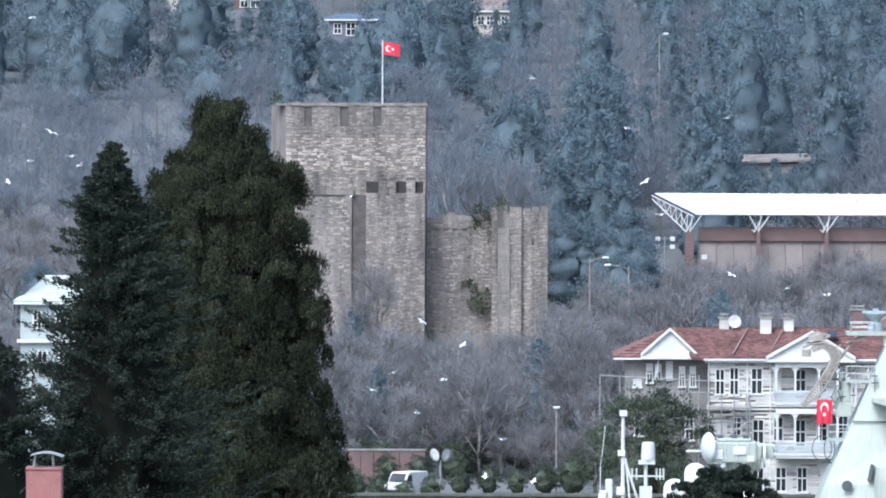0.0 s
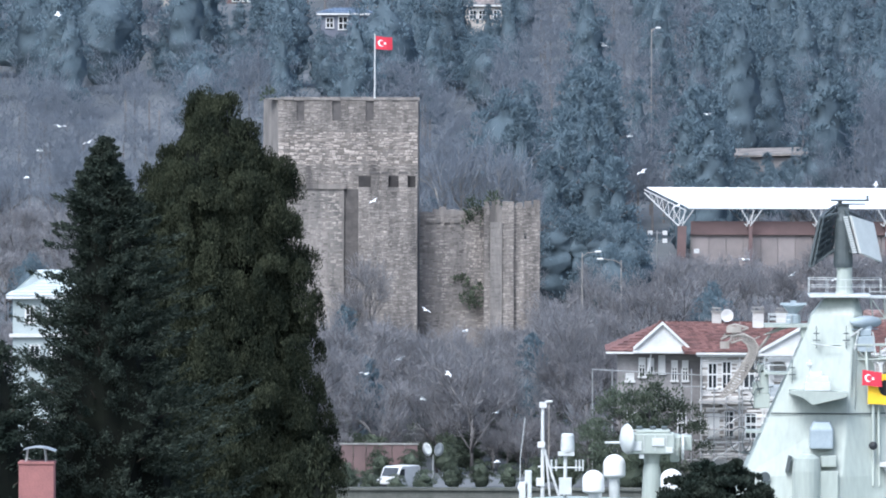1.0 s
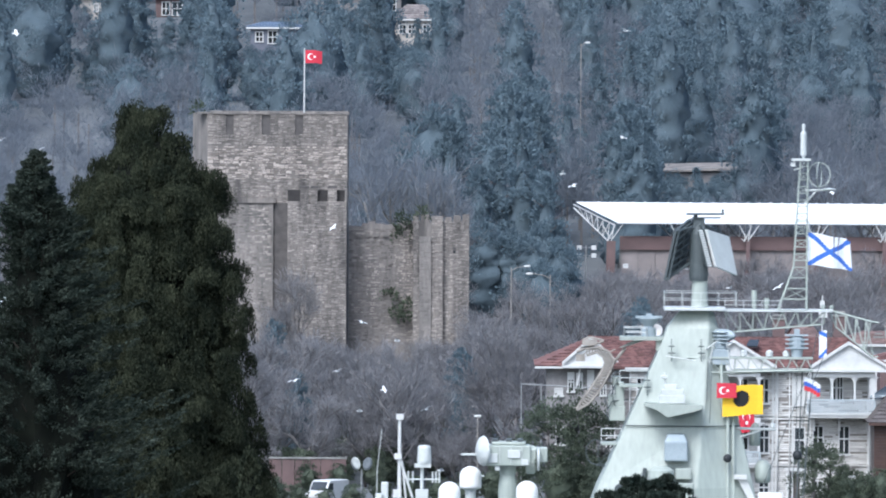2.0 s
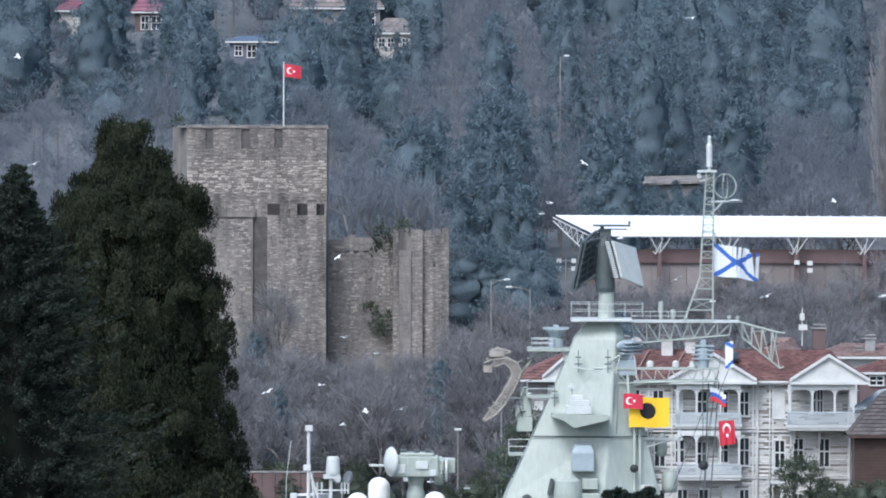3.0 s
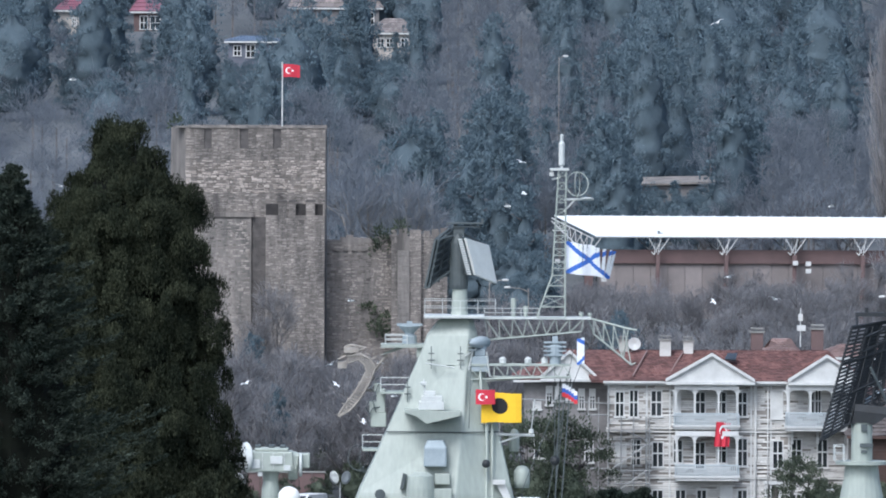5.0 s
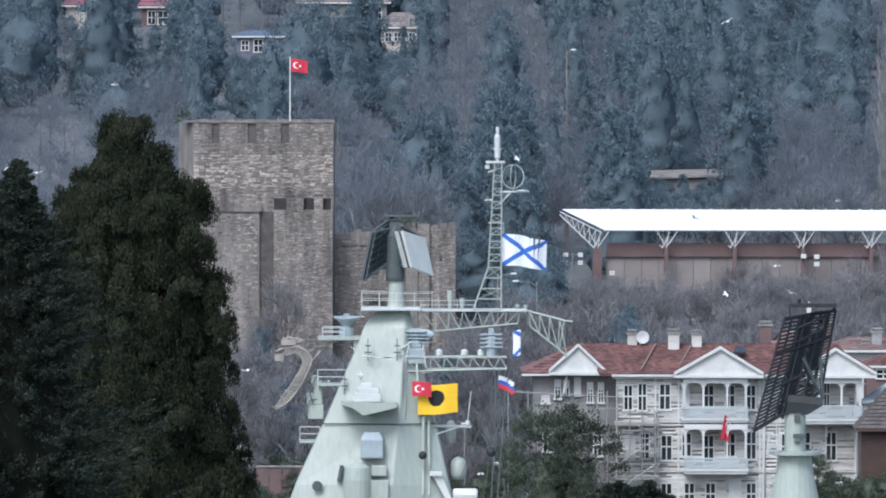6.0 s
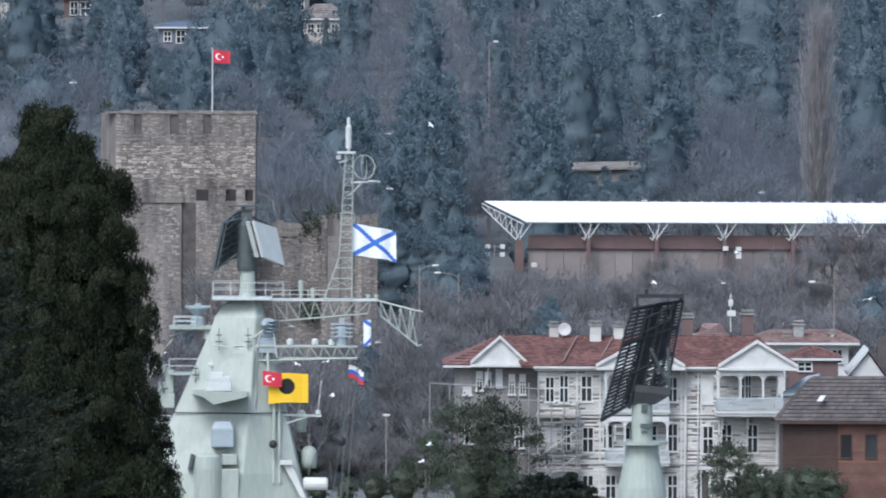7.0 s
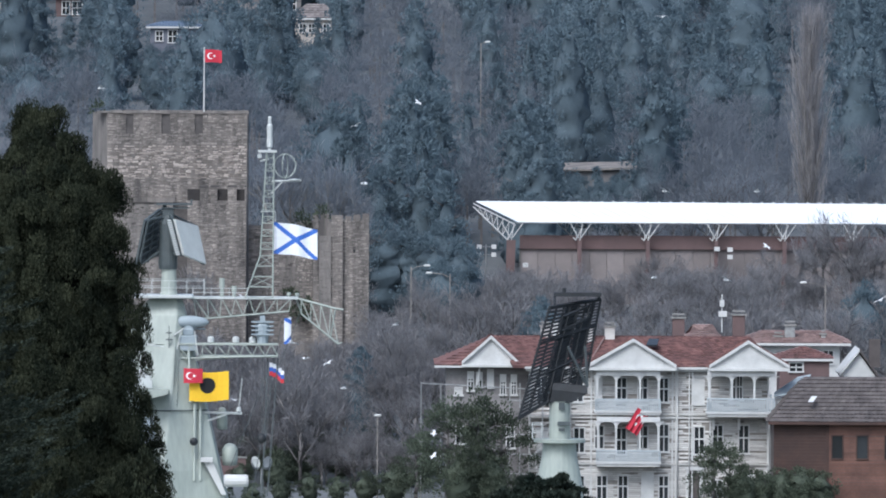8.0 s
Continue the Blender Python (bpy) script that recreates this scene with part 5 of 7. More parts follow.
part("aerial_cabinet", Geo().box(X(1018), -1.9, Z(668), X(1050), -0.9, Z(640)).box(X(1024), -1.8, Z(640), X(1044), -1.0, Z(628)), M_BLUEGREY, low_yard, "blue-grey equipment cabinet", bevel=0.06)
for u0, v0, u1, v1 in ((1012, 676, 1022, 630), (1052, 676, 1046, 632), (1008, 640, 1028, 626)):
    part("stay", Geo().tube((X(u0), -1.95, Z(v0)), (X(u1), -1.95, Z(v1)), 0.04, n=5), M_NAVYL, low_yard)
# turning search aerial on a pedestal
part("aerial_pedestal", Geo().lathe([(0.4, -1.2), (0.36, -0.75), (0.2, -0.6), (0.2, -0.3), (0.34, -0.26), (0.3, 0.0)], (X(1036), -1.4, Z(620)), 12), M_BLUEGREY, low_yard)
rings = [[(1.12 * c, -0.05 + 0.34 * q * math.cos(b) + 0.12 * c * c, 0.1 + 0.36 * q * math.sin(b)) for b in (2 * math.pi * j / 12 for j in range(12))] for c, q in ((math.sin(k * math.pi / 16), max(0.06, math.cos(k * math.pi / 16))) for k in range(-8, 9))]
fins = Geo().loft(rings)
for k in range(4):
    fins.box(-0.92 + 0.08 * k, 0.12, -0.3 + k * 0.2, 0.92 - 0.08 * k, 0.42, -0.25 + k * 0.2)
fins.box(-0.12, 0.0, -0.32, 0.12, 0.3, 0.4)
search_aerial = part("search_aerial", fins, M_BLUEGREY, low_yard, "blue-grey oval turning aerial", smooth=True)
search_at = (X(1036), -1.4, Z(619))
for u in (1075, 1120, 1150):
    part("lamp_housing", Geo().lathe([(0.1, 0), (0.2, 0.05), (0.2, 0.3), (0.08, 0.4)], (X(u), -1.4, Z(654)), 8), M_NAVYL, low_yard)
# bracket yard lower down
part("signal_bracket", Geo().tube((X(1050), -2, Z(778)), (X(1132), -2, Z(780)), 0.08).tube((X(1050), -2, Z(800)), (X(1110), -2, Z(780)), 0.05).lathe([(0.06, 0), (0.16, 0.06), (0.12, 0.3)], (X(1126), -2, Z(778)), 8).tube((X(1126), -2, Z(772)), (X(1132), -2, Z(716)), 0.03), M_NAVYL, ship)

# forward arm platforms and the curved aerial
arm = part("forward_platform", Geo().box(X(858), -1.2, Z(626), X(945), 1.2, Z(620)).add([(X(858), -0.5, Z(640)), (X(875), -0.5, Z(636)), (X(915), -0.5, Z(622)), (X(895), -0.5, Z(622)), (X(858), 0.5, Z(640)), (X(875), 0.5, Z(636)), (X(915), 0.5, Z(622)), (X(895), 0.5, Z(622))],
            [(0, 1, 2, 3), (7, 6, 5, 4), (0, 4, 5, 1), (1, 5, 6, 2)]).box(X(922), -1, Z(644), X(950), 1, Z(622)), M_NAVY, ship)
part("railing", rail(Geo(), [(X(866), -1.1, Z(620)), (X(905), -1.1, Z(620)), (X(905), 1.1, Z(620)), (X(866), 1.1, Z(620)), (X(866), -1.1, Z(620))], 0.5, 0.03), M_NAVYL, arm)
part("navigation_radar", Geo().lathe([(0.42, Z(620)), (0.4, Z(606)), (0.25, Z(603)), (0.3, Z(600)), (0.6, Z(590)), (0.62, Z(588))], (X(909), 0, 0), 14).box(X(886), -0.15, Z(588), X(932), 0.15, Z(584)).box(X(904), -.1, Z(584), X(914), .1, Z(580)), M_BLUEGREY, arm, "small turning navigation radar")
for u0, u1, v in ((858, 912, 704), (826, 862, 806)):
    p2 = part("side_platform", Geo().box(X(u0), -1.4, Z(v + 4), X(u1), 0.8, Z(v)), M_NAVY, ship)
    part("railing", rail(Geo(), [(X(u0), -1.35, Z(v)), (X(u1), -1.35, Z(v))], 0.8, 0.03), M_NAVYL, p2)
g = Geo()
curve = [(800, 642), (822, 638), (840, 648), (848, 662), (842, 680), (832, 700), (818, 722), (804, 738), (784, 750)]
inner = [(800, 654), (818, 648), (828, 656), (832, 668), (824, 684), (815, 700), (804, 716), (792, 732), (782, 748)]
for yy in (-0.9, 0.3):
    g.path([(X(u), yy, Z(v)) for u, v in curve], 0.06).path([(X(u), yy, Z(v)) for u, v in inner], 0.05)
cv = lambda L, f: (L[min(int(f), len(L) - 2)][0] + (L[min(int(f), len(L) - 2) + 1][0] - L[min(int(f), len(L) - 2)][0]) * (f - min(int(f), len(L) - 2)), L[min(int(f), len(L) - 2)][1] + (L[min(int(f), len(L) - 2) + 1][1] - L[min(int(f), len(L) - 2)][1]) * (f - min(int(f), len(L) - 2)))
for k in range(33):
    a, b = cv(curve, k / 4), cv(inner, k / 4)
    for yy in (-0.9, -0.3, 0.3):
        g.tube((X(a[0]), yy, Z(a[1])), (X(b[0]), yy, Z(b[1])), 0.045, n=4)
    g.tube((X(a[0]), -0.9, Z(a[1])), (X(a[0]), 0.3, Z(a[1])), 0.045, n=4)
g.path([(X(782), -0.3, Z(648)), (X(800), -0.3, Z(640)), (X(830), -0.3, Z(628)), (X(806), -0.3, Z(622)), (X(794), -0.3, Z(626))], 0.07)
g.box(X(781), -0.6, Z(664), X(797), 0, Z(652)).box(X(792), -0.5, Z(636), X(818), 0.1, Z(626))
g.tube((X(846), -0.3, Z(668)), (X(868), -0.3, Z(640)), 0.09).tube((X(832), -0.3, Z(702)), (X(858), -0.3, Z(704)), 0.09)
rr = random.Random(77)
for k in range(26):
    a = cv(curve, rr.uniform(0, 7.9))
    g.tube((X(a[0]), rr.uniform(-.9, .3), Z(a[1])), (X(a[0] + rr.uniform(-26, 16)), rr.uniform(-1.1, .5), Z(a[1] + rr.uniform(-14, 16))), rr.uniform(0.025, 0.05), n=4)
part("curved_aerial", g, M_RUST, ship, "rusty brown curved lattice aerial")
for u0, v0, u1, v1 in ((840, 742, 868, 768), (838, 722, 854, 744), (850, 700, 866, 742), (846, 690, 860, 706)):
    part("cable_run", Geo().path([(X(u0), -.9, Z(v1)), (X(u0 - 6), -1, Z((v0 + v1) / 2)), (X(u0 + 4), -.9, Z(v0 - 8)), (X(u1 + 6), -.6, Z(v0 - 12))], 0.04, 4), M_NAVYD, ship)
    part("equipment_box", Geo().box(X(u0), -0.8, Z(v1), X(u1), 0.4, Z(v0)), M_NAVY, ship, bevel=0.05)
g = Geo()
g.path([(X(817) + 0.55 * math.cos(a * math.pi / 8), 0, Z(824) + 0.7 * math.sin(a * math.pi / 8)) for a in range(17)], 0.035, 4)
g.path([(X(830) + 0.3 * math.cos(a * math.pi / 8), 0.3 * math.cos(a * math.pi / 8), Z(824) + 0.7 * math.sin(a * math.pi / 8)) for a in range(17)], 0.035, 4)
g.tube((X(817), 0, Z(846)), (X(840), 0, Z(850)), 0.05)
part("loop_aerial", g, M_NAVYD, ship)

# fittings on the tower's broad face
shelf = part("shelf", Geo().prism([(X(900), Z(737)), (X(922), Z(744)), (X(940), Z(757)), (X(992), Z(745)), (X(1000), Z(742)), (X(1000), Z(735)), (X(902), Z(732))][::1], -4.6, -2.2), M_NAVY, ship, "small platform on the tower")
part("sight_housing", Geo().box(X(926), -4.3, Z(733), X(971), -3.0, Z(718)).box(X(930), -4.2, Z(718), X(968), -3.1, Z(708)).box(X(934), -4.0, Z(708), X(956), -3.3, Z(700)).tube((X(937), -3.6, Z(700)), (X(935), -3.6, Z(680)), 0.06).box(X(929), -3.8, Z(690), X(940), -3.5, Z(684)), M_NAVYL, shelf, "pale optical sight housing", bevel=0.05)
part("mast_cover", Geo().loft([[(X(935), -4.3, Z(834)), (X(976), -4.3, Z(834)), (X(976), -2.6, Z(834)), (X(935), -2.6, Z(834))], [(X(936), -4.3, Z(800)), (X(976), -4.3, Z(800)), (X(976), -2.6, Z(800)), (X(936), -2.6, Z(800))],
                                 [(X(942), -4.0, Z(787)), (X(970), -4.0, Z(787)), (X(970), -2.8, Z(787)), (X(942), -2.8, Z(787))]]), M_BLUEGREY, ship, "blue-grey hooded housing", bevel=0.08)
part("lower_housing", Geo().lathe([(0.75, 12.9), (0.8, Z(872)), (0.72, Z(850)), (0.4, Z(843))], (X(930), -4.4, 0), 18), M_NAVY, ship, "rounded grey housing", bevel=0.0)
part("bracket_box", Geo().box(X(955), -4.4, Z(865), X(982), -3.6, Z(846)).box(X(948), -4.6, 12.9, X(985), -3.6, Z(872)), M_NAVY, ship, bevel=0.04)
part("round_porthole", Geo().lathe([(0.3, 0), (0.3, 0.1), (0.22, 0.12)], (X(858), -3.6, Z(884)), 14, "y"), M_NAVYD, ship)
for u, v, r in ((1046, 829, 0.24), (1168, 823, 0.28)):
    part("signal_ball", Geo().lathe([(0.02, -r)] + [(r * math.cos(a * 0.314), r * math.sin(a * 0.314)) for a in range(-4, 5)] + [(0.02, r)], (X(u), -3.6, Z(v)), 14), M_BLACK, ship, "black signal ball")
for u, v, w in ((1110, 855, 0.45), (1096, 790, 0.3)):
    part("side_drum", Geo().lathe([(w * 0.9, Z(v + 20)), (w, Z(v + 10)), (w, Z(v - 10)), (w * 0.6, Z(v - 18)), (0.05, Z(v - 20))], (X(u), -1, 0), 14), M_NAVY, ship, smooth=True)
part("white_brace", Geo().add([(X(1062), -3.2, Z(862)), (X(1078), -3.2, Z(860)), (X(1105), -3.2, Z(925)), (X(1096), -3.2, Z(925)), (X(1062), -2.9, Z(862)), (X(1078), -2.9, Z(860)), (X(1105), -2.9, Z(925)), (X(1096), -2.9, Z(925))],
     [(3, 2, 1, 0), (4, 5, 6, 7), (0, 1, 5, 4), (1, 2, 6, 5), (2, 3, 7, 6), (3, 0, 4, 7)]).box(X(1058), -3.4, Z(866), X(1080), -2.8, Z(858)), M_WHITE, ship)
part("life_raft", Geo().lathe([(0.3, -0.7), (0.36, -0.6), (0.36, 0.6), (0.3, 0.7)], (X(1122), -3.0, Z(900)), 12, "x"), M_WHITE, ship)
for u, v in ((948, 640), (906, 700), (1000, 640)):
    part("whip_array", Geo().tube((X(u), -2.2, Z(v + 22)), (X(u), -2.2, Z(v - 18)), 0.03, n=4).box(X(u) - 0.2, -2.25, Z(v + 8), X(u) + 0.2, -2.15, Z(v + 6)).box(X(u) - 0.16, -2.25, Z(v - 4), X(u) + 0.16, -2.15, Z(v - 6)), M_NAVYD, ship)
part("cross_rail", Geo().tube((X(938), -2.4, Z(652)), (X(990), -2.4, Z(660)), 0.035, n=5), M_NAVYL, ship)
part("ladder", Geo().tube((X(1004), -3.4, Z(880)), (X(1012), -2.2, Z(660)), 0.025, n=4).tube((X(1011), -3.4, Z(880)), (X(1019), -2.2, Z(660)), 0.025, n=4), M_NAVYD, ship)
# rigging
for u0, v0, u1, v1 in ((1190, 670, 1165, 930), (1196, 680, 1178, 930), (1203, 612, 1150, 930), (1178, 680, 1168, 930), (1040, 690, 1042, 760), (1235, 600, 1196, 700), (1168, 640, 1168, 823), (1046, 700, 1046, 822), (1196, 660, 1110, 880)):
    part("halyard", Geo().tube((X(u0), -1.4, Z(v0)), (X(u1), -1.6, Z(v1)), 0.05 if u0 in (1196, 1178) and v0 == 680 else 0.028, n=4), M_NAVYD, ship, "thin dark halyard")
flag(ship, "courtesy_flag", (X(1027), -3.2, Z(724)), 1.1, 0.85, F_CRESCENT, "small red crescent courtesy flag", 5, 14, 6.0, 4, 0, 1.0)
flag(ship, "signal_flag", (X(1037), -2.9, Z(757)), 2.3, 1.72, F_DISC, "yellow signal flag with a black disc", 7, 16, 5.0, -3, 4, 2.0)
flag(ship, "national_jack", (X(1181), -1.6, Z(712)), 1.0, 0.75, F_BANDS, "small white, blue and red flag", 5, 30, 6.5, 42, 10, 0.4)
flag(ship, "pennant", (X(1207), -1.6, Z(655)), 0.45, 1.5, F_SALTIRE, "narrow white and blue pennant", 3, 30, 6.0, -30, 20, 0.4)

# forward group: pole mast, satellite domes and a fire-control director
fw = part("pole_mast", Geo().tube((X(471), 4, 12.4), (X(471), 4, Z(768)), 0.12, 0.09, 8).box(X(465), 3.8, Z(774), X(478), 4.2, Z(764)).box(X(462), 3.8, Z(844), X(475), 4.2, Z(834)).box(X(460), 3.8, Z(912), X(474), 4.2, Z(898)).tube((X(471), 4, Z(840)), (X(500), 4, Z(930)), 0.07, n=6).tube((X(476), 4, Z(848)), (X(484), 4, Z(930)), 0.06, n=6), M_WHITE, ship, "thin white pole mast with brackets")
drum = part("drum_mast", Geo().tube((X(511), 3, 12.4), (X(511), 3, Z(852)), 0.1, n=8).box(X(498), 2.7, Z(857), X(527), 3.3, Z(850)).lathe([(0.38, Z(850)), (0.4, Z(845)), (0.36, Z(822)), (0.3, Z(818))], (X(515), 3, 0), 16).box(X(500), 2.6, Z(925), X(522), 3.4, Z(896)), M_NAVYL, ship, "small mast with a white drum aerial")
g = Geo()
for u in (487, 495, 530, 536, 542):
    g.tube((X(u), 3, Z(884)), (X(u), 3, Z(864)), 0.05, n=5)
g.tube((X(487), 3, Z(878)), (X(542), 3, Z(878)), 0.05, n=5)
part("whip_rack", g, M_NAVYL, drum)
for u, v, yy in ((560, 876, -1.5), (597, 852, 1.0), (696, 873, -2.0)):
    r = 0.62
    d = part("satellite_dome", Geo().lathe([(r * 0.98, Z(v + 38)), (r, Z(v + 34)), (r, Z(v + 18))] + [(r * math.cos(a * 0.196), Z(v + 18) + r * 0.95 * math.sin(a * 0.196)) for a in range(1, 8)] + [(0.02, Z(v + 18) + r * 0.95)], (X(u), yy, 0), 24), M_DOME, ship, "bright white satellite dome", smooth=True)
    part("pedestal", Geo().lathe([(0.55, 12.4), (0.3, 12.8), (0.3, Z(v + 42)), (0.6, Z(v + 38))], (X(u), yy, 0), 16), M_NAVYL, d)
dr = part("fire_director", Geo().box(X(622), -1.2, Z(848), X(702), 1.0, Z(812)).box(X(634), -1.0, Z(812), X(694), 0.8, Z(806)).box(X(690), -1.0, Z(838), X(712), 0.9, Z(818)).box(X(704), -0.7, Z(842), X(732), 0.7, Z(816)), M_NAVY, ship, "boxy grey fire-control director", bevel=0.07)
for i in range(4):
    part("panel_rib", Geo().box(X(628) + i * 0.62, -1.26, Z(843), X(628) + i * 0.62 + 0.04, -1.2, Z(815)), M_NAVYL, dr)
part("boom", Geo().tube((X(580), -0.5, Z(829)), (X(624), -0.5, Z(829)), 0.07, n=6), M_NAVYL, dr)
part("foot_block", Geo().box(X(640), -1.1, Z(856), X(648), -0.8, Z(848)), M_NAVYL, dr)
for u0, v0, u1, v1 in ((628, 826, 644, 842), (662, 820, 684, 834), (686, 836, 698, 846)):
    part("cover_plate", Geo().box(X(u0), -1.29, Z(v1), X(u1), -1.2, Z(v0)), M_NAVYL, dr, bevel=0.02)
for u, v in ((640, 806), (664, 806), (684, 806)):
    part("sight_tube", Geo().box(X(u) - 0.16, -0.7, Z(v), X(u) + 0.16, 0.3, Z(v - 5)), M_NAVYD, dr, bevel=0.02)
part("side_ring", Geo().lathe([(0.5, -0.08), (0.66, -0.06), (0.66, 0.06), (0.5, 0.08)], (X(716), -0.9, Z(836)), 18, "x"), M_NAVYL, dr)
part("dish", Geo().lathe([(0.05, 0.35), (0.45, 0.28), (0.78, 0.1), (0.86, -0.02), (0.8, -0.06), (0.3, 0.1)], (0, 0, 0), 22, "x"), M_NAVYL, dr, "round radar dish", smooth=True).matrix_basis = pose(X(619), -0.9, Z(822), 0, 0, 205)
part("rear_drum", Geo().lathe([(0.75, -0.25), (0.8, -0.2), (0.8, 0.2), (0.7, 0.28)], (X(702), -0.2, Z(838)), 18, "x"), M_NAVY, dr)
part("column", Geo().lathe([(0.62, 12.4), (0.5, Z(880)), (0.42, Z(866)), (0.5, Z(848))], (X(662), -0.2, 0), 16), M_NAVY, dr)
for u0, v0, u1, v1 in ((556, 925, 575, 897), (440, 925, 452, 880), (430, 925, 446, 900)):
    part("deck_locker", Geo().box(X(u0), 0, 12.4, X(u1), 1, Z(v1)), M_NAVYL, ship, bevel=0.05)
part("small_ball", Geo().lathe([(0.02, -0.3), (0.2, -0.22), (0.28, 0), (0.2, 0.22), (0.02, 0.3)], (X(436), 3, Z(914)), 12), M_DOME, ship, smooth=True)
part("whip_aerial", Geo().path([(X(430), 3, 12.4), (X(432), 3, Z(860)), (X(440), 3, Z(790))], 0.025, 4), M_NAVYL, ship)

# aft air-search antenna on its tower
S2 = Sight(623, (1000 - 784) * 640 / 20000 - 0.86, 0.25)
X, Z = S2.x, S2.z
YA = -17.0
aft = part("antenna_tower", Geo().lathe([(1.55, 12.6), (1.32, Z(902)), (1.0, Z(850)), (0.92, Z(826)), (1.45, Z(824)), (1.45, Z(818)), (0.6, Z(818)), (0.58, Z(752)), (0.62, Z(750))], (X(1694), YA, 0), 22), M_NAVY, ship, "grey round antenna tower with a ledge")
part("railing", rail(Geo(), [(X(1645), YA - 1.2, Z(818)), (X(1662), YA - 1.3, Z(818)), (X(1662), YA + 1, Z(818)), (X(1645), YA + 1, Z(818)), (X(1645), YA - 1.2, Z(818))], 0.85, 0.03), M_NAVYL, aft)
for u0, v0, u1, v1 in ((1692, 765, 1703, 752), (1690, 793, 1713, 786), (1692, 803, 1703, 798)):
    part("hatch", Geo().box(X(u0), YA - 0.68, Z(v0), X(u1), YA - 0.5, Z(v1)), M_NAVYD, aft)
head = part("antenna_mount", Geo().loft([[(X(1676), YA - 0.5, Z(752)), (X(1716), YA - 0.5, Z(752)), (X(1716), YA + 0.5, Z(752)), (X(1676), YA + 0.5, Z(752))], [(X(1680), YA - 0.5, Z(728)), (X(1744), YA - 0.5, Z(735)), (X(1744), YA + 0.5, Z(735)), (X(1680), YA + 0.5, Z(728))],
                                       [(X(1680), YA - 0.4, Z(716)), (X(1744), YA - 0.4, Z(722)), (X(1744), YA + 0.4, Z(722)), (X(1680), YA + 0.4, Z(716))]]), M_BLACK, ship, "black antenna cradle")
c = [Vector(p) for p in ((X(1674), YA - 1.4, Z(578)), (X(1768), YA + 1.4, Z(566)), (X(1742), YA + 1.0, Z(712)), (X(1619), YA - 1.6, Z(780)))]
pt = lambda a, b: c[0].lerp(c[1], a).lerp(c[3].lerp(c[2], a), b)
g = Geo()
for a in (0, 0.15, 0.3, 0.42, 0.58, 0.72, 0.86, 1.0):
    g.tube(pt(a, 0), pt(a, 1), 0.075, n=5)
for b in (0, 0.33, 0.66, 1.0):
    g.tube(pt(0, b), pt(1, b), 0.085, n=5)
off = Vector((0.45, 0.6, 0.0))
for a in (0.3, 0.72):
    g.tube(pt(a, 0) + off, pt(a, 1) + off, 0.1, n=5)
    for k in range(9):
        g.tube(pt(a, k / 9), pt(a, (k + 0.5) / 9) + off, 0.05, n=4).tube(pt(a, (k + 0.5) / 9) + off, pt(a, (k + 1) / 9), 0.05, n=4)
for k in range(10):
    g.tube(pt(0.3, k / 10) + off, pt(0.72, k / 10) + off, 0.06, n=4).tube(pt(0.3, k / 10) + off, pt(0.72, (k + 1) / 10) + off, 0.05, n=4)
part("array_frame", g, M_BLACK, head, "black lattice air-search array")
for k in range(28):
    b = (k + 0.5) / 28
    bar = Geo()
    p, q = pt(-0.015, b), pt(0.3, b)
    bar.tube(p, q, 0.08, n=4)
    r0, r1 = pt(0.56, b), pt(1.01, b)
    bar.tube(q, r1, 0.05, n=4)
    part("array_bar", bar, M_BLACK, head)
sh = Geo()
for a0, a1, b0, b1 in ((0.31, 0.54, 0.03, 0.98), (0.60, 0.82, 0.22, 0.62)):
    q4 = [pt(a0, b0), pt(a1, b0), pt(a1, b1), pt(a0, b1)]
    sh.add(slab(*[p + Vector((0.1, 0.12, 0)) for p in q4], 0.05).v, slab(*q4, 0.05).f)
part("array_mesh", sh, M_BLACK, head, "black mesh reflector")
g = Geo().box(X(1682), YA - 0.4, Z(560), X(1768), YA + 0.4, Z(553)).tube((X(1701), YA, Z(553)), (X(1701), YA, Z(545)), 0.1).tube(pt(0.1, 0), (X(1684), YA, Z(556)), 0.07).tube(pt(0.95, 0), (X(1766), YA, Z(556)), 0.07)
g.path([pt(0.35, 0.12) + Vector((-.1, -.6, 0)), pt(0.8, 0.05) + Vector((0, -.6, 0)), pt(0.8, 0.2) + Vector((0, -.6, 0)), pt(0.35, 0.27) + Vector((-.1, -.6, 0)), pt(0.35, 0.12) + Vector((-.1, -.6, 0))], 0.07)
part("top_bar", g, M_BLACK, head)
part("stay", Geo().tube((X(1744), YA - 0.3, Z(724)), (X(1708), YA - 0.8, Z(650)), 0.08).tube((X(1744), YA + 0.3, Z(724)), (X(1740), YA + 0.4, Z(650)), 0.08).tube((X(1680), YA, Z(728)), pt(0.4, 0.9), 0.1), M_NAVYD, head)

# ---- white timber mansion on the shore ----
S = Sight(900)
X, Z = S.x, S.z
house = thing("mansion", (0, 900, 0), "dilapidated white timber mansion with red tiled roof and balconies", "house")
gz0 = 1.6
eave = Z(682)
BACK = 13.0


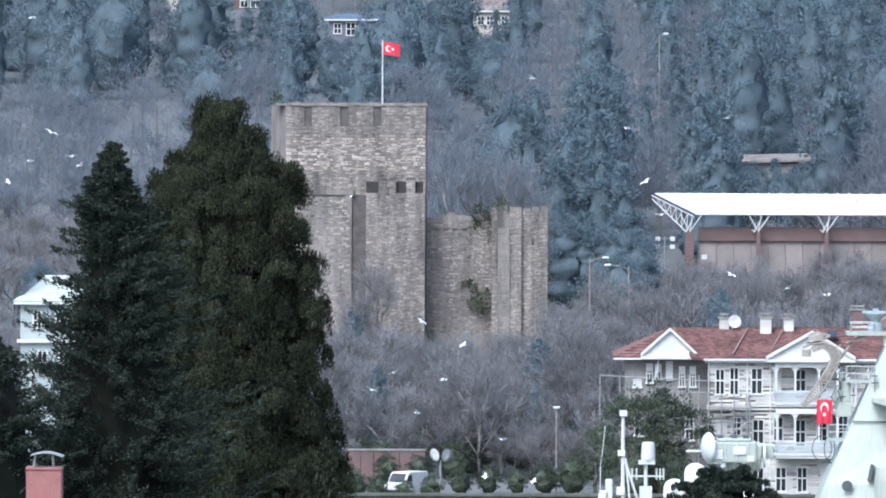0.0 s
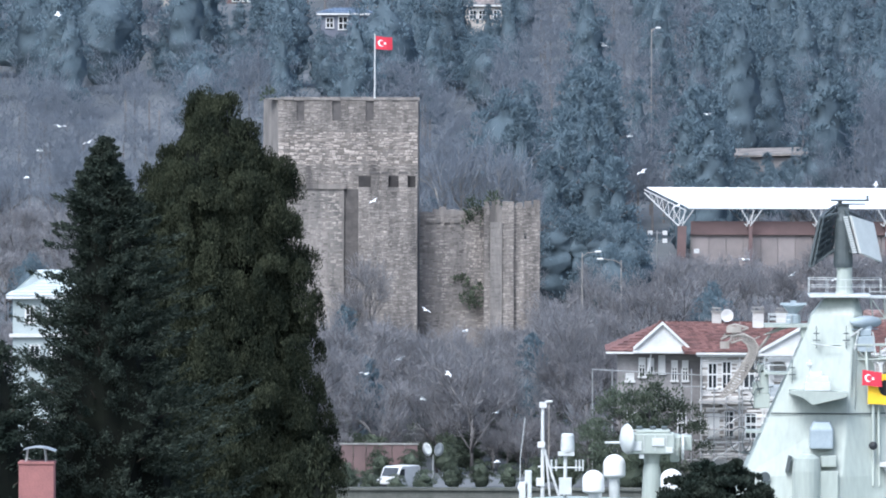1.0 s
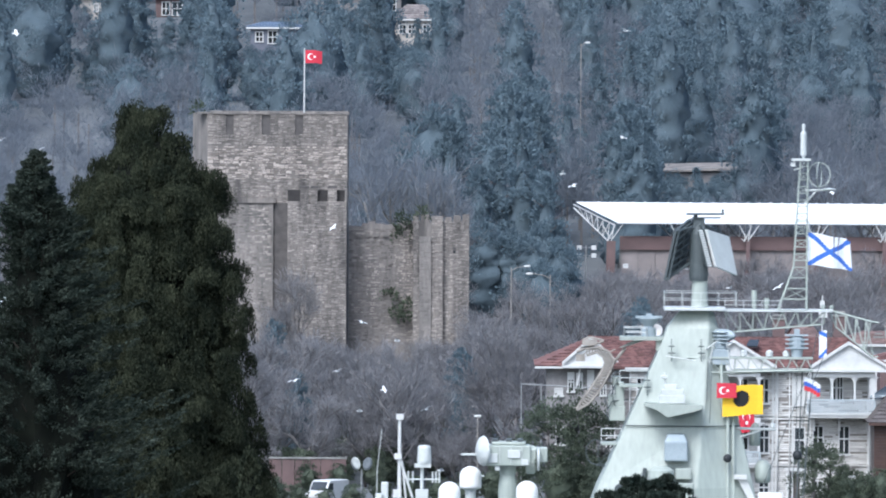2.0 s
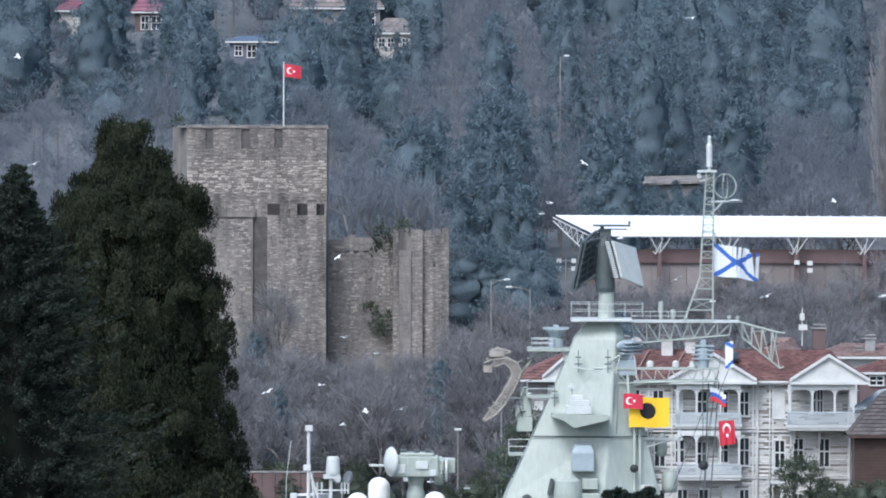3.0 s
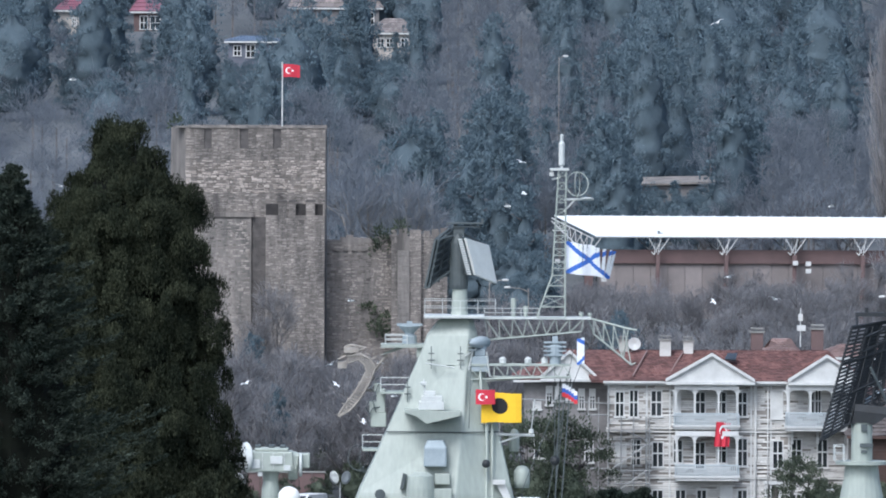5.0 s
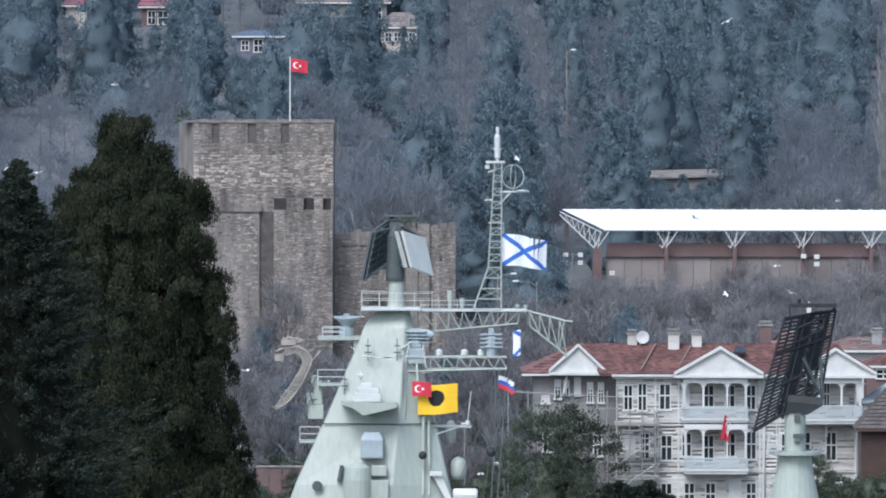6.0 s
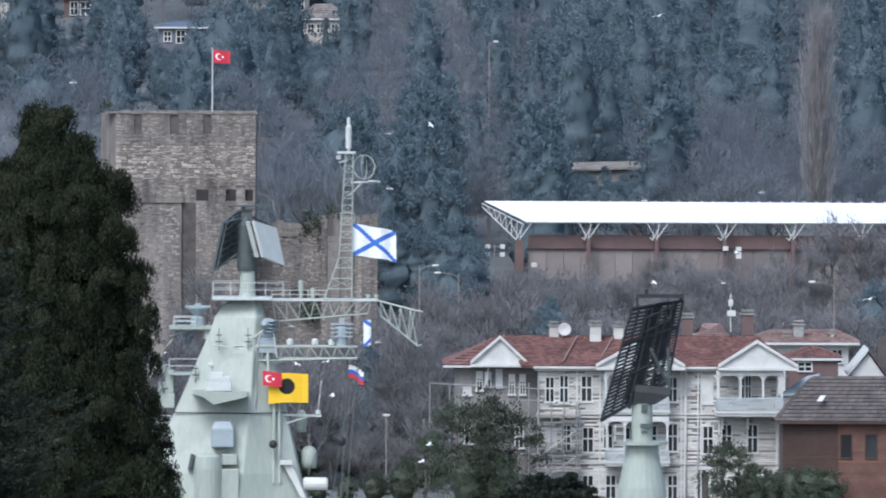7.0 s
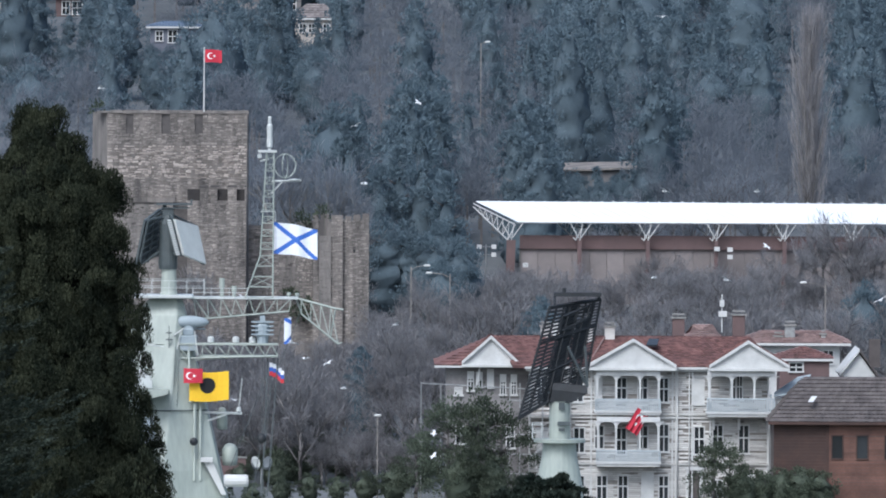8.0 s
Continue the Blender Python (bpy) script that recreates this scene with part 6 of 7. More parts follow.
def window(parent, u0, u1, v0, v1, y, shutter=False, sash=True, name="window", arch=False):
    """A timber window: frame, two panes and a meeting rail; a closed one has a plain white board."""
    x0, x1, z0, z1 = X(u0), X(u1), Z(v1), Z(v0)
    t = 0.1
    g = Geo().box(x0 - t, y - 0.1, z0 - t, x0, y + 0.12, z1 + t).box(x1, y - 0.1, z0 - t, x1 + t, y + 0.12, z1 + t).box(x0, y - 0.1, z1, x1, y + 0.12, z1 + t).box(x0 - t - .08, y - 0.18, z0 - t - .06, x1 + t + .08, y + 0.12, z0)
    w = part(name, g, M_WHITE, parent)
    if shutter:
        part("board", Geo().box(x0, y - 0.04, z0, x1, y + 0.05, z1), M_WHITE, w, "white boarded-up opening")
        return w
    xm, zm = (x0 + x1) / 2, z0 + (z1 - z0) * 0.55
    g = Geo().box(xm - 0.045, y - 0.03, z0, xm + 0.045, y + 0.07, z1)
    if sash:
        g.box(x0, y - 0.05, zm - 0.06, x1, y + 0.07, zm + 0.06)
    part("sash", g, M_WHITE, w)
    for a, b in ((x0, xm - 0.045), (xm + 0.045, x1)):
        part("pane", Geo().box(a, y + 0.02, z0, b, y + 0.05, z1), M_GLASS, w)
    return w


WIN_TOP = [(1083, 1096, 700, 742), (1108, 1121, 697, 743), (1146, 1163, 698, 741), (1224, 1240, 700, 738), (1262, 1277, 700, 737), (1300, 1314, 700, 741), (1425, 1433, 696, 736), (1437, 1445, 696, 736)]
WIN_MID = [(1112, 1126, 785, 828), (1149, 1166, 789, 831), (1186, 1200, 785, 824), (1224, 1240, 789, 834), (1262, 1278, 785, 824), (1300, 1315, 782, 829), (1362, 1378, 786, 833), (1395, 1411, 783, 826), (1441, 1457, 783, 831)]
WIN_LOW = [(1149, 1166, 874, 915), (1190, 1206, 872, 915), (1228, 1243, 872, 915), (1300, 1315, 872, 915), (1395, 1410, 880, 915), (1442, 1457, 878, 915)]
SHUT = [(1186, 1196, 700, 738), (1361, 1377, 697, 744), (1084, 1100, 790, 830)]
BOARDED_LOW = [(1084, 1112, 870, 915), (1270, 1288, 868, 925)]
opens = [(X(a), X(b), Z(d), Z(c)) for a, b, c, d in WIN_TOP + WIN_MID + WIN_LOW + SHUT + BOARDED_LOW] + [(X(1353), X(1371), gz0, Z(865))]


def wall_strips(x0, x1, z0, z1, holes):
    """Splits a wall into plain blocks that leave the openings free."""
    zs = sorted({z0, z1} | {z for h in holes for z in (h[2], h[3]) if z0 < z < z1})
    for a, b in zip(zs, zs[1:]):
        cuts = sorted((h[0], h[1]) for h in holes if h[2] < (a + b) / 2 < h[3] and h[1] > x0 and h[0] < x1)
        x = x0
        for c0, c1 in cuts:
            if c0 > x:
                yield x, c0, a, b
            x = max(x, c1)
        if x < x1:
            yield x, x1, a, b


g = Geo()
fx0, fx1 = X(1068), X(1492)
for a, b, c, d in wall_strips(fx0, fx1, gz0, eave, opens):
    g.box(a, 0, c, b, 0.25, d)
front = part("front_wall", g, M_UNDER, house, "bare timber behind the peeling boards")
g = Geo().box(fx0, BACK - .25, gz0, fx1, BACK, eave).box(fx1 - .25, .25, gz0, fx1, BACK - .25, eave).box(fx0 + .1, 3.5, gz0, fx1 - .25, 3.6, eave)
part("side_walls", g, M_GREYWALL, house)
r = random.Random(12)
g = Geo()
z = gz0
while z < eave - 0.1:
    h = 0.16
    for a, b, c, d in wall_strips(fx0, fx1, z, z + h, opens):
        if (d - c) < 0.06:
            continue
        x = a
        while x < b - 0.02:
            w = min(r.uniform(0.35, 1.7), b - x)
            worn = X(1331) < x < X(1353) or x < X(1150)
            patch = noise.noise(Vector((x / 1.3, z / 0.9, 3.0)))
            lost = 0.34 if worn else 0.3 if patch > 0.12 else 0.06
            if r.random() > lost:
                o = r.uniform(0, 0.015)
                tilt = r.uniform(-0.03, 0.03) if r.random() < 0.25 else 0
                zz0 = z + 0.025
                g.add([(x, -0.075 - o, zz0), (x + w - .015, -0.075 - o, zz0 + tilt), (x + w - .015, -0.015 - o, z + h + tilt), (x, -0.015 - o, z + h), (x, 0, zz0), (x + w - .015, 0, zz0 + tilt), (x + w - .015, 0, z + h + tilt), (x, 0, z + h)],
                      [(0, 1, 2, 3), (0, 4, 5, 1), (1, 5, 6, 2), (2, 6, 7, 3), (3, 7, 4, 0)])
            x += w
    z += h
sid = part("siding", g, M_BOARD, front, "weathered white lapped boards, some missing")
sid["kind"] = "stuff"
for w4 in WIN_TOP + WIN_MID + WIN_LOW:
    window(house, *w4, 0.02)
for w4 in SHUT + BOARDED_LOW:
    window(house, *w4, 0.0, True)
part("door", Geo().box(X(1354), 0.02, gz0, X(1370), 0.1, Z(867)), M_SLATE, house, "dark entrance door", bevel=0.02)
part("door_surround", Geo().box(X(1347), -0.12, gz0, X(1353), 0.2, Z(860)).box(X(1371), -0.12, gz0, X(1377), 0.2, Z(860)).box(X(1345), -0.2, Z(862), X(1379), 0.2, Z(856)), M_WHITE, house)
# corner boards, string courses, drain pipes
for u in (1068, 1136, 1177, 1321, 1327, 1356, 1388, 1490):
    part("corner_board", Geo().box(X(u), -0.11, gz0, X(u) + 0.14, -0.0, eave - 0.06), M_WHITE, house)
for v in (762, 768, 850):
    part("string_course", Geo().box(fx0 - .1, -0.2, Z(v + 3), fx1 + .1, -0.06, Z(v)), M_BOARD, house)
for u in (1331, 1352):
    part("drain_pipe", Geo().tube((X(u), -0.25, gz0), (X(u), -0.25, eave - 0.2), 0.05, n=8), M_WHITE, house, smooth=True)
part("cornice", Geo().box(X(1060), -0.75, eave - 0.06, X(1500), 0.3, eave + 0.16).box(X(1062), -0.45, eave - 0.24, X(1496), 0.0, eave - 0.06), M_WHITE, house, "white eaves cornice")


def tile_plane(parent, p00, p10, p11, p01, rows, mt=None, name="roof"):
    """A tiled roof slope between its eave corners p00, p10 and its ridge corners: a deck, and rows of lapped tiles."""
    p00, p10, p11, p01 = [Vector(p) for p in (p00, p10, p11, p01)]
    nrm = (p10 - p00).cross(p01 - p00)
    nrm = nrm.normalized() if nrm.length > 1e-6 else (p10 - p00).cross(p11 - p00).normalized()
    d = Geo().add([tuple(q) for q in (p00, p10, p11, p01)] + [tuple(q - nrm * 0.15) for q in (p00, p10, p11, p01)], [(0, 1, 2, 3), (7, 6, 5, 4), (0, 4, 5, 1), (1, 5, 6, 2), (2, 6, 7, 3), (3, 7, 4, 0)])
    deck = part(name, d, mt or M_TILE, parent, "red clay tile roof slope" if mt is None else "")
    gg = Geo()
    rr = random.Random(rows)
    for i in range(rows):
        a, b = i / rows, (i + 1) / rows + 0.02
        l0, l1 = p00.lerp(p01, a), p10.lerp(p11, a)
        m0, m1 = p00.lerp(p01, min(1, b)), p10.lerp(p11, min(1, b))
        n = max(1, int((l1 - l0).length / 0.34))
        for j in range(n):
            f0, f1 = j / n, (j + 1) / n
            lift = nrm * (0.09 + rr.uniform(0, 0.03))
            gg.add([tuple(l0.lerp(l1, f0) + lift), tuple(l0.lerp(l1, f1) + lift), tuple(m0.lerp(m1, f1) + nrm * 0.02), tuple(m0.lerp(m1, f0) + nrm * 0.02), tuple(l0.lerp(l1, f0)), tuple(l0.lerp(l1, f1)),
                    tuple(l0.lerp(l1, (f0 + f1) / 2) + lift * 1.25), tuple(m0.lerp(m1, (f0 + f1) / 2) + nrm * 0.04)],
                   [(0, 6, 7, 3), (6, 1, 2, 7), (4, 5, 1, 6, 0)])
    t = part("tiles", gg, mt or M_TILE, deck)
    t["kind"] = "stuff"
    return deck


e0 = eave + 0.12
ridge = Z(630)
tile_plane(house, (X(1040), -0.75, e0), (X(1502), -0.75, e0), (X(1462), 6, ridge), (X(1010), 6, ridge), 20)
tile_plane(house, (X(1502), -0.75, e0), (X(1502), BACK, e0), (X(1462), 7, ridge), (X(1462), 6, ridge), 10)
tile_plane(house, (X(1502), BACK, e0), (X(901), BACK, e0), (X(1010), 7, ridge), (X(1462), 7, ridge), 10)
tile_plane(house, (X(901), BACK, e0), (X(901), 0.6, e0), (X(1006), 6, ridge), (X(1006), 7, ridge), 10)
tile_plane(house, (X(901), 0.6, e0), (X(1056), 0.6, e0), (X(1020), 6, ridge), (X(1006), 6, ridge), 10)
for u0, v0, u1, v1 in ((1112, 682, 1140, 632), (1170, 690, 1205, 632)):
    part("roof_hip", Geo().tube((X(u0), -0.5, Z(v0) + .5), (X(u1), 5.2, Z(v1) + .1), 0.07, n=6), M_TILEOLD, house, "pale mortared hip line")
# grey side wing
ww = [(938, 949, 720, 731, True), (961, 969, 695, 723, False), (976, 984, 696, 716, False), (996, 1004, 688, 717, True), (1019, 1026, 700, 730, False), (1038, 1045, 700, 730, False)]
holes = [(X(a), X(b), Z(d), Z(c)) for a, b, c, d, _ in ww] + [(X(940), X(955), Z(818), Z(790)), (X(1030), X(1042), Z(825), Z(790))]
g = Geo()
for a, b, c, d in wall_strips(X(921), X(1068), gz0, eave, holes):
    g.box(a, 1.5, c, b, 1.75, d)
g.box(X(921), 1.75, gz0, X(921) + .25, BACK, eave).box(X(930), 4, gz0, X(1066), 4.1, eave)
wing = part("side_wing", g, M_GREYWALL, house, "grey unpainted side wing")
for a, b, c, d, shut in ww:
    window(house, a, b, c, d, 1.5, shut)
    if not shut:
        part("blind", Geo().box(X(a) - .1, 1.38, Z(c + 9), X(b) + .1, 1.5, Z(c - 5)), M_WHITE, house, "white roller blind box")
for a, b, c, d in ((940, 955, 790, 818), (1030, 1042, 790, 825)):
    window(house, a, b, c, d, 1.5)
part("wing_cornice", Geo().box(X(901), 0.6, eave - 0.05, X(1060), 1.7, eave + 0.13), M_WHITE, house)


def gable(u0, u1, up, vp, vb, y0, depth):
    gp = part("gable", Geo().prism([(X(u0), Z(vb)), (X(u1), Z(vb)), (X(up), Z(vp) + 0.12)], y0, y0 + 0.2), M_WHITE, house, "plain white pediment")
    w = 0.42
    for a, b in (((u0, vb), (up, vp)), ((up, vp), (u1, vb))):
        gx = Geo().add([(X(a[0]), y0 - .3, Z(a[1])), (X(b[0]), y0 - .3, Z(b[1])), (X(b[0]), y0 - .3, Z(b[1]) + w * .6), (X(a[0]), y0 - .3, Z(a[1]) + w * .6), (X(a[0]), y0 + .3, Z(a[1])), (X(b[0]), y0 + .3, Z(b[1])), (X(b[0]), y0 + .3, Z(b[1]) + w * .6), (X(a[0]), y0 + .3, Z(a[1]) + w * .6)],
                       [(0, 1, 2, 3), (7, 6, 5, 4), (0, 4, 5, 1), (1, 5, 6, 2), (2, 6, 7, 3), (3, 7, 4, 0)])
        part("barge_board", gx, M_WHITE, gp)
    part("base_moulding", Geo().box(X(u0), y0 - .3, Z(vb) - .2, X(u1), y0 + .1, Z(vb) + .02), M_WHITE, gp)
    top0, top1 = (X(up), y0 + 0.22, Z(vp) + .12), (X(up), y0 + depth, Z(vp) + .12)
    tile_plane(house, (X(u0 - 2), y0 + .22, Z(vb) + .1), top0, top1, (X(u0 - 2), y0 + depth, Z(vb) + .1), 7, name="gable_roof")
    tile_plane(house, top0, (X(u1 + 2), y0 + .22, Z(vb) + .1), (X(u1 + 2), y0 + depth, Z(vb) + .1), top1, 7, name="gable_roof")


gable(1170, 1328, 1252, 634, 680, -1.6, 7.0)
gable(1386, 1528, 1455, 636, 680, -1.9, 7.4)
gable(949, 1050, 1001, 631, 677, 0.5, 6.0)


def balcony(u0, u1, v_rail, v_slab, v_low, posts, v_top, y):
    b = part("balcony", Geo().box(X(u0), y, Z(v_low), X(u1), 0.0, Z(v_slab)).box(X(u0) - .1, y - .1, Z(v_slab + 4), X(u1) + .1, 0, Z(v_slab)), M_WHITE, house, "projecting white timber balcony")
    part("top_rail", Geo().box(X(u0), y - .03, Z(v_rail) - .1, X(u1), y + .1, Z(v_rail)), M_BALC, b)
    n = int((X(u1) - X(u0)) / 0.16)
    gg = Geo()
    for i in range(n + 1):
        x = X(u0) + (X(u1) - X(u0)) * i / n
        gg.box(x - .045, y - .01, Z(v_slab), x + .045, y + .03, Z(v_rail) - .1)
    k = part("rail_slats", gg, M_BALC, b, "pale blue-grey balustrade slats")
    k["kind"] = "stuff"
    part("end_panel", Geo().box(X(u0), y + .1, Z(v_slab), X(u0) + .06, 0, Z(v_rail)), M_BALC, b)
    part("end_panel", Geo().box(X(u1) - .06, y + .1, Z(v_slab), X(u1), 0, Z(v_rail)), M_BALC, b)
    for u in posts:
        gg = Geo().box(X(u) - .08, y, Z(v_rail), X(u) + .08, y + .17, Z(v_top))
        # curved brackets make the arch heads
        for s in (-1, 1):
            pts = [(X(u) + s * (.08 + 0.5 * (1 - math.cos(a * math.pi / 12))), Z(v_top) - 0.5 + 0.5 * math.sin(a * math.pi / 12)) for a in range(7)]
            poly = pts + [(X(u) + s * .08, Z(v_top))]
            gg.prism(poly if s < 0 else poly[::-1], y + .03, y + .17)
        part("post", gg, M_WHITE, b)
    part("lintel", Geo().box(X(u0), y - .05, Z(v_top), X(u1), y + .3, Z(v_top - 9)), M_WHITE, b)
    return b


balcony(1186, 1300, 735, 756, 764, (1188, 1222, 1264, 1297), 694, -1.5)
balcony(1188, 1300, 826, 846, 855, (1190, 1222, 1264, 1297), 776, -1.5)
balcony(1383, 1502, 733, 757, 766, (1386, 1426, 1466, 1499), 694, -1.8)
part("soffit", Geo().box(X(1170), -1.6, Z(683), X(1328), -0.4, Z(680)).box(X(1386), -1.9, Z(683), X(1528), -0.4, Z(680)), M_WHITE, house)
for u in (1190, 1222, 1264, 1297, 1395, 1440, 1490):
    part("bracket", Geo().prism([(X(u) - .1, Z(790)), (X(u) + .1, Z(790)), (X(u) + .1, Z(766)), (X(u) - .1, Z(766))], -0.5, -0.05), M_WHITE, house)
for u0, u1, v0, v1, yy in ((1090, 1107, 613, 634, 5.5), (1162, 1182, 611, 638, 4.5), (1204, 1222, 613, 636, 5.0)):
    ch = part("chimney", Geo().box(X(u0), yy, Z(v1 + 6), X(u1), yy + .9, Z(v0)), M_BOARD, house, "whitewashed chimney stack", bevel=0.03)
    part("chimney_cap", Geo().box(X(u0) - .1, yy - .1, Z(v0), X(u1) + .1, yy + 1.0, Z(v0) + .12).box(X(u0) + .1, yy + .1, Z(v0) + .12, X(u0) + .2, yy + .8, Z(v0) + .3).box(X(u1) - .2, yy + .1, Z(v0) + .12, X(u1) - .1, yy + .8, Z(v0) + .3).box(X(u0), yy, Z(v0) + .3, X(u1), yy + .9, Z(v0) + .38), M_QUAY, ch)
part("satellite_dish", Geo().lathe([(0.05, 0.12), (0.3, 0.08), (0.52, -0.02), (0.5, -0.05), (0.05, 0.05)], (X(1117), 5.2, Z(618)), 18, "y").tube((X(1117), 5.4, Z(618)), (X(1112), 5.6, Z(632)), 0.05), M_WHITE, house, "round white satellite dish")
part("skylight", Geo().add([(X(1276), 2, Z(642)), (X(1296), 2, Z(642)), (X(1300), 3.4, Z(632)), (X(1282), 3.4, Z(632)), (X(1276), 2, Z(645)), (X(1296), 2, Z(645)), (X(1300), 3.4, Z(635)), (X(1282), 3.4, Z(635))], [(0, 1, 2, 3), (4, 5, 1, 0), (7, 4, 0, 3), (5, 6, 2, 1)]), M_GLASS, house)
# cloth hung from the balcony
bann = thing("banner", (X(1260.5), 898.3, Z(750)), "red crescent flag hung over a balcony rail", "flag")
w, h = X(1287) - X(1260), Z(750) - Z(794)
me = bpy.data.meshes.new("cloth")
N = 14
vs = [(w * i / N + 0.04 * (1 - j) * i / N, 0.05 * math.sin(i * 1.1) * (1.4 - j), h * (j - 1) + 0.1 * (i / N) * (1 - j)) for j in (0, 0.33, 0.66, 1) for i in range(N + 1)]
fs = [(j * (N + 1) + i, j * (N + 1) + i + 1, (j + 1) * (N + 1) + i + 1, (j + 1) * (N + 1) + i) for j in range(3) for i in range(N)]
me.from_pydata(vs, [], fs)
lay = me.uv_layers.new(name="UVMap")
for lp in me.loops:
    q = lp.vertex_index
    lay.data[lp.index].uv = (0.05 + 1.1 * (1 - (q // (N + 1)) / 3), (q % (N + 1)) / N)
me.materials.append(F_CRESCENT)
cl = new("cloth", me)
cl.parent = bann
md = cl.modifiers.new("thick", 'SOLIDIFY')
md.thickness = 0.015
# scaffold
scaf = thing("scaffold", (0, 898.6, 0), "grey tubular scaffold against the peeling facade", "scaffold")
for u in (1070, 1092, 1114, 1136, 1142):
    for yy in (0, 1.0):
        part("upright", Geo().tube((X(u), yy, gz0), (X(u), yy, Z(742 if u > 1080 else 700)), 0.045, n=6), M_STEEL, scaf)
for v in (766, 792, 816, 838, 860, 884):
    part("ledger", Geo().tube((X(1064), 0, Z(v)), (X(1146), 0, Z(v)), 0.045, n=6), M_STEEL, scaf)
    if v in (766, 816, 860):
        part("deck_board", Geo().box(X(1066), 0.05, Z(v) + .02, X(1144), 0.9, Z(v) + .09), M_UNDER, scaf)
for u0, v0, u1, v1 in ((1102, 768, 1140, 786), (1072, 838, 1136, 792), (1072, 884, 1136, 838)):
    part("diagonal", Geo().tube((X(u0), -.05, Z(v0)), (X(u1), -.05, Z(v1)), 0.045, n=6), M_STEEL, scaf)
scaf2 = thing("scaffold", (0, 899.6, 0), "grey tubular scaffold beside the side wing", "scaffold")
for v in (714, 740, 800, 835, 870):
    part("ledger", Geo().tube((X(876 if v == 714 else 1030), 0, Z(v - 4 if v == 714 else v)), (X(1072), 0, Z(v + (6 if v == 714 else 0))), 0.05, n=6), M_STEEL, scaf2)
for u in (877, 912, 1034, 1052):
    part("upright", Geo().tube((X(u), 0, gz0), (X(u), 0, Z(709)), 0.045, n=6), M_STEEL, scaf2)
tagged(part("plank", Geo().tube((X(976), 900.8, Z(714)), (X(981), 900.8, Z(682)), 0.1, n=4), M_WHITE), "pale plank leaning against the side wing", "plank")


# ---- neighbouring houses ----
def simple_house(name, y, u0, u1, v_eave, v_base, wall, label, ridge_v, roof_mat, wins, hip=3.0, deep=10.0, over=0.5, kind_rows=9):
    S3 = Sight(y)
    hx = thing(name, (0, y, 0), label, "house")
    x0, x1, z0, z1, zr = S3.x(u0), S3.x(u1), S3.z(v_base), S3.z(v_eave), S3.z(ridge_v)
    z0 = min(z0, ground_z((x0 + x1) / 2, y + deep / 2)) - 0.5
    hl = [(S3.x(a), S3.x(b), S3.z(d), S3.z(c)) for a, b, c, d in wins]
    gq = Geo()
    for a, b, c, d in wall_strips(x0, x1, z0, z1, hl):
        gq.box(a, 0, c, b, 0.3, d)
    gq.box(x0, .3, z0, x0 + .3, deep, z1).box(x1 - .3, .3, z0, x1, deep, z1).box(x0 + .3, deep - .3, z0, x1 - .3, deep, z1).box(x0 + .3, 2.5, z0, x1 - .3, 2.6, z1)
    part("wall", gq, wall, hx)
    m = deep / 2
    o = over
    part("cornice", Geo().box(x0 - o, -o, z1, x1 + o, deep + o, z1 + .2), M_WHITE, hx)
    zt = z1 + .2
    tile_plane(hx, (x0 - o, -o, zt), (x1 + o, -o, zt), (x1 - hip, m, zr), (x0 + hip, m, zr), kind_rows, roof_mat)
    tile_plane(hx, (x1 + o, deep + o, zt), (x0 - o, deep + o, zt), (x0 + hip, m, zr), (x1 - hip, m, zr), kind_rows, roof_mat)
    tile_plane(hx, (x1 + o, -o, zt), (x1 + o, deep + o, zt), (x1 - hip, m + .01, zr), (x1 - hip, m, zr), kind_rows, roof_mat)
    tile_plane(hx, (x0 - o, deep + o, zt), (x0 - o, -o, zt), (x0 + hip, m, zr), (x0 + hip, m + .01, zr), kind_rows, roof_mat)
    for (a, b, c, d) in hl:
        wn_ = part("window", Geo().box(a - .12, -.08, c - .12, a, .15, d + .12).box(b, -.08, c - .12, b + .12, .15, d + .12).box(a, -.08, d, b, .15, d + .12).box(a - .15, -.14, c - .12, b + .15, .15, c).box((a + b) / 2 - .05, -.03, c, (a + b) / 2 + .05, .1, d).box(a, -.03, (c + d) / 2 - .05, b, .1, (c + d) / 2 + .05), M_WHITE, hx)
        part("pane", Geo().box(a, .11, c, b, .15, d), M_GLASS, wn_)
    return hx


villa = simple_house("villa", 938, 1466, 1618, 640, 720, M_WHITE, "white villa with an old tiled roof and chimneys", 617, M_TILEOLD, [(1548, 1560, 650, 676), (1590, 1606, 650, 672), (1580, 1586, 650, 672)], 1.0, 9, 0.9)
S = Sight(936)
X, Z = S.x, S.z
for u0, u1, v0, v1, mt, lb in ((1323, 1345, 596, 640, M_BRICKRED, "red brick chimney stack"), (1430, 1452, 590, 640, M_BRICKRED, "red brick chimney stack"), (1505, 1518, 628, 660, M_BRICKRED, "red brick chimney stack"), (1523, 1541, 608, 640, M_STEEL, "metal cased chimney"), (1588, 1595, 624, 676, M_WHITE, "white flue")):
    ch = part("chimney", Geo().box(X(u0), 1, Z(v1), X(u1), 2, Z(v0)), mt, villa, lb, bevel=0.04)
    part("chimney_cap", Geo().box(X(u0) - .12, .9, Z(v0), X(u1) + .12, 2.1, Z(v0) + .15).box(X(u0), 1, Z(v0) + .3, X(u1), 2, Z(v0) + .42), M_QUAY, ch)
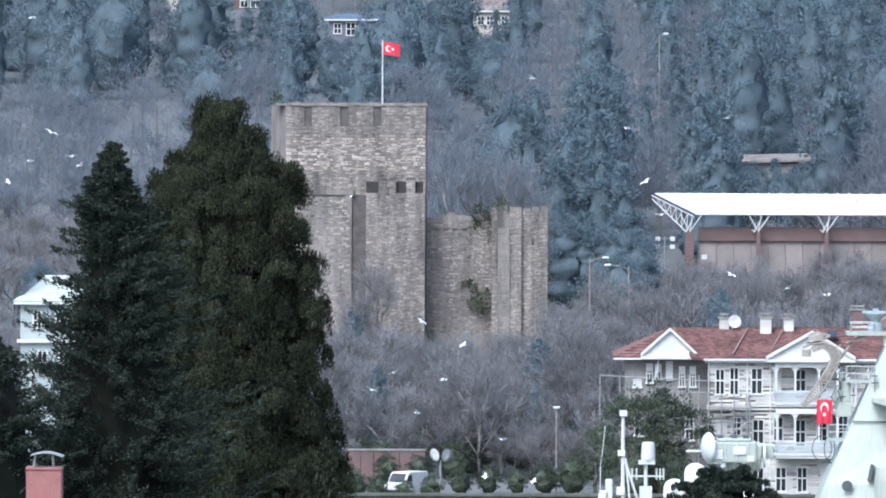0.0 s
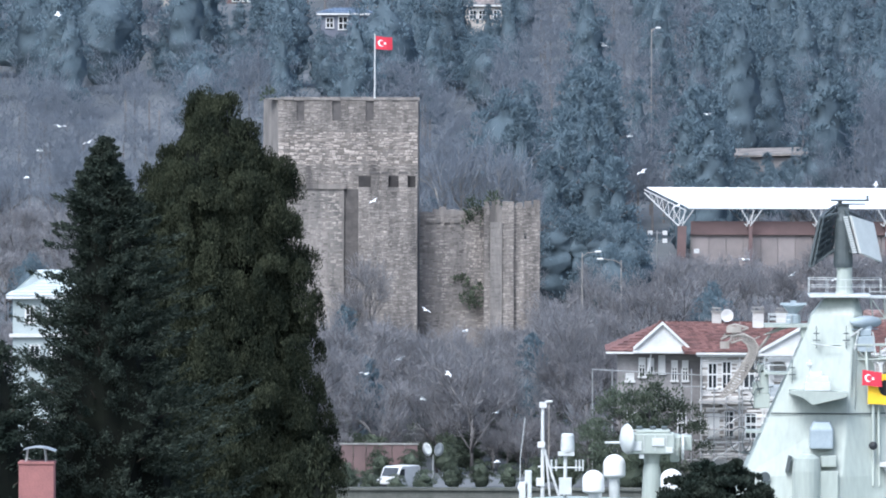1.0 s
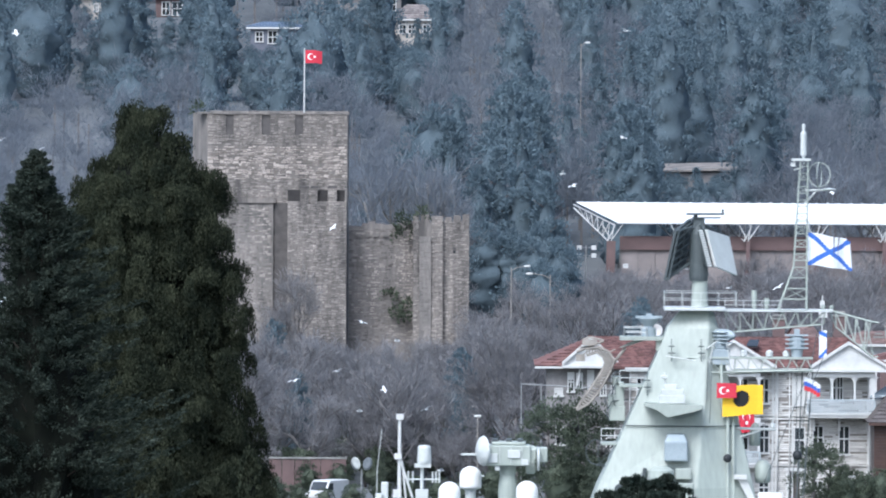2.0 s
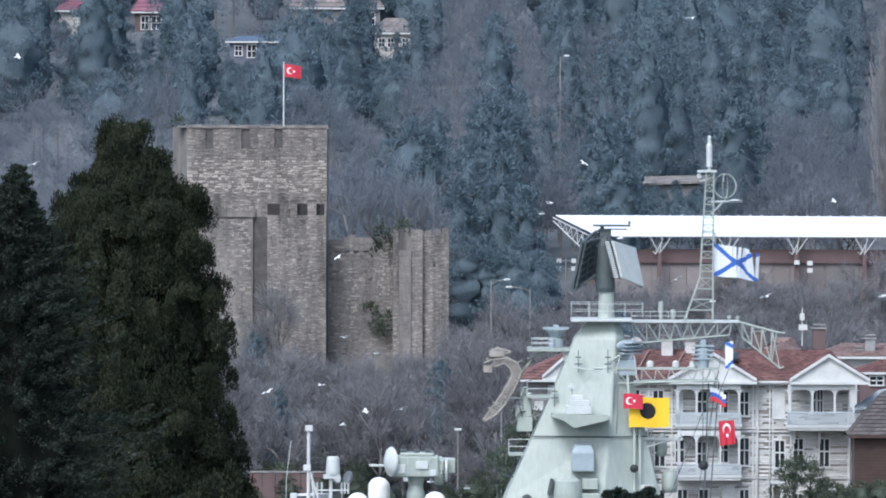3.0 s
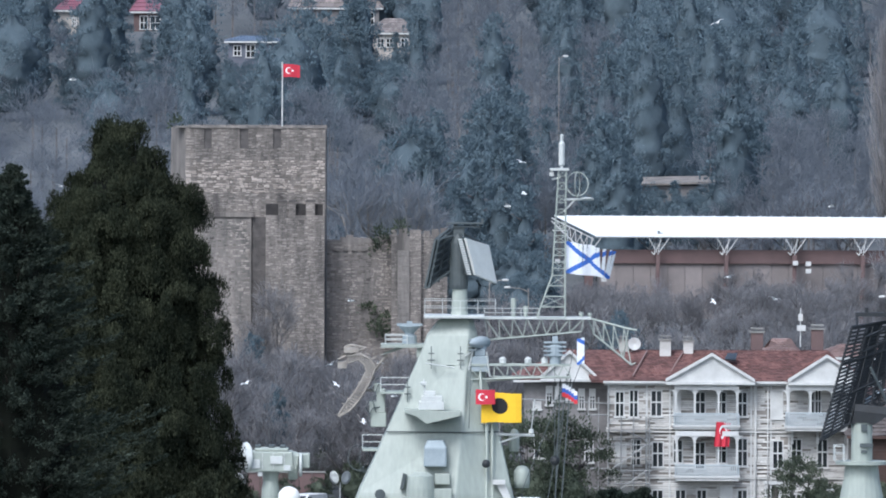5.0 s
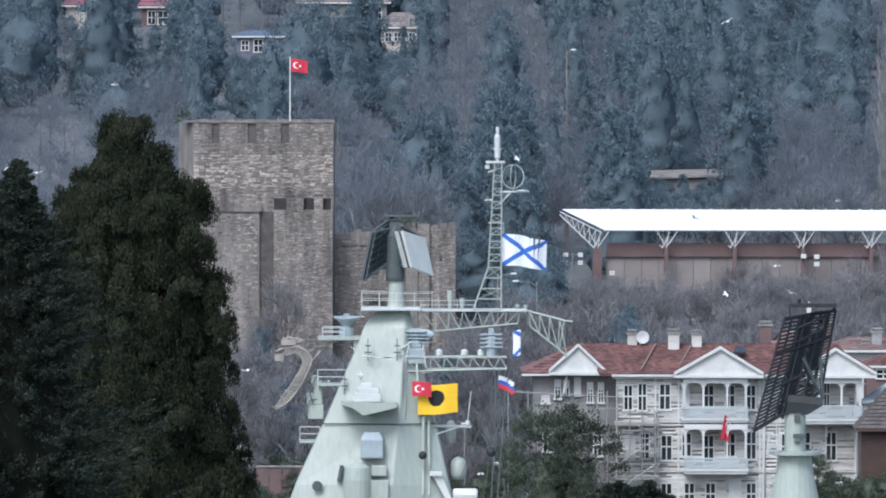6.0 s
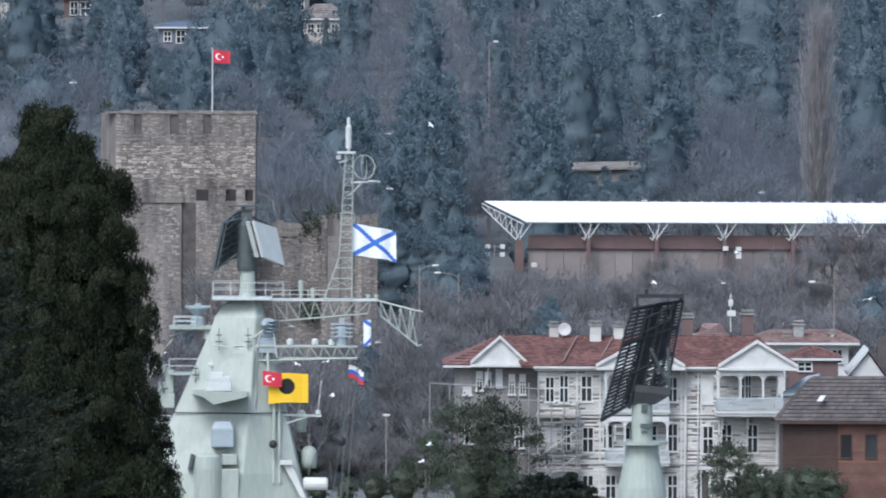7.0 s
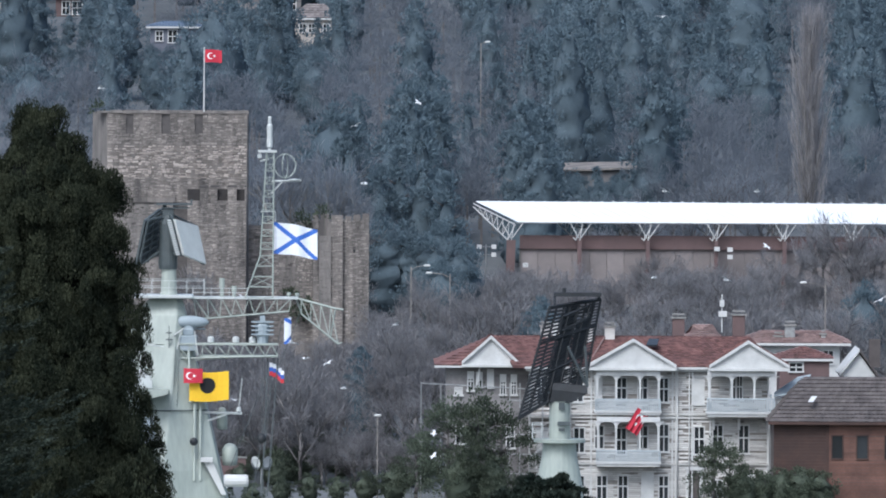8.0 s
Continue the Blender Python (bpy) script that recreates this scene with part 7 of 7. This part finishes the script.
part("aerial_mast", Geo().tube((X(1411), 1, Z(620)), (X(1411), 1, Z(552)), 0.06).box(X(1407), .8, Z(574), X(1415), 1.2, Z(562)).box(X(1405), .8, Z(592), X(1420), 1.2, Z(582)), M_WHITE, villa)
cott = simple_house("cottage", 930, 1352, 1402, 632, 720, M_WHITE, "small house with pinkish tiled roof behind the mansion", 606, M_TILEOLD, [], 2.0, 6, 0.3, 6)
red = simple_house("low_house", 922, 1512, 1600, 668, 760, M_BRICKRED, "low house with dark red tiled roof", 645, M_TILE, [(1530, 1552, 672, 686)], 2.0, 7, 0.3, 7)
gab = thing("gabled_house", (0, 925, 0), "white gabled house with dark roof", "house")
S = Sight(925)
X, Z = S.x, S.z
part("wall", Geo().prism([(X(1624), Z(760)), (X(1680), Z(760)), (X(1680), Z(692)), (X(1653), Z(655)), (X(1624), Z(688))], 0, 8), M_WHITE, gab)
part("roof", Geo().add([(X(1618), -.4, Z(694)), (X(1653), -.4, Z(651)), (X(1653), 8.4, Z(651)), (X(1618), 8.4, Z(694)), (X(1618), -.4, Z(690)), (X(1653), -.4, Z(646)), (X(1653), 8.4, Z(646)), (X(1618), 8.4, Z(690))], [(0, 1, 2, 3), (7, 6, 5, 4), (0, 4, 5, 1), (3, 2, 6, 7), (0, 3, 7, 4)]), M_WHITE, gab)
part("roof", Geo().add([(X(1688), -.4, Z(698)), (X(1653), -.4, Z(651)), (X(1653), 8.4, Z(651)), (X(1688), 8.4, Z(698)), (X(1688), -.4, Z(694)), (X(1653), -.4, Z(646)), (X(1653), 8.4, Z(646)), (X(1688), 8.4, Z(694))], [(3, 2, 1, 0), (4, 5, 6, 7), (1, 5, 4, 0), (2, 3, 7, 6), (4, 7, 3, 0)]), M_SLATE, gab)
part("chimney", Geo().box(X(1672), 2, Z(680), X(1692), 3, Z(630)), M_SLATE, gab)
brown = thing("timber_house", (0, 893, 0), "dark brown timber house with a broad dark roof", "house")
S = Sight(893)
X, Z = S.x, S.z
bw = [(1606, 1624, 800, 840), (1650, 1668, 800, 840), (1700, 1720, 800, 840)]
hl = [(X(a), X(b), Z(d), Z(c)) for a, b, c, d in bw]
zt0 = 1.7
gq = Geo()
for a, b, c, d in wall_strips(X(1502), X(1800), zt0, Z(776), hl):
    gq.box(a, 0, c, b, .2, d)
    z = c
    while z < d - .05:
        # The wall is flat; two plank tones paint a shaded and a lit face.
        for p0, p1, wood in ((a, min(b, X(1595)), M_BROWNWOOD), (max(a, X(1595)), b, M_LITWOOD)):
            if p1 > p0:
                part("plank", Geo().box(p0, -.05, z, p1, -.004, min(d, z + .23)), wood, brown)
        z += .25
gq.box(X(1502), .2, zt0, X(1502) + .2, 8, Z(776)).box(X(1510), 3, zt0, X(1800), 3.1, Z(776))
part("wall", gq, M_SLATE, brown, "dark timber wall behind brown planks")
for a, b, c, d in hl:
    wq = part("window", Geo().box(a - .1, -.1, c, a, .1, d).box(b, -.1, c, b + .1, .1, d).box(a - .1, -.1, d, b + .1, .1, d + .1).box(a - .1, -.15, c - .1, b + .1, .1, c), M_BROWNWOOD, brown)
    part("pane", Geo().box(a, .05, c, b, .1, d), M_GLASS, wq)
tile_plane(brown, (X(1492), -.7, Z(776)), (X(1800), -.7, Z(776)), (X(1800), 5, Z(700)), (X(1560), 5, Z(700)), 12, M_SLATE)
tile_plane(brown, (X(1492), 10, Z(776)), (X(1492), -.7, Z(776)), (X(1560), 5, Z(700)), (X(1560), 5.1, Z(700)), 12, M_SLATE)
part("eaves_board", Geo().box(X(1492), -.75, Z(780), X(1800), -.6, Z(775)), M_BROWNWOOD, brown)
part("corner_post", Geo().box(X(1595), -.12, zt0, X(1600), .05, Z(778)), M_BROWNWOOD, brown)
part("skylight", Geo().add([(X(1562), .4, Z(741)), (X(1572), .4, Z(741)), (X(1580), 1.3, Z(731)), (X(1570), 1.3, Z(731))], [(0, 1, 2, 3)]), M_WHITE, brown)
shed = thing("lean_to", (0, 899, 0), "grey-blue metal lean-to roof between two houses", "shed")
S = Sight(899)
X, Z = S.x, S.z
part("roof", Geo().add([(X(1494), 0, Z(729)), (X(1534), 0, Z(726)), (X(1572), 4, Z(694)), (X(1548), 4, Z(699)), (X(1494), 0, Z(732)), (X(1534), 0, Z(729)), (X(1572), 4, Z(697)), (X(1548), 4, Z(702))], [(0, 1, 2, 3), (4, 5, 1, 0), (7, 6, 5, 4), (7, 4, 0, 3)]), M_BLUEGREY, shed)
part("wall", Geo().box(X(1497), .3, 1.7, X(1540), 3, Z(734)), M_WHITE, shed)

# mint-white house behind the conifers
pale = simple_house("pale_house", 880, -150, -20, 588, 900, M_MINTWALL, "pale white house with a light hipped roof behind conifers", 540, M_MINT, [(-126, -114, 603, 630), (-86, -72, 603, 634), (-118, -104, 672, 712), (-80, -66, 672, 712)], 4.0, 9, 0.5)
S = Sight(880)
part("string_course", Geo().box(S.x(-156), -.35, S.z(656), S.x(-14), 0.0, S.z(650)), M_WHITE, pale)

# houses high on the hill
def hill_house(name, y, u0, u1, v_base, v_eave, v_ridge, wall, roof, label, wins):
    return simple_house(name, y, u0, u1, v_eave, v_base, wall, label, v_ridge, roof, wins, 1.5, 9, 0.5, 6)


hill_house("hill_house", 1350, 226, 306, 75, 32, -14, M_BRICKRED, M_PURPLE, "hillside house with a maroon roof and white windows", [(238, 250, 38, 60), (256, 272, 38, 60), (280, 294, 38, 56)])
hill_house("hill_house", 1345, 92, 152, 75, 30, 0, M_CREAM, M_PURPLE, "small cream hillside house with a maroon roof", [(118, 123, 42, 54)])
hill_house("hill_house", 1292, 394, 482, 128, 84, 72, M_BLUEWALL, M_TARP, "haze-tinted hillside house patched with blue tarpaulin", [(404, 415, 90, 106), (426, 440, 88, 109), (466, 472, 97, 104)])
hill_house("hill_house", 1340, 505, 660, 60, 24, -25, M_GREYWALL, M_GREYROOF, "large hillside house with a grey-brown tiled roof", [(600, 610, 30, 50), (640, 650, 30, 50)])
hill_house("hill_house", 1318, 648, 722, 100, 68, 40, M_CREAM, M_GREYROOF, "pale hillside house with a mauve-grey tiled roof", [(658, 668, 76, 90), (674, 684, 76, 90), (700, 710, 76, 90)])

# ---- street things, chimney, van, gulls ----
van = thing("van", (0, 0, 0), "white delivery van parked on the shore road", "van")
S = Sight(896.5)
vx = S.x(535)
body = [(-2.6, 0.45), (2.5, 0.45), (2.55, 1.0), (2.5, 2.15), (2.3, 2.3), (-1.0, 2.32), (-1.35, 2.2), (-2.0, 1.35), (-2.6, 1.15), (-2.7, 0.8)]
bo = part("body", Geo().prism(body, -0.95, 0.95), M_WHITE, van, bevel=0.08)
part("windscreen", Geo().add([(-1.98, -.8, 1.42), (-1.98, .8, 1.42), (-1.42, .75, 2.15), (-1.42, -.75, 2.15)], [(3, 2, 1, 0)]).add([(-2.02, -.8, 1.42), (-2.02, .8, 1.42), (-1.45, .75, 2.18), (-1.45, -.75, 2.18)], [(0, 1, 2, 3)]), M_GLASS, van)
for s in (-1, 1):
    part("side_window", Geo().prism([(-1.75, 1.4), (-0.65, 1.4), (-0.65, 2.05), (-1.35, 2.05)], s * .955 - .005, s * .955 + .005), M_GLASS, van)
    for x in (-1.75, 1.6):
        w = part("wheel", Geo().lathe([(0.2, -.11), (0.34, -.1), (0.36, 0), (0.34, .1), (0.2, .11)], (x, s * .86, .36), 16, "y"), M_BLACK, van)
        part("hub", Geo().lathe([(0.17, -.125), (0.19, .125)], (x, s * .86, .36), 12, "y"), M_STEEL, w)
    part("headlight", Geo().box(-2.68, s * .72 - .14, .82, -2.58, s * .72 + .14, 1.02), M_GLASS, van)
part("bumper", Geo().box(-2.78, -.9, .4, -2.6, .9, .66), M_BLACK, van, bevel=0.03)
van.matrix_world = pose(vx, 896.5, 1.86, 0, 0, 62) @ Matrix.Scale(0.84, 4)


def street_lamp(u, v_top, d, reach, label="slender grey street lamp with a curved arm"):
    S4 = Sight(d)
    x = S4.x(u)
    z0 = ground_z(x, d)
    lt = thing("street_lamp", (x, d, z0), label, "street lamp", "street lamps")
    h = S4.z(v_top) - z0
    part("pole", Geo().tube((0, 0, -.2), (0, 0, h), 0.06, 0.045, 8).path([(0, 0, h - .3), (reach * .4, 0, h), (reach, 0, h + .1)], 0.03), M_UNDER, lt)
    part("lamp_head", Geo().lathe([(0.03, -.3), (0.1, -.2), (0.11, .2), (0.03, .3)], (reach * 1.15, 0, h + .1), 10, "x"), M_WHITE, lt)


street_lamp(1592, 531, 945, -1.6)
street_lamp(858, 504, 985, 1.2)
street_lamp(927, 517, 985, -1.6)
street_lamp(979, 107, 1180, 0.6)
street_lamp(1454, 874, 889.9, 0.35, "slim white lamp post beside the brown house")
street_lamp(800, 770, 905, 0.01, "slim pale post by the shore")
# pair of dishes by the shore
S = Sight(915)
X, Z = S.x, S.z
dish = thing("dish_pair", (X(595), 915, 2.0), "two grey parabolic dishes on a short stand", "dish")
part("stand", Geo().tube((0, 0, -.3), (0, 0, Z(862) - 2.0), 0.08, n=8), M_STEEL, dish)
for s, a in ((-1, 0.55), (1, -0.35)):
    d = part("dish", Geo().lathe([(0.05, 0.16), (0.3, 0.1), (0.52, -0.05), (0.56, -0.08), (0.3, 0.04)], (0, 0, 0), 18, "y"), M_NAVYL, dish, smooth=True)
    d.matrix_basis = pose(s * 0.42, 0, Z(853) - 2.0, 10, s * 18, s * 50)
wallp = thing("garden_wall", (0, 918, 0), "weathered reddish garden wall behind the road", "wall")
for k in range(6):
    part("panel", Geo().box(X(430) + k * 1.05, 0, 1.6, X(430) + k * 1.05 + 1.0, .3, Z(848)), M_BRICKRED, wallp)
part("coping", Geo().box(X(428), -.08, Z(848), X(430) + 6.35, .38, Z(845)), M_QUAY, wallp)

# chimney of the house below the lookout
S = Sight(200)
X, Z = S.x, S.z
near = thing("near_house", (0, 200, 0), "house roof with a salmon-red chimney and metal cowl", "house")
gx, gz = X(-109), ground_z(X(-109), 200)
part("wall", Geo().box(gx - 4, -1, gz - 1, gx + 3, 7, gz + 7.2), M_GREYWALL, near)
tile_plane(near, (gx - 4.5, -1.5, gz + 7.2), (gx + 3.5, -1.5, gz + 7.2), (gx + 2.5, 3, gz + 9.4), (gx - 3.5, 3, gz + 9.4), 10, M_TILEOLD)
tile_plane(near, (gx + 3.5, 7.5, gz + 7.2), (gx - 4.5, 7.5, gz + 7.2), (gx - 3.5, 3, gz + 9.4), (gx + 2.5, 3, gz + 9.4), 10, M_TILEOLD)
ch = part("chimney", Geo().box(X(-130), 0, gz + 6, X(-67), .62, Z(880)), M_CHIM, near, "salmon-red rendered chimney", bevel=0.02)
part("rim", Geo().box(X(-131), -.02, Z(882), X(-66), .64, Z(877)), M_CHIM, ch, bevel=0.01)
for a, b in ((-118, -115), (-82, -85)):
    for yy in (.06, .56):
        part("cowl_leg", Geo().path([(X(a), yy, Z(878)), (X(b), yy, Z(854))], 0.012, 4), M_STEEL, ch)
g = Geo()
n = 10
arc = [(X(-122) + (X(-65) - X(-122)) * i / n, Z(857) + 0.06 * math.sin(math.pi * i / n) - .025 * i / n) for i in range(n + 1)]
g.prism([p for p in arc] + [(x, z + .012) for x, z in arc[::-1]], -.06, .68)
part("cowl", g, M_STEEL, ch, "curved sheet-metal cowl")

# gulls
gull = new("gull")
tagged(gull, "white gull gliding over the shore", "bird", "gulls")
part("body", Geo().lathe([(0.01, -.28), (0.05, -.2), (0.085, -.02), (0.075, .1), (0.045, .19), (0.045, .24), (0.012, .3)], (0, 0, 0), 10, "x"), M_GULL, gull, smooth=True)
for s in (-1, 1):
    g = Geo()
    top_ = [(0.13, 0.04 * s, .03), (0.16, .28 * s, .14), (0.06, .62 * s, .08), (-.02, .64 * s, .08), (-.05, .3 * s, .12), (-.1, .04 * s, .02)]
    g.add([p for p in top_] + [(x, y, z - .015) for x, y, z in top_], [(0, 1, 4, 5), (1, 2, 3, 4), (11, 10, 7, 6), (10, 9, 8, 7), (0, 6, 7, 1), (1, 7, 8, 2), (3, 9, 10, 4), (4, 10, 11, 5)])
    part("wing", g, M_GULL, gull)
gull.scale = (0.85, 0.85, 0.85)
# bearings of each bird at the start, the middle and the end
FLIGHTS = [(-130, 81, 40, 120, 309, 191), (-96, 284, -30, 300, 120, 330), (-133, 334, -60, 330, 40, 300), (-61, 326, 60, 300, 200, 420), (-173, 372, -40, 400, 60, 520), (-45, 342, 90, 420, 300, 470),
           (432, 396, 600, 481, 650, 640), (634, 658, 655, 633, 712, 676), (512, 707, 560, 690, 671, 668), (600, 720, 640, 740, 832, 607), (473, 738, 455, 700, 400, 640), (553, 778, 600, 760, 740, 720),
           (705, 825, 690, 720, 560, 560), (674, 891, 760, 860, 900, 840), (755, 185, 1245, 31, 1300, 60), (924, 273, 948, 394, 870, 214), (1101, 254, 1000, 300, 760, 255), (957, 368, 953, 369, 776, 358),
           (983, 426, 1100, 430, 1307, 368), (1108, 532, 1200, 500, 1487, 466), (1209, 555, 1250, 540, 1288, 522), (1279, 567, 1350, 530, 1417, 525), (760, 899, 820, 870, 900, 800), (562, 617, 600, 608, 548, 742),
           (1330, 400, 1470, 361, 1470, 368), (1500, 520, 1553, 537, 1690, 560)]
gulls = []
for k, f in enumerate(FLIGHTS):
    gulls.append((gull if k == 0 else copy_thing(gull, pose(0, 760, 20)), f, 720 + (k * 37) % 150))


def motions():
    # the ship steams steadily across and slightly away
    walk(ship, [(t / 2, pose(6.912 - 4.084 * (t / 2 - 3.5), 640 + 3.0 * (t / 2 - 3.5), 0)) for t in range(17)])
    walk(search_aerial, [(t / 2, pose(search_at[0], search_at[1], search_at[2], -8, 0, 96 * (t / 2 - 4.35))) for t in range(17)])
    # the hung banner lifts in the wind towards the end
    bx, bz = Sight(900).x(1260.5), Sight(900).z(750)
    walk(bann, [(t, pose(bx, 898.3, bz, 0, ry, rz)) for t, ry, rz in ((0, 2, 0), (1.5, -2, 4), (3.5, -4, 0), (4.7, 2, 6), (5.8, 18, 50), (6.5, 20, 54), (7, 22, 50), (7.5, 26, 44), (8, 36, 32))])
    # the gulls glide, banking a little
    for k, (bird, (u0, v0, u1, v1, u2, v2), d) in enumerate(gulls):
        P = Sight(d)
        head = 180 if u2 < u0 else 0
        rows = []
        for i, (t, u, v) in enumerate(((0, u0, v0), (1.75, (u0 + u1) / 2 + 12, (v0 + v1) / 2 - 9), (3.5, u1, v1), (5.75, (u1 + u2) / 2 - 10, (v1 + v2) / 2 + 8), (8, u2, v2))):
            rows.append((t, pose(P.x(u), d, P.z(v), 25 * math.sin(k * 2.1 + i * 1.3), 0, head + 50 * math.sin(k * 1.7) + 12 * math.sin(i * 1.1 + k))))
        walk(bird, rows)
    wave_flags()


motions()
